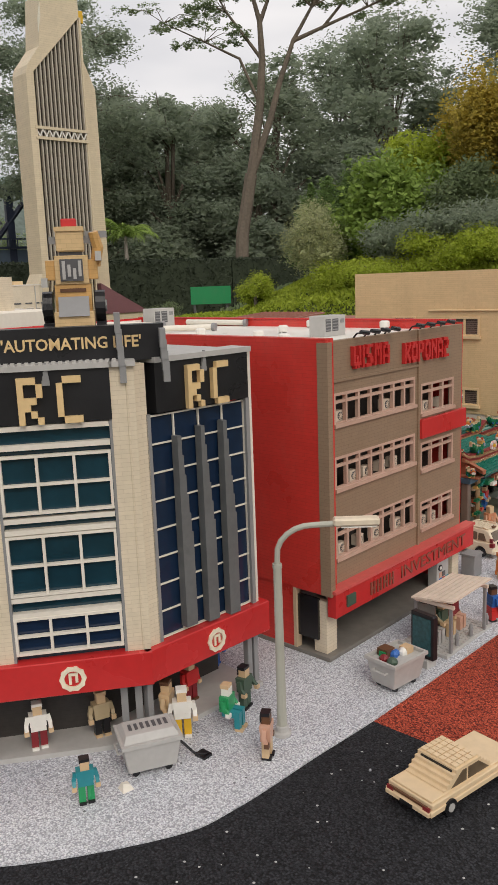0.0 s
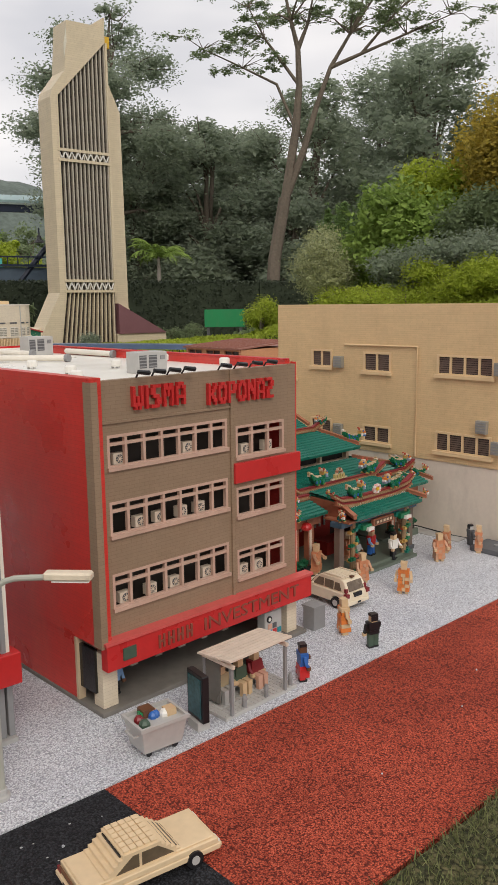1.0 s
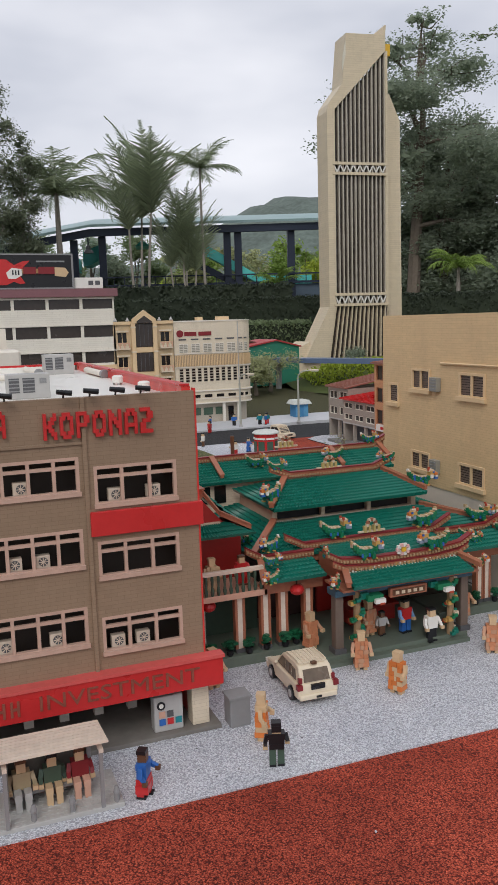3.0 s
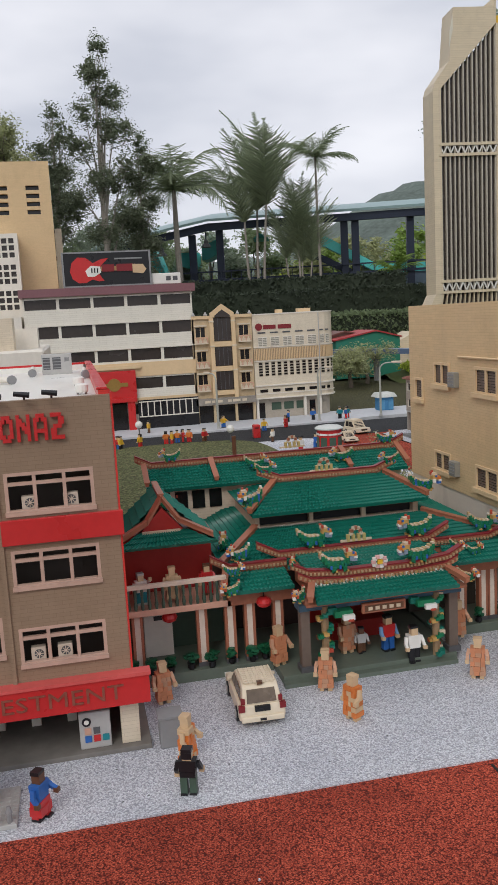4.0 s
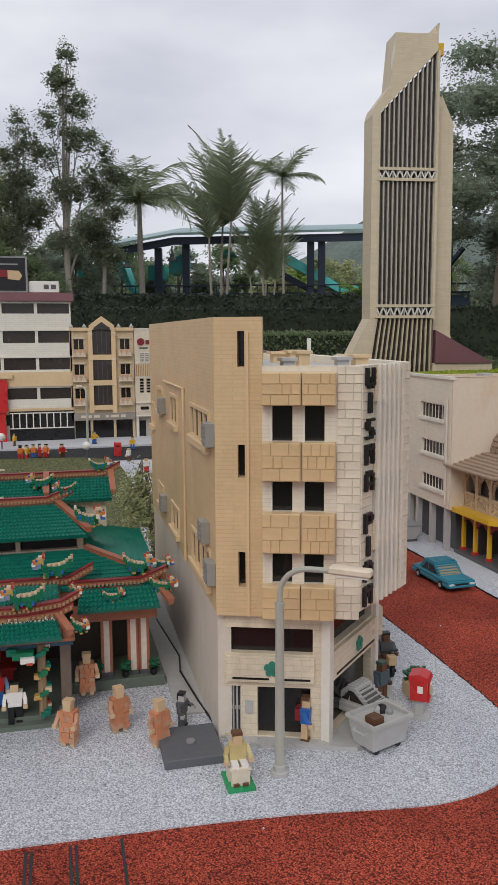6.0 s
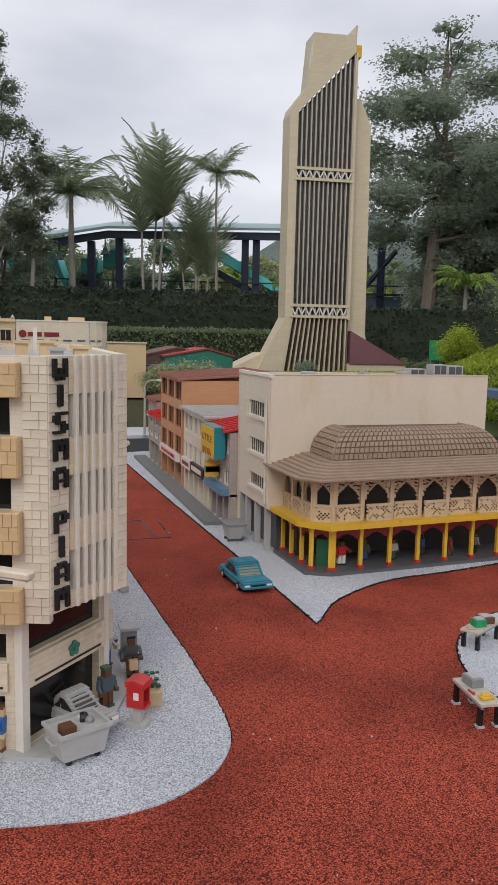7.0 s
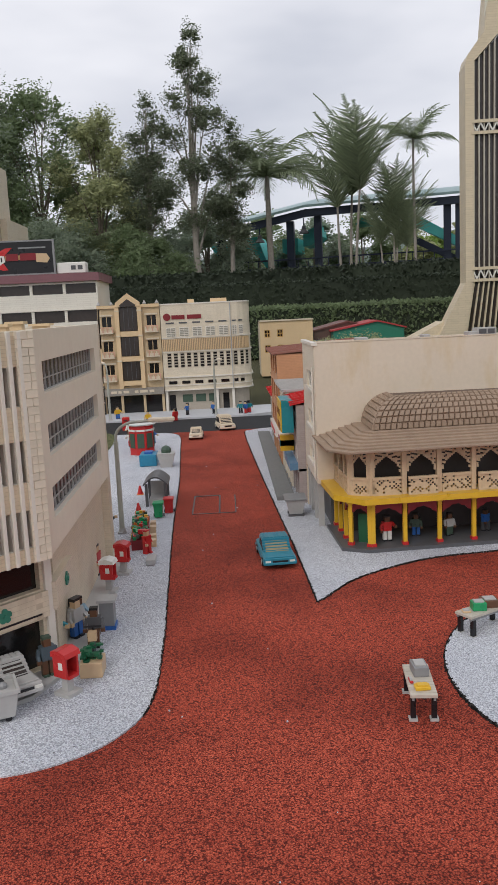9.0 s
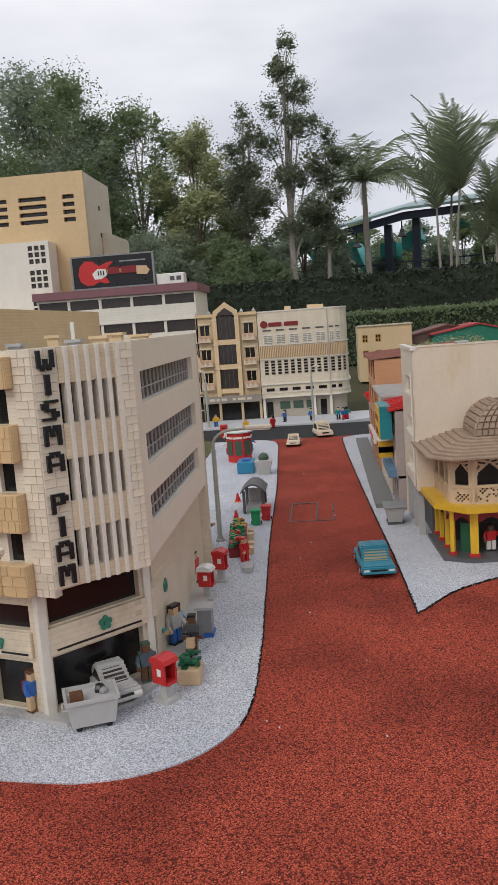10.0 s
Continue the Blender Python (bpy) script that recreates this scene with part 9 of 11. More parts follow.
mb = thing("painter_bench", "green baseplate with a cream bench", "bench", (-1.21, 3.752, 0))
part("baseplate", Geo().box(-1.253, -1.168, 3.722, 3.784, 0.0, 0.007), GREEN2, mb, "green studded plate")
part("seat", Geo().box(-1.235, -1.205, 3.730, 3.776, 0.007, 0.036), mat("bench_cream", (0.7, 0.62, 0.48), 0.4), mb)
part("easel", Geo().box(-1.190, -1.183, 3.732, 3.774, 0.007, 0.042).box(-1.192, -1.181, 3.729, 3.777, 0.042, 0.047), mat("bench_cream", (0.7, 0.62, 0.48)), mb)
figure(-1.222, 3.753, 0.007, 0, PLAIN_WHITE, mat("vest_toy", (0.55, 0.45, 0.2), 0.4), SKIN, BROWNT, sit=True, label="seated brick figure on the cream bench")


def phone_booth(x, y, turn, white=False):
    t = thing("phone_booth", "red pedestal phone booth with %s hood on a grey foot" % ("white" if white else "red"), "phone booth", (0, 0, 0), "red phone booths along the street")
    part("foot", Geo().box(-0.030, 0.030, -0.028, 0.028, 0.0, 0.010), LGREY, t)
    part("stem", Geo().box(-0.012, 0.012, -0.012, 0.012, 0.010, 0.055), LGREY, t)
    part("case", Geo().box(-0.026, -0.018, -0.026, 0.026, 0.055, 0.112).box(-0.018, 0.024, -0.026, -0.019, 0.055, 0.112).box(-0.018, 0.024, 0.019, 0.026, 0.055, 0.112).box(-0.018, 0.03, -0.019, 0.019, 0.052, 0.060), RED, t)
    part("hood", Geo().prism([(-0.030, -0.030, 0.112), (0.032, -0.030, 0.112), (0.026, -0.030, 0.124), (0.0, -0.030, 0.132), (-0.030, -0.030, 0.126)], [(-0.030, 0.030, 0.112), (0.032, 0.030, 0.112), (0.026, 0.030, 0.124), (0.0, 0.030, 0.132), (-0.030, 0.030, 0.126)]), PLAIN_WHITE if white else RED, t)
    part("telephone", Geo().box(-0.0178, -0.006, -0.010, 0.010, 0.070, 0.100), DGREY, t)
    part("notice", Geo().box(-0.004, 0.012, -0.0275, -0.0262, 0.078, 0.098), PLAIN_WHITE, t)
    t.matrix_basis = pose(x, y, 0, 0, 0, turn)
    t.scale = (0.88, 0.88, 0.94)


phone_booth(-1.405, 4.284, 55)
phone_booth(-2.175, 4.285, 80, True)
phone_booth(-2.372, 4.310, 80)
pl = thing("planter_box", "tan planter box with dark green leaves", "planter", (-1.52, 4.33, 0))
part("box", Geo().box(-1.555, -1.485, 4.30, 4.36, 0.0, 0.042), SKIN, pl, "", 0.002)
g = Geo()
rnd = random.Random(9)
for _ in range(30):
    x, y, z, s = rnd.uniform(-1.55, -1.49), rnd.uniform(4.305, 4.355), rnd.uniform(0.042, 0.075), rnd.uniform(0.004, 0.008)
    g.box(x - s, x + s, y - s, y + s, z - s / 2, z + s / 2)
part("plant", g, mat("dark_leaf_plastic", (0.012, 0.10, 0.045)), pl)
cbn = thing("grey_cabinet", "tall grey street cabinet on a blue foot", "cabinet", (-1.845, 4.326, 0))
part("foot", Geo().box(-1.873, -1.818, 4.300, 4.352, 0.0, 0.012), BLUE, cbn)
part("box", Geo().box(-1.869, -1.822, 4.304, 4.348, 0.012, 0.088), GREY, cbn, "", 0.001)
part("box_lid", Geo().box(-1.876, -1.815, 4.297, 4.355, 0.088, 0.096), LGREY, cbn)
mc = thing("motorbike", "dark brick motorbike with brown load", "motorbike", (-1.69, 4.31, 0))
for x in (-1.735, -1.655):
    part("wheel", Geo().cyl((x, 4.306, 0.018), (x, 4.314, 0.018), 0.018, n=14), BLACK, mc)
part("frame", Geo().box(-1.735, -1.655, 4.303, 4.317, 0.02, 0.045), DGREY, mc)
part("seat", Geo().box(-1.725, -1.69, 4.300, 4.320, 0.045, 0.053), BROWNT, mc)
part("basket", Geo().box(-1.665, -1.64, 4.298, 4.322, 0.04, 0.065), SKIN, mc)
part("handlebar", Geo().tube([(-1.665, 4.285, 0.075), (-1.665, 4.335, 0.075)], 0.003, 6).tube([(-1.665, 4.31, 0.045), (-1.665, 4.31, 0.075)], 0.003, 6), BLACK, mc)
figure(-1.70, 4.31, 0.012, 0, BROWNT, DGREY, BROWNT, BLACK, sit=True, label="dark brick figure riding the motorbike")


def fruit_stall(x, y, turn, seed):
    t = thing("fruit_stall", "low red stall heaped with green and red produce", "market stall", (0, 0, 0), "produce stalls along the street")
    part("counter", Geo().box(-0.09, 0.09, -0.035, 0.035, 0.0, 0.035).box(-0.094, 0.094, -0.039, 0.039, 0.035, 0.041), DRED, t)
    rnd = random.Random(seed)
    g = Geo()
    mats = [GREEN2, RED, YELLOW, DGREEN, ORANGE]
    for _ in range(70):
        g.slot = rnd.choice((0, 0, 0, 3, 3, 1, 2, 4))
        s = rnd.uniform(0.005, 0.009)
        u, v = rnd.uniform(-0.085, 0.085), rnd.uniform(-0.03, 0.03)
        z = 0.041 + s + rnd.uniform(0, 0.028) * (1 - abs(v) / 0.035)
        g.box(u - s, u + s, v - s, v + s, z - s, z + s)
    part("produce", g, mats, t, "heaped green and red produce")
    for u in (-0.06, 0.02):
        part("crate", Geo().box(u, u + 0.04, 0.04, 0.066, 0.0, 0.028), SKIN, t)
    t.matrix_basis = pose(x, y, 0, 0, 0, turn)


figure(-1.80, 4.245, 0.0115, 60, BROWNT, mat("pale_blue_toy", (0.30, 0.42, 0.50), 0.4), BROWNT, BLACK, lift=0.7, h=1.0, label="brick figure in pale blue top carrying a load")
figure(-1.50, 4.215, 0.0115, 30, BROWNT, mat("slate_toy", (0.08, 0.11, 0.13), 0.4), BROWNT, DGREEN, h=1.0, label="brick figure with a dark green hat")
fruit_stall(-2.76, 4.335, 4, 1)
fruit_stall(-2.98, 4.315, 4, 2)
figure(-2.62, 4.375, 0, 60, RED, RED, SKIN, RED, h=0.9, label="red brick figure at the stall")
bnc = thing("low_block", "grey low block at the kerb", "block", (-2.49, 4.40, 0))
part("block", Geo().box(-2.53, -2.45, 4.385, 4.42, 0.0, 0.022), LGREY, bnc, "", 0.002)


def litter_bin(x, y, m, label):
    t = thing("litter_bin", label, "litter bin", (x, y, 0), "wheeled litter bins")
    part("body", Geo().prism([(x - 0.018, y - 0.018, 0.004), (x + 0.018, y - 0.018, 0.004), (x + 0.018, y + 0.018, 0.004), (x - 0.018, y + 0.018, 0.004)], [(x - 0.024, y - 0.022, 0.066), (x + 0.024, y - 0.022, 0.066), (x + 0.024, y + 0.022, 0.066), (x - 0.024, y + 0.022, 0.066)]), m, t)
    part("lid", Geo().box(x - 0.028, x + 0.028, y - 0.026, y + 0.026, 0.066, 0.076), m, t, "", 0.003)
    part("handle", Geo().tube([(x - 0.030, y - 0.018, 0.068), (x - 0.034, y, 0.070), (x - 0.030, y + 0.018, 0.068)], 0.0022, 6), DGREY, t)
    for q in (-1, 1):
        part("wheel", Geo().cyl((x - 0.018, y + q * 0.020, 0.008), (x - 0.018, y + q * 0.026, 0.008), 0.008, n=10), BLACK, t)


litter_bin(-3.205, 4.376, GREEN2, "green wheeled bin with lid")
litter_bin(-3.285, 4.420, RED, "red wheeled bin with lid")
gb = thing("grey_skip", "small grey tapered skip beside the hall", "skip", (-3.12, 5.02, 0))
part("tub", Geo().prism([(-3.16, 4.99, 0.012), (-3.08, 4.99, 0.012), (-3.08, 5.05, 0.012), (-3.16, 5.05, 0.012)], [(-3.18, 4.975, 0.080), (-3.06, 4.975, 0.080), (-3.06, 5.065, 0.080), (-3.18, 5.065, 0.080)]), LGREY, gb, "", 0.002)
part("rim", Geo().box(-3.186, -3.054, 4.969, 5.071, 0.080, 0.088), GREY, gb, "", 0.002)
for x in (-3.15, -3.09):
    part("skid", Geo().box(x - 0.006, x + 0.006, 4.985, 5.055, 0.0, 0.012), DGREY, gb)
sb_ = thing("sentry_booth", "grey booth with dark arched roof", "booth", (-3.52, 4.35, 0))
for x in (-3.60, -3.44):
    for y in (4.300, 4.395):
        part("post", Geo().box(x - 0.007, x + 0.007, y - 0.007, y + 0.007, 0.0, 0.115), DGREY, sb_)
ring = [(4.285 + 0.125 * k / 8, 0.114 + 0.040 * math.sin(math.pi * k / 8)) for k in range(9)] + [(4.41 - 0.125 * k / 8, 0.106 + 0.040 * math.sin(math.pi * k / 8)) for k in range(9)]
part("arched_roof", Geo().prism([(-3.62, y, z) for y, z in ring], [(-3.42, y, z) for y, z in ring]), DGREY, sb_, "dark arched roof")
part("back_panel", Geo().box(-3.592, -3.586, 4.308, 4.387, 0.0, 0.100), LGREY, sb_)
part("counter", Geo().box(-3.586, -3.45, 4.310, 4.385, 0.0, 0.034), LGREY, sb_)
part("rail", Geo().box(-3.47, -3.36, 4.405, 4.412, 0.040, 0.046), LGREY, sb_)
for x in (-3.47, -3.365):
    part("rail_post", Geo().box(x - 0.003, x + 0.003, 4.405, 4.412, 0.0, 0.040), LGREY, sb_)
for (x, y) in ((-3.73, 4.235), (-3.32, 4.268)):
    t = thing("traffic_cone", "small red cone with pale base", "traffic cone", (x, y, 0), "traffic cones")
    part("cone", Geo().lathe((x, y, 0.004), [(0.016, 0), (0.004, 0.045)], 10), RED, t)
    part("foot", Geo().box(x - 0.018, x + 0.018, y - 0.018, y + 0.018, 0, 0.005), ORANGE, t)
bt_ = thing("blue_tank", "blue box tank on the pebbles", "tank", (-4.60, 4.215, 0))
part("tank", Geo().box(-4.70, -4.54, 4.15, 4.26, 0.0, 0.075), mat("cyan_blue", (0.03, 0.22, 0.36), 0.4), bt_, "", 0.004)
part("tank_lid", Geo().box(-4.66, -4.58, 4.18, 4.23, 0.075, 0.086), BLUE, bt_)
gp = thing("planter_tub", "grey tub planter with dark plant", "planter", (-4.52, 4.33, 0))
part("tub", Geo().prism([(-4.56, 4.29, 0), (-4.48, 4.29, 0), (-4.48, 4.36, 0), (-4.56, 4.36, 0)], [(-4.58, 4.27, 0.09), (-4.46, 4.27, 0.09), (-4.46, 4.38, 0.09), (-4.58, 4.38, 0.09)]), LGREY, gp)
part("plant", Geo().ball((-4.52, 4.325, 0.10), 0.035, 7), DGREEN, gp)


def kiosk(x, y, label):
    t = thing("kiosk", label, "kiosk", (x, y, 0), "red kiosks")
    part("body", Geo().prism([(x + 0.088 * math.cos(a), y + 0.088 * math.sin(a), 0) for a in [i * math.pi / 4 + 0.39 for i in range(8)]], [(x + 0.088 * math.cos(a), y + 0.088 * math.sin(a), 0.205) for a in [i * math.pi / 4 + 0.39 for i in range(8)]]), RED, t, "red body")
    for k in range(8):
        a = k * math.pi / 4
        fr = FR((x + 0.082 * math.cos(a), y + 0.082 * math.sin(a)), (-math.sin(a), math.cos(a)), (math.cos(a), math.sin(a)))
        part("window", Geo().fbox(fr, -0.024, 0.024, 0.0, 0.004, 0.05, 0.150), DGREEN, t)
        part("white_band", Geo().fbox(fr, -0.031, 0.031, 0.001, 0.006, 0.165, 0.178), PLAIN_WHITE, t)
    part("roof", Geo().lathe((x, y, 0.205), [(0.100, 0), (0.104, 0.008), (0.085, 0.020), (0.03, 0.030)], 16), mat("pale_roof", (0.62, 0.64, 0.6), 0.5), t, "pale round roof")


kiosk(-5.06, 4.12, "octagonal red kiosk with pale round roof")
kb = thing("blue_kiosk", "square blue booth with a pale roof on the kerb's tip", "kiosk", (-7.395, 5.47, 0))
BLUEBOOTH = mat("booth_blue", (0.06, 0.22, 0.42), 0.45, 0.1)
part("body", Geo().box(-7.465, -7.325, 5.395, 5.545, 0.0, 0.145), BLUEBOOTH, kb, "blue booth body", 0.003)
for y in (5.40, 5.49):
    part("panel", Geo().box(-7.3245, -7.321, y, y + 0.05, 0.02, 0.12), mat("booth_panel", (0.10, 0.30, 0.50), 0.4), kb)
part("roof", Geo().prism([(-7.50, 5.36, 0.145), (-7.29, 5.36, 0.145), (-7.29, 5.58, 0.145), (-7.50, 5.58, 0.145)], [(-7.48, 5.39, 0.190), (-7.31, 5.39, 0.190), (-7.31, 5.55, 0.190), (-7.48, 5.55, 0.190)]), mat("pale_roof", (0.62, 0.64, 0.6)), kb, "pale booth roof", 0.006)
pb_ = thing("post_box", "red post box on the far kerb", "post box", (-6.3, 3.86, 0))
part("box", Geo().box(-6.33, -6.27, 3.83, 3.89, -0.004, 0.11), RED, pb_, "", 0.005)
part("slot", Geo().box(-6.2698, -6.268, 3.845, 3.875, 0.08, 0.088), BLACK, pb_)


def stall_table(x, y, turn, label, goods):
    t = thing("stall_table", label, "table", (0, 0, 0), "slatted stall tables on the road")
    for k in range(12):
        part("slat", Geo().box(-0.083 + k * 0.0139, -0.0708 + k * 0.0139, -0.031, 0.031, 0.060, 0.067), mat("slat_grey", (0.55, 0.50, 0.42), 0.45, 0.1), t)
    for v in (-0.027, 0.022):
        part("apron", Geo().box(-0.081, 0.081, v, v + 0.005, 0.052, 0.060), GREY, t)
    for u in (-0.068, 0.068):
        for v in (-0.024, 0.024):
            lg = part("leg", Geo().box(u - 0.006, u + 0.006, v - 0.006, v + 0.006, 0.006, 0.053), BLACK, t)
            part("foot", Geo().box(u - 0.010, u + 0.010, v - 0.010, v + 0.010, 0.0, 0.006), LGREY, lg)
    t.matrix_basis = pose(x, y, RZ, 0, 0, turn)
    for nm, lab, (u, v), (a, b, h), m in goods:
        c, s = math.cos(radians(turn)), math.sin(radians(turn))
        gx, gy = x + c * u - s * v, y + s * u + c * v
        q = thing(nm, lab, nm.replace("_", " "), (gx, gy, RZ + 0.0672))
        part("box", Geo().box(gx - a, gx + a, gy - b, gy + b, RZ + 0.0672, RZ + 0.0672 + h), m, q, "", 0.0015)
        part("cover", Geo().box(gx - a * 0.7, gx + a * 0.7, gy - b * 0.7, gy + b * 0.7, RZ + 0.0672 + h, RZ + 0.0672 + h + 0.003), LGREY if m is not YELLOW else YELLOW, q)
    return t


stall_table(-1.242, 5.152, 174, "pale slatted table with dark legs on the red road", (("cash_box", "grey box on the stall table", (0.035, -0.004), (0.026, 0.018, 0.024), GREY), ("yellow_tray", "yellow tray on the stall table", (-0.050, 0.0), (0.012, 0.018, 0.009), YELLOW), ("red_tool", "red tool on the stall table", (-0.012, 0.022), (0.014, 0.004, 0.006), RED)))
stall_table(-1.672, 5.442, 121, "pale slatted table at the rim of the island", (("green_crate", "brown crate with a green cloth on the table", (0.025, 0.0), (0.022, 0.024, 0.022), BROWNT), ("green_cloth", "green cloth over the crate", (-0.020, 0.0), (0.018, 0.020, 0.024), GREEN2), ("pale_plate", "pale plate on the stall table", (-0.062, 0.008), (0.012, 0.012, 0.005), SKIN)))
figure(-1.31, 5.507, 0.002, 180, LGREY, BLACK, SKIN, BLACK, h=1.0, label="black and grey brick figure on the island")

# lawn behind the temple
g = Geo()
slab(g, smooth_line([(-6.30, 2.5), (-6.30, 3.3), (-6.1, 3.75), (-5.4, 3.85), (-4.2, 3.8), (-3.0, 3.7), (-2.7, 3.2), (-2.7, 2.5), (-3.2, 2.3), (-5.5, 2.22), (-6.15, 2.28), (-6.30, 2.5)], 4)[:-1], -0.01, 0.004)
sheet("lawn", g, LAWN, "flat faded lawn behind the temple", "lawn")

# ---- trees, shrubs and the garden beyond the model town ----
def leafmat(name, rgb, var=0.45, trans=0.35):
    """Foliage: colour varied leaf by leaf, some light through it."""
    m = bpy.data.materials.new(name)
    m.use_nodes = True
    n, l = m.node_tree.nodes, m.node_tree.links
    p = n["Principled BSDF"]
    p.inputs["Roughness"].default_value, p.inputs["Specular IOR Level"].default_value = 0.6, 0.25
    geo = n.new("ShaderNodeNewGeometry")
    tc = n.new("ShaderNodeTexCoord")
    ns = n.new("ShaderNodeTexNoise")
    ns.inputs["Scale"].default_value = 0.9
    l.new(tc.outputs["Object"], ns.inputs["Vector"])
    ad = n.new("ShaderNodeMath")
    ad.operation = "ADD"
    l.new(geo.outputs["Random Per Island"], ad.inputs[0])
    l.new(ns.outputs[0], ad.inputs[1])
    hf = n.new("ShaderNodeMath")
    hf.operation = "MULTIPLY"
    hf.inputs[1].default_value = 0.5
    l.new(ad.outputs[0], hf.inputs[0])
    rp = n.new("ShaderNodeMix")
    rp.data_type = "RGBA"
    rp.inputs[6].default_value = (*[c * (1 - var) for c in rgb], 1)
    rp.inputs[7].default_value = (rgb[0] * (1 + var * 1.2), rgb[1] * (1 + var), rgb[2] * (1 + var * 0.6), 1)
    l.new(hf.outputs[0], rp.inputs[0])
    l.new(rp.outputs[2], p.inputs["Base Color"])
    tr = n.new("ShaderNodeBsdfTranslucent")
    l.new(rp.outputs[2], tr.inputs[0])
    ms = n.new("ShaderNodeMixShader")
    ms.inputs[0].default_value = trans
    l.new(p.outputs[0], ms.inputs[1])
    l.new(tr.outputs[0], ms.inputs[2])
    l.new(ms.outputs[0], n["Material Output"].inputs[0])
    return m


BARK = mat("bark", (0.16, 0.13, 0.10), 0.85, 0.3, grain=14, bump=0.6, bump_scale=30)
LEAF_DARK = leafmat("leaf_dark", (0.32, 0.385, 0.30), 0.28, 0.6)
LEAF_MID = leafmat("leaf_mid", (0.22, 0.29, 0.165), 0.35, 0.55)
LEAF_GREY = leafmat("leaf_greygreen", (0.195, 0.235, 0.17), 0.45, 0.5)
LEAF_LIME = leafmat("leaf_lime", (0.37, 0.46, 0.065), 0.35, 0.45)
LEAF_BRIGHT = leafmat("leaf_bright", (0.24, 0.36, 0.09), 0.4)
LEAF_OLIVE = leafmat("leaf_olive", (0.38, 0.42, 0.24), 0.4)
LEAF_CROTON = leafmat("leaf_croton", (0.40, 0.33, 0.07), 0.6, 0.45)
LEAF_HEDGE = leafmat("leaf_hedge", (0.042, 0.058, 0.040), 0.5, 0.2)
LEAF_CONE = leafmat("leaf_conifer", (0.17, 0.27, 0.10), 0.4, 0.4)
LEAF_PALM = leafmat("leaf_palm", (0.29, 0.35, 0.235), 0.35, 0.55)


def leaves(blobs, n, size, rng, aspect=0.5, flat=0.4, clump=14, shell=0.55):
    """Arrays of leaf quads, gathered in clumps within the blobs (x, y, z, rx, ry, rz)."""
    blobs = np.array(blobs, float)
    vol = blobs[:, 3] * blobs[:, 4] * blobs[:, 5]
    nc = max(1, n // clump)
    pick = rng.choice(len(blobs), nc, p=vol / vol.sum())
    d = rng.normal(size=(nc, 3))
    d /= np.linalg.norm(d, axis=1)[:, None]
    r = shell + (1 - shell) * rng.random(nc) ** 0.6
    r *= rng.uniform(0.72, 1.02, nc)
    cen = blobs[pick, :3] + d * r[:, None] * blobs[pick, 3:]
    cr = np.cbrt(vol[pick]) * 0.34
    c = np.repeat(cen, clump, 0) + np.clip(rng.normal(size=(nc * clump, 3)), -1.5, 1.5) * np.repeat(cr, clump)[:, None] * np.array([0.6, 0.6, 0.6 * flat + 0.15])
    k = len(c)
    a = rng.normal(size=(k, 3))
    a[:, 2] *= flat
    a /= np.linalg.norm(a, axis=1)[:, None]
    b = np.cross(a, rng.normal(size=(k, 3)))
    b /= np.linalg.norm(b, axis=1)[:, None]
    s = size * rng.uniform(0.6, 1.4, k)[:, None]
    p = np.stack([c - a * s, c + b * s * aspect, c + a * s, c - b * s * aspect], 1).reshape(-1, 3)
    return p


def leaf_part(name, pts, material, parent, label=""):
    o = ORIGIN.get(parent, Vector((0, 0, 0)))
    me = bpy.data.meshes.new(name)
    k = len(pts) // 4
    me.from_pydata((pts - np.array(o)).tolist(), [], np.arange(4 * k).reshape(-1, 4).tolist())
    me.materials.append(material)
    ob = new(name, me)
    ob.parent = parent
    if label:
        ob["label"] = label
    return ob


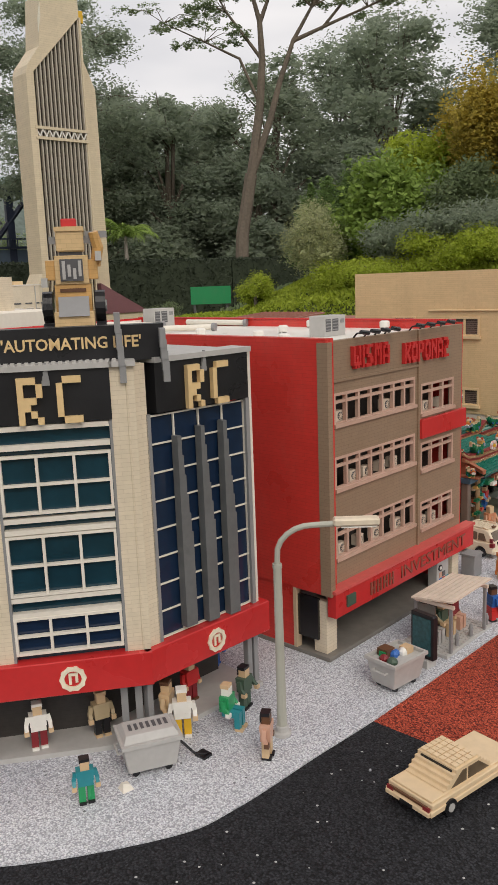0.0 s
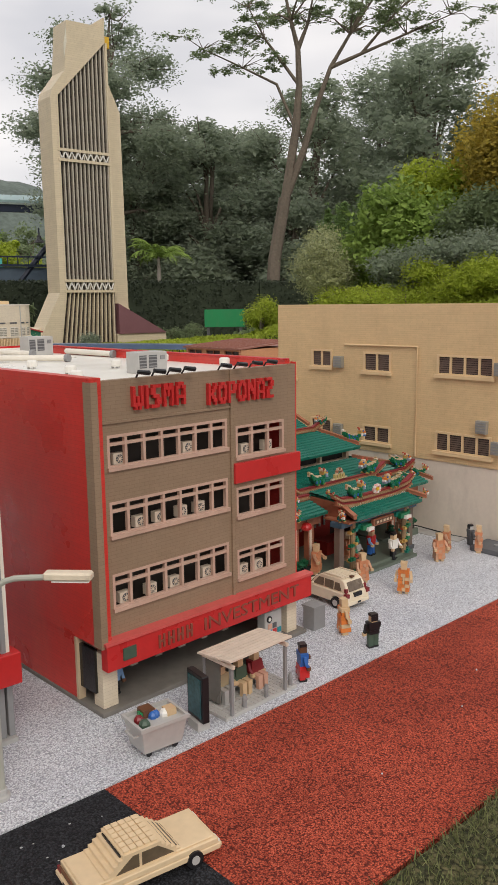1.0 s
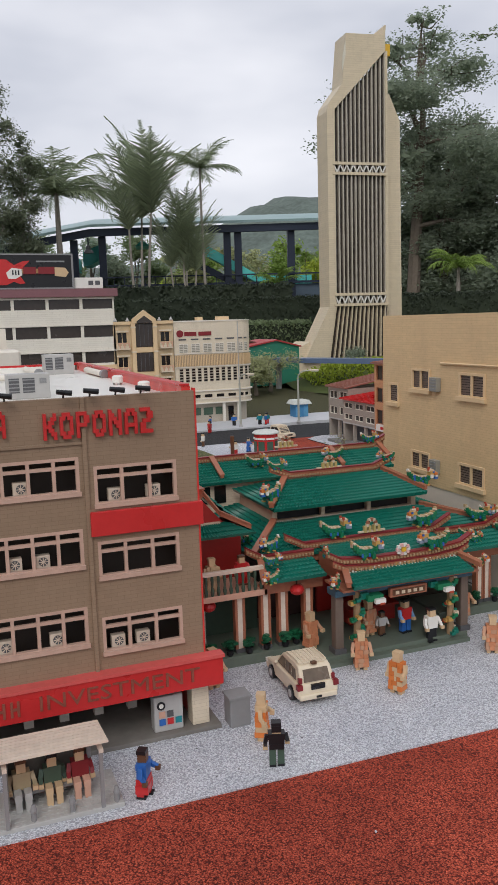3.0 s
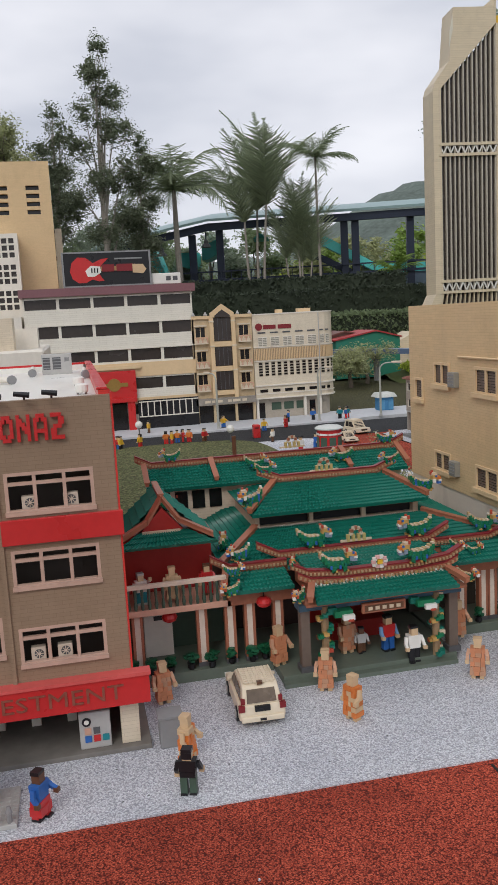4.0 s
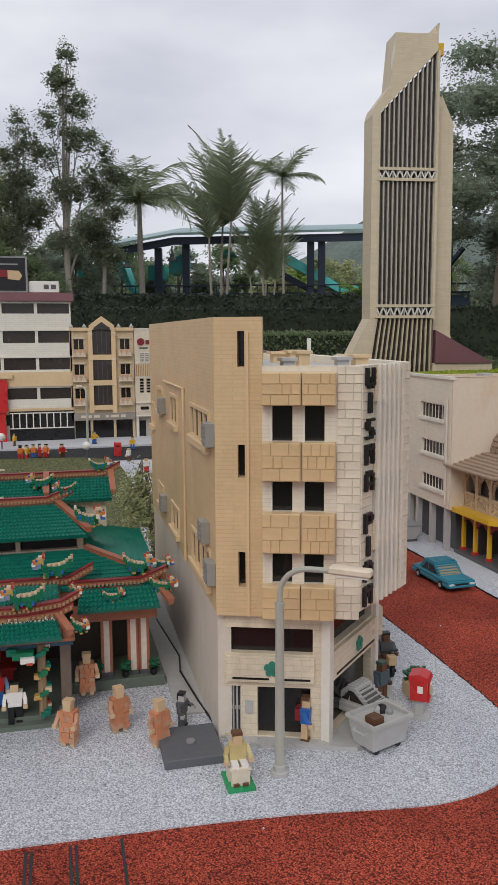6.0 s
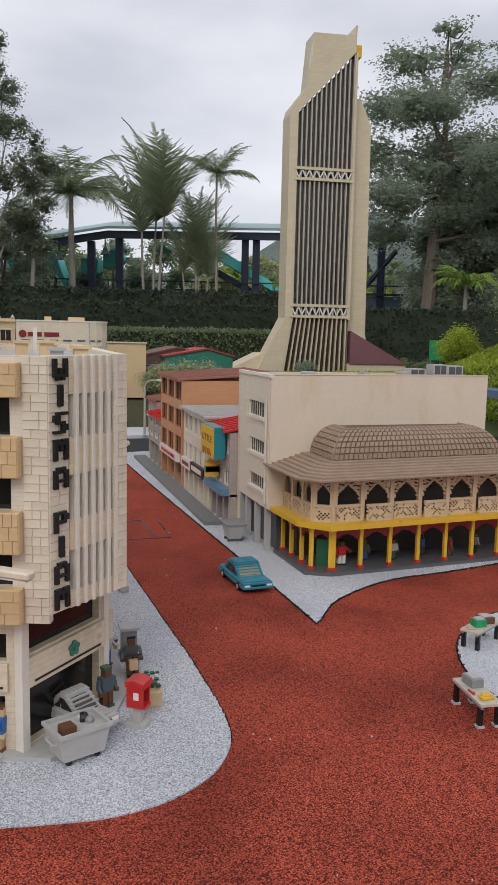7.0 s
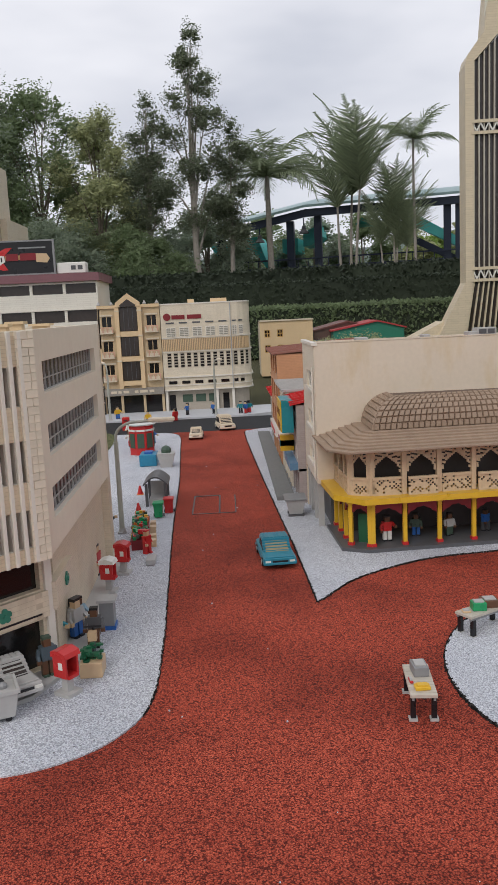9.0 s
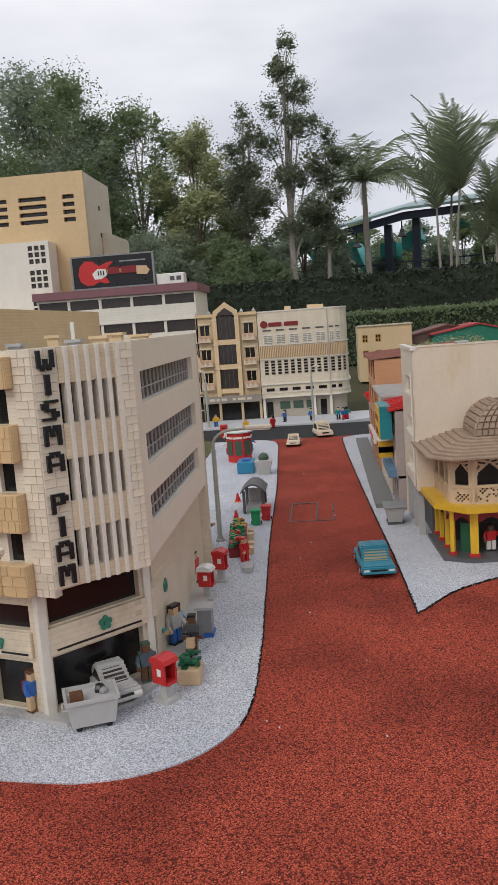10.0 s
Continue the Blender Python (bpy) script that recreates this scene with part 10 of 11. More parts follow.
def tree(label, base, height, blobs, n, size, material, trunk=0.25, lean=0.0, seed=0, aspect=0.45, flat=0.5, category="tree", group="", name="tree", bark=None, shell=0.5, fork=0.45, core=0.45, fine=2.6):
    """A tapered trunk, limbs to every mass of the crown, and leaves in clumps."""
    rng = np.random.default_rng(seed)
    t = thing(name, label, category, base, group)
    B = Vector(base)
    g = Geo()
    top = B + Vector((lean * height, lean * 0.4 * height, height * 0.9))
    line = [B + (top - B) * s + Vector((math.sin(s * 5 + seed) * trunk * 0.6, math.cos(s * 4 + seed) * trunk * 0.6, 0)) * (s > 0) for s in (0, 0.15, 0.35, 0.55, 0.75, 1.0)]
    g.tube(line, [trunk * 1.25, trunk, trunk * 0.85, trunk * 0.65, trunk * 0.4, trunk * 0.12], 8)
    part("trunk", g, bark or BARK, t)
    g = Geo()
    for i, bl in enumerate(blobs):
        c = Vector(bl[:3])
        s = max(0.15, min(0.85, (c.z - B.z) / height * fork + 0.1 + 0.05 * (i % 3)))
        st = B + (top - B) * s
        mid = st.lerp(c, 0.5) + Vector((0, 0, 0.12 * (c - st).length))
        g.tube([st, mid, c], [trunk * 0.38, trunk * 0.22, trunk * 0.06], 6)
        for k in range(4):
            e = c + Vector((rng.uniform(-1, 1) * bl[3], rng.uniform(-1, 1) * bl[4], rng.uniform(-0.3, 0.9) * bl[5])) * 0.85
            g.tube([mid.lerp(c, rng.uniform(0.1, 0.9)), (mid + e) / 2 + Vector((0, 0, 0.1)), e], [trunk * 0.15, trunk * 0.09, trunk * 0.03], 4)
    part("limb", g, bark or BARK, t)
    inner = [(*q[:3], q[3] * 0.72, q[4] * 0.72, q[5] * 0.72) for q in blobs]
    leaf_part("crown", np.concatenate([leaves(inner, int(n * core), size, rng, aspect, flat, 14, 0.1), leaves(blobs, int(n * fine), size * 0.40, rng, aspect, flat, 16, shell)]), material, t)
    return t


def spread(base, h, r, k, seed, low=0.45, squash=0.45, top=1.0):
    """Masses of a crown round the trunk's upper part."""
    rnd = random.Random(seed)
    out = []
    for i in range(k):
        f = (i + 0.5) / k
        a = i * 2.4 + rnd.uniform(-0.5, 0.5)
        z = base[2] + h * (low + (top - low) * f)
        rr = r * math.sin(math.pi * (0.16 + 0.80 * f)) * rnd.uniform(0.45, 0.85)
        s = r * rnd.uniform(0.36, 0.58) * (1.1 - 0.35 * f)
        out.append((base[0] + rr * math.cos(a), base[1] + rr * math.sin(a), z, s, s, s * squash * 1.5))
    return out


# slim tall trees and rounded ones beyond the far row
b = (-29.4, 3.95, 0)
tree("slim tall tree with loose grey-green foliage", b, 11.2, [(b[0] + dx, b[1] + dy, z, r, r, rz) for dx, dy, z, r, rz in ((0, 0.15, 10.5, 0.42, 0.6), (0.2, -0.1, 9.6, 0.62, 0.6), (-0.2, 0.35, 8.9, 0.75, 0.6), (0.1, -0.5, 8.3, 0.7, 0.5), (0, 0.5, 7.7, 0.9, 0.6), (0.2, -0.7, 7.1, 0.75, 0.5), (0, 0.9, 6.6, 0.7, 0.5), (0, 0.1, 6.0, 0.9, 0.6), (0.1, -0.9, 5.4, 0.8, 0.5), (0, 0.8, 4.9, 0.9, 0.5), (0, 0.0, 4.2, 0.9, 0.5))], 5200, 0.10, LEAF_GREY, 0.13, seed=1, group="slim trees", bark=mat("pale_bark", (0.30, 0.27, 0.23), 0.8, 0.2, grain=10))
b = (-29.6, 2.3, 0)
tree("slim tree with loose grey-green foliage", b, 9.0, [(b[0], b[1] + dy, z, r, r, rz) for dy, z, r, rz in ((0.0, 8.3, 0.4, 0.55), (0.3, 7.6, 0.6, 0.5), (-0.3, 7.1, 0.65, 0.5), (0.1, 6.4, 0.9, 0.6), (-0.5, 5.7, 0.9, 0.5), (0.5, 5.1, 0.9, 0.5), (-0.2, 4.4, 1.0, 0.5))], 3800, 0.10, LEAF_GREY, 0.12, seed=2, group="slim trees", bark=MATS["pale_bark"])
b = (-29.9, 5.2, 0)
tree("slim tree with loose grey-green foliage", b, 8.0, [(b[0], b[1] + dy, z, r, r, rz) for dy, z, r, rz in ((0.2, 7.4, 0.38, 0.5), (0.35, 6.6, 0.5, 0.5), (-0.1, 6.0, 0.6, 0.5), (0.4, 5.3, 0.6, 0.4), (-0.2, 4.6, 0.8, 0.5), (0.1, 3.9, 0.8, 0.5))], 3000, 0.10, LEAF_GREY, 0.10, seed=3, group="slim trees", bark=MATS["pale_bark"])
for i, (x, y, h, r, m, k) in enumerate(((-30.0, -1.6, 8.9, 2.7, LEAF_MID, 14), (-29.0, 0.6, 7.8, 1.8, LEAF_OLIVE, 11), (-31.0, -5.5, 10.5, 3.6, LEAF_DARK, 12), (-33.0, -9.5, 11.0, 4.2, LEAF_MID, 12), (-29.5, -4.1, 9.6, 2.9, LEAF_MID, 13), (-28.4, -3.4, 6.6, 2.0, LEAF_MID, 8), (-32.5, 1.6, 6.6, 2.3, LEAF_DARK, 9), (-33.5, 4.2, 5.2, 2.0, LEAF_DARK, 8), (-27.5, 2.0, 3.6, 1.7, LEAF_MID, 7), (-27.0, -0.6, 3.8, 1.9, LEAF_DARK, 7), (-31, -17, 12, 4.5, LEAF_DARK, 12))):
    tree("broad leafy tree behind the model town", (x, y, 0), h, spread((x, y, 0), h, r, k + 4, i + 20, 0.22, 0.60), 640 * (k + 4) if r < 3 else 860 * (k + 4), 0.13 if r < 3 else 0.17, m, 0.12, seed=i + 30, group="leafy trees behind the town", shell=0.35)

# dark layered trees behind the tower
b = (-25.9, 18.9, 0)
tree("large dark tree with layered boughs", b, 11.8, [(b[0] + r0 * math.cos(a), b[1] + r0 * math.sin(a), z * 0.925, q * 1.05, q * 1.05, q * 0.50) for r0, a, z, q in ((0.3, 0, 12.3, 0.8), (0.9, 2, 11.7, 1.1), (1.2, 4.6, 11.1, 1.3), (1.4, 1.2, 10.5, 1.5), (1.9, 3.9, 9.8, 1.5), (2.0, 5.6, 9.2, 1.6), (2.2, 1.8, 8.6, 1.6), (2.3, 4.3, 7.8, 1.6), (2.4, 0.4, 7.2, 1.6), (2.4, 2.4, 6.6, 1.6), (2.4, 5.1, 6.0, 1.6), (2.2, 3.6, 5.2, 1.5), (2.2, 1.2, 4.6, 1.5), (1.0, 5.0, 7.0, 1.5), (0.8, 2.5, 8.2, 1.6), (0.6, 4.0, 9.6, 1.5), (0.5, 1.0, 5.6, 1.5))], 17000, 0.15, LEAF_DARK, 0.26, seed=41, flat=0.4, fork=0.85, shell=0.3, core=0.3, fine=2.0)
for i, (x, y, h, r, k) in enumerate(((-25.0, 23.0, 7.9, 3.0, 12), (-23.0, 27.0, 9.4, 3.6, 13), (-20.0, 31.0, 11.3, 4.2, 14), (-16.0, 34.0, 11.6, 4.4, 14), (-11.5, 35.0, 14.5, 4.8, 14), (-27.5, 27.0, 8.2, 3.6, 12), (-24, 33, 11.2, 4.5, 13), (-7, 36, 14, 5, 13), (-27.0, 20.8, 7.5, 2.4, 10), (-22.0, 24.6, 5.2, 2.4, 9), (-18.6, 27.4, 5.6, 2.6, 9), (-14.5, 29.0, 6.0, 2.8, 9), (-10, 30, 7, 3, 10), (-29.5, 24.0, 8.5, 3.0, 10), (-30.0, 30.0, 9.0, 4.0, 11), (-26.0, 25.0, 5.0, 2.6, 8))):
    tree("dense dark tree of the wooded slope", (x, y, 0), h, spread((x, y, 0), h, r, k + 4, i + 60, 0.14, 0.54), 760 * k, 0.20, LEAF_DARK, 0.22, seed=i + 70, group="dark trees of the slope", flat=0.3, shell=0.3, core=0.7, fine=2.8)
# tall tree whose trunk forks into long open limbs with feathery leaves
ft = thing("forked_tree", "tall forked tree with open feathery crown", "tree", (-18.58, 19.94, 0))
part("trunk", Geo().tube([(-18.60, 19.92, -0.1), (-18.58, 19.94, 1.1), (-18.52, 19.99, 2.4), (-18.27, 20.23, 4.3)], [0.30, 0.23, 0.21, 0.20], 9), BARK, ft)
rng = np.random.default_rng(50)
LONG_LIMBS = [([(-18.27, 20.23, 4.2), (-18.01, 20.48, 6.4), (-17.93, 20.55, 7.7), (-17.96, 20.52, 8.8), (-18.12, 20.38, 9.6), (-18.33, 20.18, 10.9)], 0.16),
         ([(-17.96, 20.52, 8.76), (-17.73, 20.73, 9.5), (-17.54, 20.9, 10.7)], 0.08),
         ([(-18.01, 20.48, 6.4), (-18.44, 20.07, 7.75), (-19.19, 19.32, 8.26), (-20.0, 18.4, 8.8)], 0.06),
         ([(-17.93, 20.55, 7.7), (-18.69, 19.83, 9.08), (-19.05, 19.46, 10.0)], 0.06),
         ([(-18.27, 20.23, 4.2), (-17.8, 20.67, 5.87), (-17.53, 20.9, 7.04), (-17.2, 21.19, 8.2), (-16.74, 21.57, 9.15), (-16.2, 22.0, 10.1)], 0.13),
         ([(-17.2, 21.19, 8.2), (-16.47, 21.79, 8.56), (-15.38, 22.61, 9.05), (-14.3, 23.35, 9.5)], 0.07),
         ([(-16.74, 21.57, 9.15), (-16.48, 21.78, 9.8), (-16.35, 21.88, 11.0)], 0.06),
         ([(-16.47, 21.79, 8.56), (-15.6, 22.4, 9.7), (-14.8, 23.0, 10.4)], 0.05)]
blobs = []
for line, r in LONG_LIMBS:
    part("limb", Geo().tube(line, [r * (1 - 0.8 * i / (len(line) - 1)) for i in range(len(line))], 7), BARK, ft)
    for p in line[-2:]:
        g = Geo()
        for _ in range(7):
            e = Vector(p) + Vector((rng.uniform(-1.0, 1.0), rng.uniform(-1.0, 1.0), rng.uniform(-0.1, 0.7)))
            g.tube([p, (Vector(p) + e) / 2 + Vector((0, 0, 0.15)), e], [r * 0.25, r * 0.16, 0.008], 4)
            blobs.append((*e, 0.5, 0.5, 0.14))
        part("twig_spray", g, BARK, ft)
leaf_part("crown", leaves(blobs, 26000, 0.045, rng, 0.4, 0.2, 20, 0.1), LEAF_MID, ft)


def palm(label, base, height, n, length, seed, trunk=0.11, droop=1.0, stems=1, material=None, up=0.9):
    rnd = random.Random(seed)
    t = thing("palm_tree", label, "palm tree", base, "palms behind the model town")
    P = []
    for s in range(stems):
        ox, oy = (rnd.uniform(-0.5, 0.5), rnd.uniform(-0.5, 0.5)) if stems > 1 else (0, 0)
        hh = height * (rnd.uniform(0.72, 1.0) if s else 1.0)
        B = Vector(base) + Vector((ox * 0.5, oy * 0.5, 0))
        T = Vector(base) + Vector((ox * 1.3, oy * 1.3, hh))
        part("trunk", Geo().tube([B, B.lerp(T, 0.3) + Vector((0.03, 0.05, 0)), B.lerp(T, 0.7), T], [trunk * 1.3, trunk, trunk * 0.85, trunk * 0.6], 8), MATS["pale_bark"], t)
        for i in range(n):
            a = i * 2.399 + rnd.uniform(-0.25, 0.25)
            el = (0.95 + 0.55 * rnd.random()) if up > 1.2 else rnd.uniform(0.05, 1.0) ** 0.8 * 1.25 * up
            L = length * rnd.uniform(0.8, 1.1)
            d = Vector((math.cos(a), math.sin(a), 0))
            pts = []
            for k in range(9):
                f = k / 8
                ang = el - droop * 1.5 * f * f
                pts.append((pts[-1] + (d * math.cos(ang) + Vector((0, 0, math.sin(ang)))) * L / 8) if pts else T.copy())
            side = Vector((-math.sin(a), math.cos(a), 0))
            for k in range(1, 9):
                for m in range(6):
                    q = pts[k - 1].lerp(pts[k], m / 6)
                    fw = (pts[k] - pts[k - 1]).normalized()
                    for sg in (-1, 1):
                        ln = L * 0.36 * math.sin(math.pi * min(0.97, (k + m / 6) / 9.2 + 0.10)) * rnd.uniform(0.7, 1.2)
                        tip = q + side * sg * ln * rnd.uniform(0.45, 0.75) + fw * ln * rnd.uniform(0.45, 0.9) - Vector((0, 0, ln * rnd.uniform(0.2, 0.55) * droop))
                        w = fw * L * 0.0095
                        P += [q - w, q + w, tip + w * 0.3, tip - w * 0.3]
            for k in range(8):
                w = Vector((0, 0, L * 0.008))
                P += [pts[k] - w, pts[k] + w, pts[k + 1] + w * 0.6, pts[k + 1] - w * 0.6]
    leaf_part("fronds", np.array([tuple(p) for p in P]), material or LEAF_PALM, t)
    return t


palm("single palm with drooping feathery crown", (-31.2, 6.65, 0), 5.95, 20, 2.9, 1, 0.13, 0.95)
palm("tall palm clump with upright arching fronds", (-30.8, 9.40, 0), 5.2, 7, 3.6, 2, 0.06, 0.42, 3, up=1.3)
palm("bushy palm clump with reddish stems", (-30.3, 11.25, 0), 4.1, 7, 2.6, 3, 0.05, 0.42, 4, up=1.3)
palm("slender palm with small round crown", (-30.2, 11.97, 0), 6.9, 20, 1.75, 4, 0.06, 0.62)
palm("low palm clump under the trees", (-28.4, -0.2, 0), 3.2, 14, 1.9, 5, 0.08, 0.9, 2)
palm("small bright palm beyond the hedge", (-31.5, 15.6, 0), 2.6, 13, 1.3, 6, 0.08, 0.9, material=LEAF_BRIGHT)
palm("small bright palm before the dark trees", (-21.4, 17.5, 0), 2.55, 16, 1.25, 7, 0.08, 1.0, material=LEAF_BRIGHT)

# clipped hedge behind the town and shrubs before it
def hedge(name, label, line, z0, z1, w, n, size, material, seed, kind="stuff", cat="hedge", core=None):
    rng = np.random.default_rng(seed)
    g = Geo()
    for p, q in zip(line, line[1:]):
        p, q = Vector((*p, 0)), Vector((*q, 0))
        s = (q - p).cross(Vector((0, 0, 1))).normalized() * w * 0.42
        g.prism([p - s + Vector((0, 0, z0)), p + s + Vector((0, 0, z0)), p + s + Vector((0, 0, z1 - 0.06)), p - s + Vector((0, 0, z1 - 0.06))], [q - s + Vector((0, 0, z0)), q + s + Vector((0, 0, z0)), q + s + Vector((0, 0, z1 - 0.06)), q - s + Vector((0, 0, z1 - 0.06))])
    h = part(name, g, core or LEAF_HEDGE)
    tagged(h, label, cat, "", kind)
    seg = np.array(line, float)
    ln = np.linalg.norm(np.diff(seg, axis=0), axis=1)
    pick = rng.choice(len(ln), n, p=ln / ln.sum())
    f = rng.random(n)[:, None]
    c2 = seg[pick] * (1 - f) + seg[pick + 1] * f
    d = np.diff(seg, axis=0)[pick] / ln[pick][:, None]
    nrm = np.stack([-d[:, 1], d[:, 0]], 1)
    side = rng.choice([-1, 1, 0], n, p=[0.3, 0.4, 0.3])
    off = np.where(side == 0, rng.uniform(-0.5, 0.5, n), side * 0.5) * w
    zz = np.where(side == 0, z1 - 0.05 + rng.uniform(-0.03, 0.05, n), rng.uniform(z0, z1, n))
    c = np.concatenate([c2 + nrm * off[:, None], zz[:, None]], 1) + rng.normal(size=(n, 3)) * size * 0.5
    a = rng.normal(size=(n, 3))
    a /= np.linalg.norm(a, axis=1)[:, None]
    b = np.cross(a, rng.normal(size=(n, 3)))
    b /= np.linalg.norm(b, axis=1)[:, None]
    s = size * rng.uniform(0.6, 1.4, n)[:, None]
    leaf_part("hedge_leaves", np.stack([c - a * s, c + b * s * 0.5, c + a * s, c - b * s * 0.5], 1).reshape(-1, 3), material, h)


hedge("clipped_hedge", "long dark clipped hedge", [(-19.0, -6), (-19.2, 6.2), (-18.2, 12), (-16.5, 17), (-15.8, 20)], 0.0, 1.62, 1.0, 42000, 0.04, LEAF_HEDGE, 1)
hedge("low_hedge", "lighter trimmed hedge", [(-16.2, 4.0), (-16.2, 7.0), (-15.6, 9.5)], 0.0, 1.02, 0.8, 12000, 0.04, LEAF_MID, 2)
hedge("dark_shrubs", "dark shrubs under the palms", [(-24, -9), (-24, 2), (-23.5, 8.5), (-22, 12)], 0.0, 2.1, 1.6, 26000, 0.06, LEAF_HEDGE, 3)

# planted mound with ground cover and shrubs
rng = np.random.default_rng(5)


def mound_z(x, y):
    h = float(np.interp(y, (7.0, 8.0, 9.0, 9.6, 10.3, 11.0, 12.0, 14.0, 18.0), (0.18, 0.36, 0.56, 0.80, 1.02, 1.18, 1.42, 1.85, 2.3)))
    h = max(h - 0.34 * max(0.0, -8.0 - x), 0.36)
    f = min(1.0, max(0.0, (x + 11.7) / 1.2))
    return h * f * f * (3 - 2 * f)


def front_y(x):
    """The mound's foot, along the rail beam."""
    return float(np.interp(x, (-12.8, -10.6, -8.9, -7.4, -5.9, -2.0), (5.8, 7.2, 8.15, 8.75, 8.95, 8.7)))


g = Geo()
NX, NY = 44, 44
for i in range(NX + 1):
    for j in range(NY + 1):
        x, y = -11.8 + 12.8 * i / NX, 7.0 + 12 * j / NY
        edge = min(1, (y - front_y(x)) / 0.4) if y > front_y(x) else 0
        g.v.append((x, y, mound_z(x, y) * edge + 0.05 * noise.noise((x * 1.3, y * 1.3, 0)) - 0.02))
for i in range(NX):
    for j in range(NY):
        k = i * (NY + 1) + j
        g.f.append((k, k + 1, k + NY + 2, k + NY + 1))
        g.mi.append(0)
md = part("planted_mound", g, mat("mound_green", (0.085, 0.11, 0.03), 0.9, 0.3, grain=6), smooth=True)
tagged(md, "planted garden mound beside the model town", "mound", "", "structure")


def ground_cover(name, label, region, n, size, material, seed, h=0.10):
    rng = np.random.default_rng(seed)
    pts = []
    while len(pts) < n:
        x, y = rng.uniform(region[0], region[1]), rng.uniform(region[2], region[3])
        w = 0.5 + 0.5 * noise.noise((x * 0.9 + seed, y * 0.9, 1))
        if y > front_y(x) + 0.05 and mound_z(x, y) > 0.12 and rng.random() < w + 0.35:
            pts.append((x, y, mound_z(x, y) * min(1, (y - front_y(x)) / 0.4) + rng.uniform(-0.02, h) * w))
    c = np.array(pts)
    a = rng.normal(size=(n, 3))
    a[:, 2] = np.abs(a[:, 2]) + 0.3
    a /= np.linalg.norm(a, axis=1)[:, None]
    b = np.cross(a, rng.normal(size=(n, 3)))
    b /= np.linalg.norm(b, axis=1)[:, None]
    s = size * rng.uniform(0.6, 1.4, n)[:, None]
    me = np.stack([c - a * s, c + b * s * 0.45, c + a * s, c - b * s * 0.45], 1).reshape(-1, 3)
    ob = leaf_part(name, me, material, None)
    tagged(ob, label, "ground cover", "", "stuff")


ground_cover("lime_ground_cover", "bright lime-green ground cover on the mound", (-11.4, -3.5, 7.2, 11.2), 52000, 0.034, LEAF_LIME, 2, 0.14)
ground_cover("dark_ground_cover", "darker undergrowth higher on the mound", (-11.5, -1.0, 11.0, 15.0), 16000, 0.06, LEAF_MID, 3, 0.3)


def shrub(label, x, y, r, h, n, size, material, seed, z=None, up=0.6, name="shrub"):
    z = mound_z(x, y) if z is None else z
    rnd = random.Random(seed)
    bl = [(x + rnd.uniform(-0.5, 0.5) * r, y + rnd.uniform(-0.5, 0.5) * r, z + h * rnd.uniform(0.35, 0.85), r * rnd.uniform(0.4, 0.6), r * rnd.uniform(0.4, 0.6), h * rnd.uniform(0.25, 0.35)) for _ in range(6)]
    return tree(label, (x, y, z), h * 0.9, bl, n, size, material, 0.03, seed=seed, category="shrub", name=name, flat=up, group="shrubs of the mound", shell=0.55)


shrub("round olive-grey shrub with twiggy base", -8.06, 10.35, 0.72, 1.30, 5200, 0.040, LEAF_OLIVE, 1, 0.95)
shrub("low lime shrub on the mound", -7.0, 9.9, 0.75, 0.62, 4200, 0.045, LEAF_LIME, 9, 0.66)
shrub("low lime shrub on the mound", -6.3, 10.0, 0.8, 0.55, 4200, 0.045, LEAF_LIME, 19, 0.70)
shrub("lime shrub with soft feathery foliage", -5.85, 10.36, 0.75, 0.70, 4200, 0.045, LEAF_LIME, 20, 0.85)
shrub("lime shrub with soft feathery foliage", -5.3, 10.62, 0.8, 0.65, 4200, 0.045, LEAF_LIME, 21, 0.88)
shrub("low dark conifer shrub on the mound", -6.67, 10.7, 0.85, 0.75, 3400, 0.06, LEAF_DARK, 2, 1.05)
shrub("low dark conifer shrub on the mound", -5.97, 10.95, 0.95, 0.75, 3400, 0.06, LEAF_DARK, 3, 1.1)
shrub("low dark conifer shrub on the mound", -5.2, 11.2, 1.0, 0.8, 3000, 0.06, LEAF_DARK, 23, 1.15)
shrub("large-leaved bright green shrub", -7.2, 11.3, 1.0, 1.5, 2400, 0.13, LEAF_BRIGHT, 4, 1.15)
shrub("large-leaved bright green shrub", -7.45, 10.95, 0.8, 1.0, 1800, 0.12, LEAF_BRIGHT, 24, 1.1)
shrub("yellow-tipped shrub with pointed leaves", -7.0, 12.0, 0.9, 1.75, 3400, 0.09, LEAF_LIME, 5, 1.4)
shrub("croton shrub with orange and yellow leaves", -6.2, 11.9, 0.95, 2.4, 4200, 0.08, LEAF_CROTON, 6, 1.35)
shrub("croton shrub with orange and yellow leaves", -5.3, 12.1, 1.2, 2.6, 4200, 0.08, LEAF_CROTON, 16, 1.4)
shrub("dense green shrub below the crotons", -6.0, 11.45, 0.9, 1.25, 3400, 0.09, LEAF_MID, 7, 1.25)
shrub("lime shrub beside the green board", -8.6, 9.5, 0.45, 0.6, 3000, 0.035, LEAF_LIME, 8, 0.50)
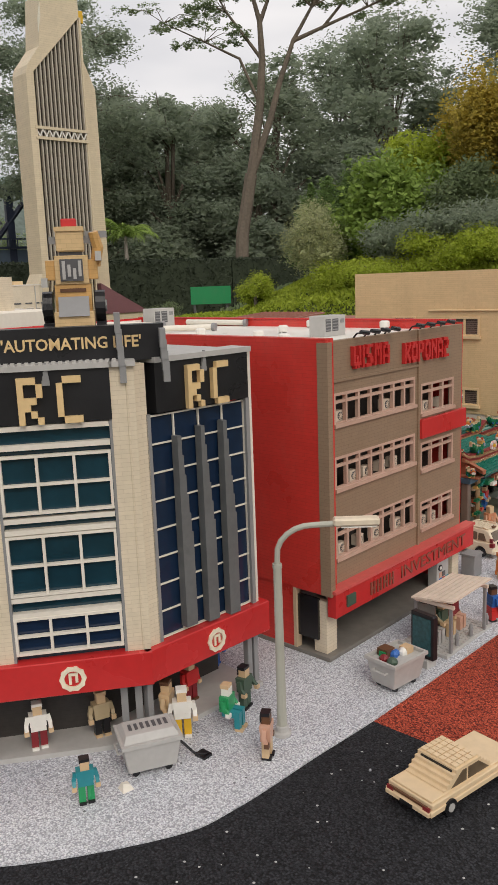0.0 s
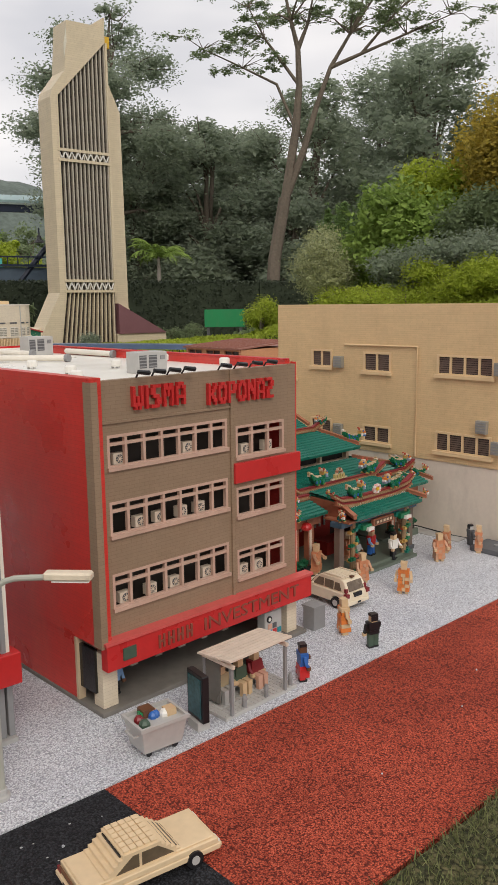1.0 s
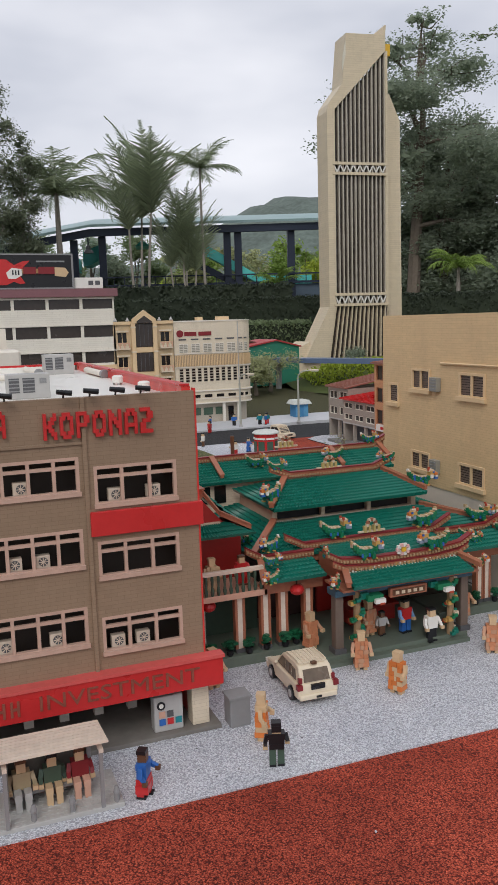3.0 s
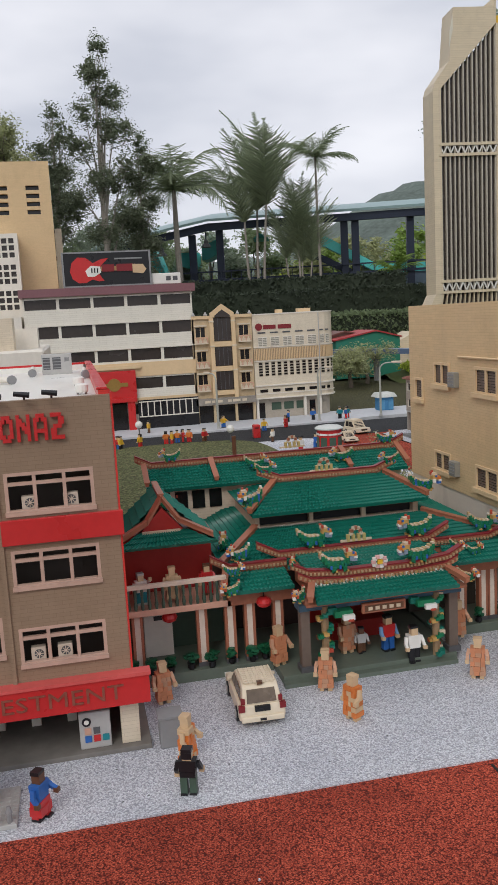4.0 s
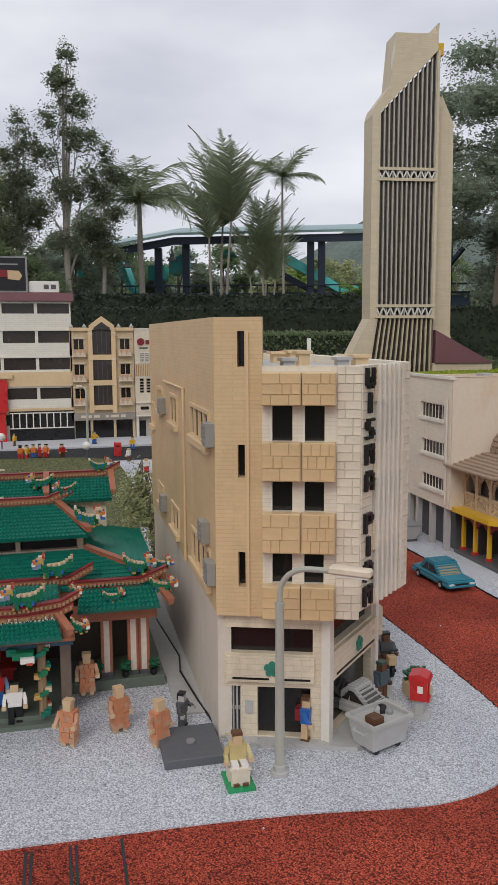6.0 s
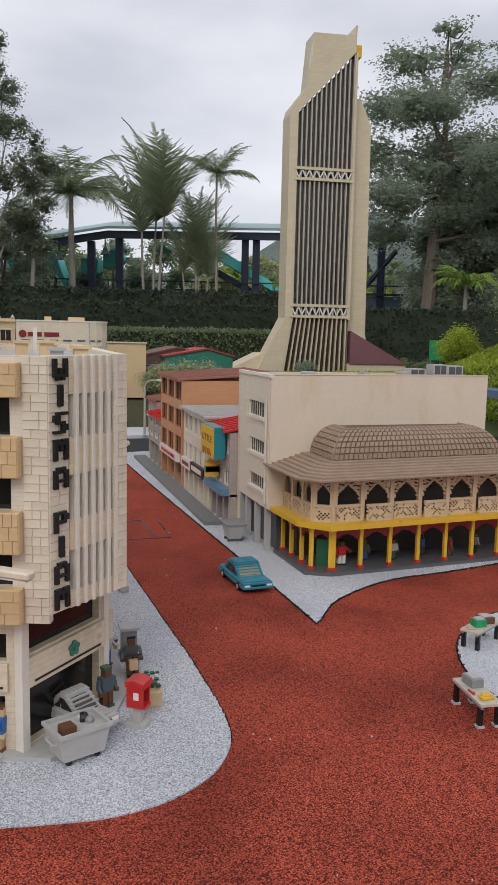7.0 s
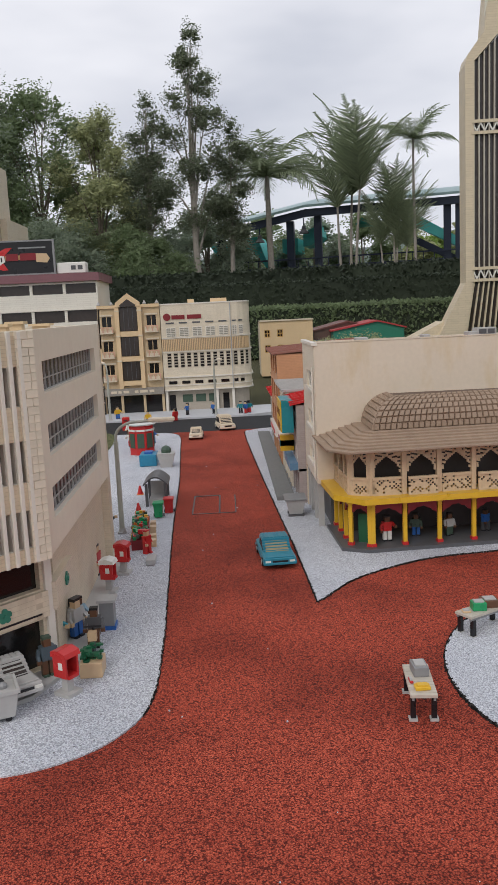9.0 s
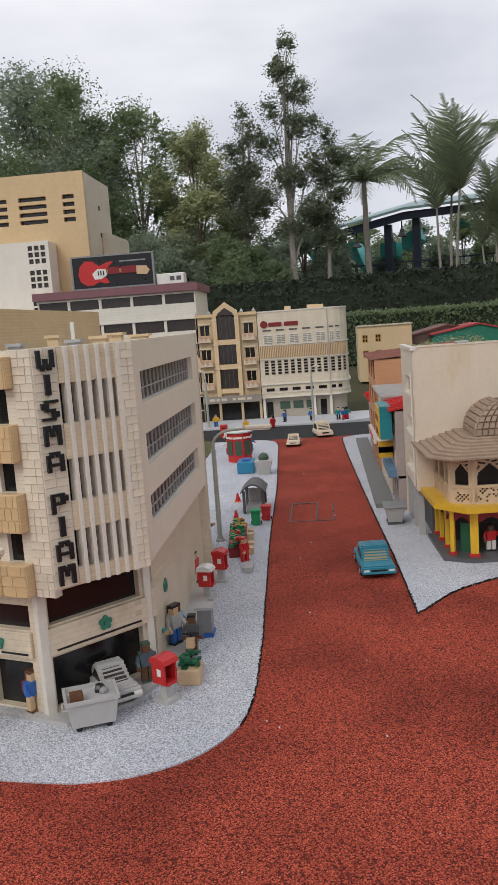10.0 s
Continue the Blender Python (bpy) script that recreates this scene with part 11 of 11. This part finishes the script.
for k, (x, y, z) in enumerate(((-9.25, 12.2, 1.35), (-8.95, 12.45, 1.5), (-9.7, 12.3, 1.2), (-8.5, 12.6, 1.3))):
    t = tree("small cone-shaped conifer on the mound", (x, y, z), 1.5, [(x, y, z + q, r, r, 0.3) for q, r in ((0.25, 0.46), (0.55, 0.38), (0.85, 0.28), (1.15, 0.18), (1.4, 0.08))], 4200, 0.06, LEAF_CONE, 0.03, seed=90 + k, group="small conifers", category="conifer", shell=0.3)
for (x, y, r, h, m, s) in ((-3.05, 3.78, 0.20, 0.42, LEAF_OLIVE, 31), (-10.65, 6.5, 0.55, 0.55, LEAF_OLIVE, 32), (-10.2, 6.1, 0.45, 0.5, LEAF_OLIVE, 33), (-12.6, 9.0, 0.35, 0.5, LEAF_DARK, 34), (-13.9, 11.9, 0.5, 0.5, LEAF_MID, 35), (-15.0, 13.4, 0.5, 0.5, LEAF_MID, 36)):
    shrub("pale twiggy shrub in the model town", x, y, r, h, 1500, 0.018 if r < 0.3 else 0.035, m, s, 0.0)
# planting in front of the far road lawn
gb = thing("green_board", "plain bright green board in the garden", "board", (-11.0, 10.9, 0))
FGB = FR((-11.22, 10.61), (0.71, 0.70), (0.70, -0.71))
part("panel", Geo().fbox(FGB, 0.0, 0.74, 0.0, 0.03, 0.60, 0.92), mat("board_green", (0.012, 0.25, 0.09), 0.5, 0.08, stain=0.15), gb)
for u in (0.04, 0.64):
    part("post", Geo().fbox(FGB, u, u + 0.05, -0.05, -0.001, 0.0, 0.90), DGREY, gb)
# curved blue-grey rail beam round the town
rl = thing("rail_beam", "curved blue-grey rail beam on short piers", "rail beam", (-8.5, 8.0, 0))
pts = smooth_line([(-12.8, 5.6), (-10.6, 7.0), (-8.9, 7.95), (-7.4, 8.55), (-5.9, 8.75), (-4.2, 8.7), (-2.0, 8.5)], 6)
g = Geo()
for (ax, ay), (bx_, by_) in zip(pts, pts[1:]):
    d = Vector((bx_ - ax, by_ - ay, 0)).normalized()
    s = Vector((-d.y, d.x, 0)) * 0.13
    for z0, z1, k in ((0.40, 0.47, 1.0),):
        g.prism([Vector((ax, ay, z0)) - s * k, Vector((ax, ay, z0)) + s * k, Vector((ax, ay, z1)) + s * k, Vector((ax, ay, z1)) - s * k], [Vector((bx_, by_, z0)) - s * k, Vector((bx_, by_, z0)) + s * k, Vector((bx_, by_, z1)) + s * k, Vector((bx_, by_, z1)) - s * k])
part("beam", g, STEELBLUE, rl)
for x, y in pts[::5]:
    part("pier", Geo().cyl((x, y, 0), (x, y, 0.40), 0.05, n=8), GREY, rl)

# ---- covered walkway with teal roof, stairs and far hill ----
NAVY = mat("navy_steel", (0.025, 0.035, 0.065), 0.5, 0.1)
TEALR = mat("teal_sheet_roof", (0.14, 0.74, 0.70), 0.4, 0.1, grain=2)
GREYR = mat("grey_teal_roof", (0.28, 0.40, 0.40), 0.45, 0.08, grain=2)
wy = thing("covered_walkway", "long covered walkway with teal roof and navy steel posts", "walkway", (-35, 12, 0))
WA, WB = Vector((-36.2, 3.6, 0)), Vector((-31.5, 20.5, 0))
WD = (WB - WA).normalized()
FWY = FR((WA.x, WA.y), (WD.x, WD.y), (WD.y, -WD.x))
LW_ = (WB - WA).length
BEAM = [(0.0, 4.02), (1.5, 4.40), (5.15, 5.02), (LW_, 5.16)]
for (u0, z0), (u1, z1) in zip(BEAM, BEAM[1:]):
    part("edge_beam", Geo().prism([FWY(u0, 0.6, z0 - 0.30), FWY(u0, 0.8, z0 - 0.30), FWY(u0, 0.8, z0), FWY(u0, 0.6, z0)], [FWY(u1, 0.6, z1 - 0.30), FWY(u1, 0.8, z1 - 0.30), FWY(u1, 0.8, z1), FWY(u1, 0.6, z1)]), NAVY, wy)
    part("roof", Geo().prism([FWY(u0, 0.95, z0 + 0.06), FWY(u0, -1.8, z0 + 0.62), FWY(u0, -1.8, z0 + 0.70), FWY(u0, 0.95, z0 + 0.16)], [FWY(u1, 0.95, z1 + 0.06), FWY(u1, -1.8, z1 + 0.62), FWY(u1, -1.8, z1 + 0.70), FWY(u1, 0.95, z1 + 0.16)]), GREYR, wy, "pale teal sheet roof")
part("lower_beam", Geo().fbox(FWY, 0.0, LW_, 0.6, 0.7, 2.62, 2.72), NAVY, wy)
part("low_wall", Geo().fbox(FWY, 0.0, LW_, 0.45, 0.55, 1.4, 2.60), mat("blue_grey_wall", (0.10, 0.14, 0.19), 0.6, 0.15, grain=3), wy, "blue-grey parapet wall")
for u, top in ((1.4, 4.1), (4.44, 4.6), (5.61, 4.75), (10.86, 4.8), (11.32, 4.85), (13.6, 4.85), (16.6, 4.85)):
    part("post", Geo().fbox(FWY, u - 0.15, u + 0.15, 0.3, 0.6, 0.0, top), NAVY, wy)
for k in range(40):
    part("baluster", Geo().fbox(FWY, k * 0.43, k * 0.43 + 0.035, 0.62, 0.66, 2.72, 3.0), NAVY, wy)
part("handrail", Geo().fbox(FWY, 0.0, LW_, 0.6, 0.68, 3.0, 3.06), NAVY, wy)


def canopy(outline, label, d0=-1.9, d1=-3.6):
    """A folded teal sheet between the posts, seen end on."""
    part("canopy", Geo().prism([FWY(u, d0, z) for u, z in outline], [FWY(u, d1, z) for u, z in outline]), TEALR, wy, label)


canopy([(0.2, 3.98), (0.57, 4.14), (1.39, 4.23), (2.45, 4.28), (2.72, 3.50), (3.02, 2.80), (2.86, 2.80), (2.50, 3.35), (2.1, 3.72), (1.4, 3.93), (0.9, 3.72), (0.5, 3.55)], "bright teal curved canopy")
canopy([(3.6, 4.09), (3.6, 3.50), (3.78, 3.42), (3.96, 3.40), (4.15, 3.42), (4.31, 3.50), (4.32, 4.10)], "bright teal canopy")
canopy([(4.56, 4.33), (4.56, 3.72), (4.85, 3.74), (5.14, 3.88), (5.43, 4.11), (5.30, 4.62)], "bright teal canopy")
canopy([(6.9, 4.53), (7.19, 4.80), (7.6, 4.54)], "bright teal gable")
canopy([(9.55, 4.58), (12.13, 3.05), (12.13, 2.70), (9.55, 4.10)], "bright teal stair roof", 0.25, -0.3)
part("stair_string", Geo().prism([FWY(8.9, 0.0, 3.75), FWY(8.9, 0.2, 3.75), FWY(8.9, 0.2, 4.05), FWY(8.9, 0.0, 4.05)], [FWY(12.0, 0.0, 2.1), FWY(12.0, 0.2, 2.1), FWY(12.0, 0.2, 2.4), FWY(12.0, 0.0, 2.4)]), NAVY, wy)
part("hoarding", Geo().fbox(FWY, 12.2, 14.6, -0.3, -0.2, 2.3, 3.0), TEALR, wy, "teal hoarding")
for u, z in ((2.25, 3.80), (3.15, 3.80), (5.05, 4.05), (16.0, 3.62)):
    b_ = part("bell_lamp", Geo().lathe(FWY(u, 0.7, z), [(0.22, 0), (0.19, 0.06), (0.10, 0.16), (0.09, 0.28), (0.03, 0.34)], 10), DGREY, wy, "dark bell-shaped lamp")
    part("lamp_rod", Geo().cyl(FWY(u, 0.7, z + 0.33), FWY(u, 0.7, z + 0.62), 0.03, n=6), NAVY, b_)
part("brace", Geo().tube([FWY(17.2, 0.5, 4.5), FWY(14.8, 0.5, 1.6)], 0.12, 6), NAVY, wy)
# middle distance beyond the walkway
for i, (x, y, h, r, m) in enumerate(((-39.5, 3.6, 5.2, 2.2, LEAF_DARK), (-40.5, 6.6, 5.4, 2.2, LEAF_MID), (-39.0, 9.2, 5.2, 2.0, LEAF_DARK), (-40.5, 11.8, 5.3, 2.2, LEAF_MID), (-40.0, 14.6, 4.0, 2.0, LEAF_OLIVE), (-41.0, 17.2, 4.0, 2.0, LEAF_MID))):
    tree("leafy shrub tree behind the walkway", (x, y, 0), h, spread((x, y, 0), h, r, 10, i + 300, 0.12, 0.6), 3200, 0.20, m, 0.12, seed=i + 310, group="distant trees", shell=0.3)
for i, (x, y, h, r, m, k) in enumerate(((-52, 24, 5.0, 3.2, LEAF_BRIGHT, 7), (-55, 30, 5.5, 3.6, LEAF_MID, 8), (-60, 20, 6, 4, LEAF_OLIVE, 8), (-58, 10, 6, 4, LEAF_MID, 8), (-50, 17, 4.0, 2.2, LEAF_LIME, 6), (-62, 36, 7, 4, LEAF_MID, 8), (-48, 9, 4.5, 3, LEAF_MID, 7), (-56, 42, 8, 5, LEAF_DARK, 8), (-46.2, 19.3, 5.2, 3.0, LEAF_OLIVE, 8), (-51.0, 25.5, 6.2, 3.4, LEAF_BRIGHT, 8), (-44.5, 24.0, 4.6, 2.4, LEAF_LIME, 7), (-42.0, 15.6, 4.2, 2.4, LEAF_BRIGHT, 7))):
    tree("distant leafy tree beyond the walkway", (x, y, 0), h, spread((x, y, 0), h, r, k, i + 200, 0.2, 0.5), 260 * k, 0.30, m, 0.2, seed=i + 210, group="distant trees", shell=0.4)
g = Geo()
NH = 80
rng = np.random.default_rng(9)
prof = [(-330 + 0.0 * i, -300 + 620 * i / NH) for i in range(NH + 1)]
for i, (x, y) in enumerate(prof):
    t = i / NH
    hz = 28 + 50 * math.exp(-((y - 225) / 76.0) ** 2) + 10 * math.exp(-((y - 40) / 50.0) ** 2) + 6 * noise.noise((y * 0.02, 0, 3)) + 2.5 * noise.noise((y * 0.11, 1, 3)) + 1.2 * noise.noise((y * 0.4, 1, 9))
    for q in range(9):
        f = q / 8
        g.v.append((x - 140 * f, y, max(-1, hz * math.sin(f * math.pi / 2)) - (1 if q == 0 else 0)))
for i in range(NH):
    for q in range(8):
        k = i * 9 + q
        g.f.append((k, k + 1, k + 10, k + 9))
        g.mi.append(0)
hill = part("hills", g, mat("wooded_hill", (0.115, 0.145, 0.125), 0.95, 0.45, grain=0.35, bump=1.0, bump_scale=0.5), smooth=True)
tagged(hill, "wooded hills on the horizon", "hills", "", "structure")


# ---- single bricks on the corner block's walls ----
WBRICK = mat("white_brick_piece", (0.77, 0.68, 0.54), 0.40, 0.12, grain=40, island=0.22, stain=0.2, stain_rgb=(0.5, 0.38, 0.22))
TBRICK = mat("tan_brick_piece", (0.67, 0.47, 0.25), 0.40, 0.10, grain=40, island=0.18, stain=0.2, stain_rgb=(0.42, 0.28, 0.14))


def brick_mesh(length, height, material):
    """A brick's proud face with chamfered rim, along x, out of the wall along y, up z."""
    me = bpy.data.meshes.new("brick")
    a, h, c, d = length / 2 - 0.0005, height / 2 - 0.0005, 0.0007, 0.0022
    v = [(-a, 0, -h), (a, 0, -h), (a, 0, h), (-a, 0, h), (-a + c, d, -h + c), (a - c, d, -h + c), (a - c, d, h - c), (-a + c, d, h - c)]
    me.from_pydata(v, [], [(4, 7, 6, 5), (0, 4, 5, 1), (1, 5, 6, 2), (2, 6, 7, 3), (3, 7, 4, 0)])
    me.materials.append(material)
    me.update()
    return me


BRICKS = {}


def lay_bricks(parent, fr, u0, u1, z0, z1, d, rows, lengths, material, seed):
    """Staggered bricks over a stretch of wall, each an object on a shared mesh."""
    rnd = random.Random(seed)
    hgt = (z1 - z0) / rows
    o = ORIGIN[parent]
    x = Vector(fr(1, 0, 0)) - Vector(fr(0, 0, 0))
    n = Vector(fr(0, 1, 0)) - Vector(fr(0, 0, 0))
    turn = Matrix((x, n, Vector((0, 0, 1)))).transposed().to_4x4()
    for j in range(rows):
        cut, u = [u0], u0
        while True:
            step = rnd.choice(lengths)
            if u1 - u - step < min(lengths) * 0.6:
                break
            u += step
            cut.append(u)
        cut.append(u1)
        if j % 2 and len(cut) > 2:
            cut[1:-1] = [u0 + u1 - c for c in cut[1:-1]][::-1]
        for a, b in zip(cut, cut[1:]):
            key = (round(b - a, 3), round(hgt, 4), material.name)
            if key not in BRICKS:
                BRICKS[key] = brick_mesh(b - a, hgt, material)
            ob = new("brick", BRICKS[key])
            ob.parent = parent
            ob.matrix_basis = Matrix.Translation(Vector(fr((a + b) / 2, d, z0 + hgt * (j + 0.5))) - o) @ turn


lay_bricks(wall_white, FP, 0.284, LF, 0.325, 0.924, 0.0003, 30, (0.019, 0.037), WBRICK, 1)
lay_bricks(wall_ribs, FC, 0.0, 0.0610, 0.345, 0.925, 0.0003, 28, (0.0610, 0.030), WBRICK, 2)
lay_bricks(wall_corner, FC, LC - 0.05, LC, 0.345, 0.925, 0.0083, 28, (0.0340, 0.0165), WBRICK, 3)
for k, (ob, u0, u1, z0, z1) in enumerate(BALCONIES):
    lay_bricks(ob, FP, u0 + 0.0015, u1 - 0.0015, z0 + 0.001, z1 - 0.001, 0.0302, max(1, round((z1 - z0) / 0.030)), (0.0205, 0.041), TBRICK, 10 + k)
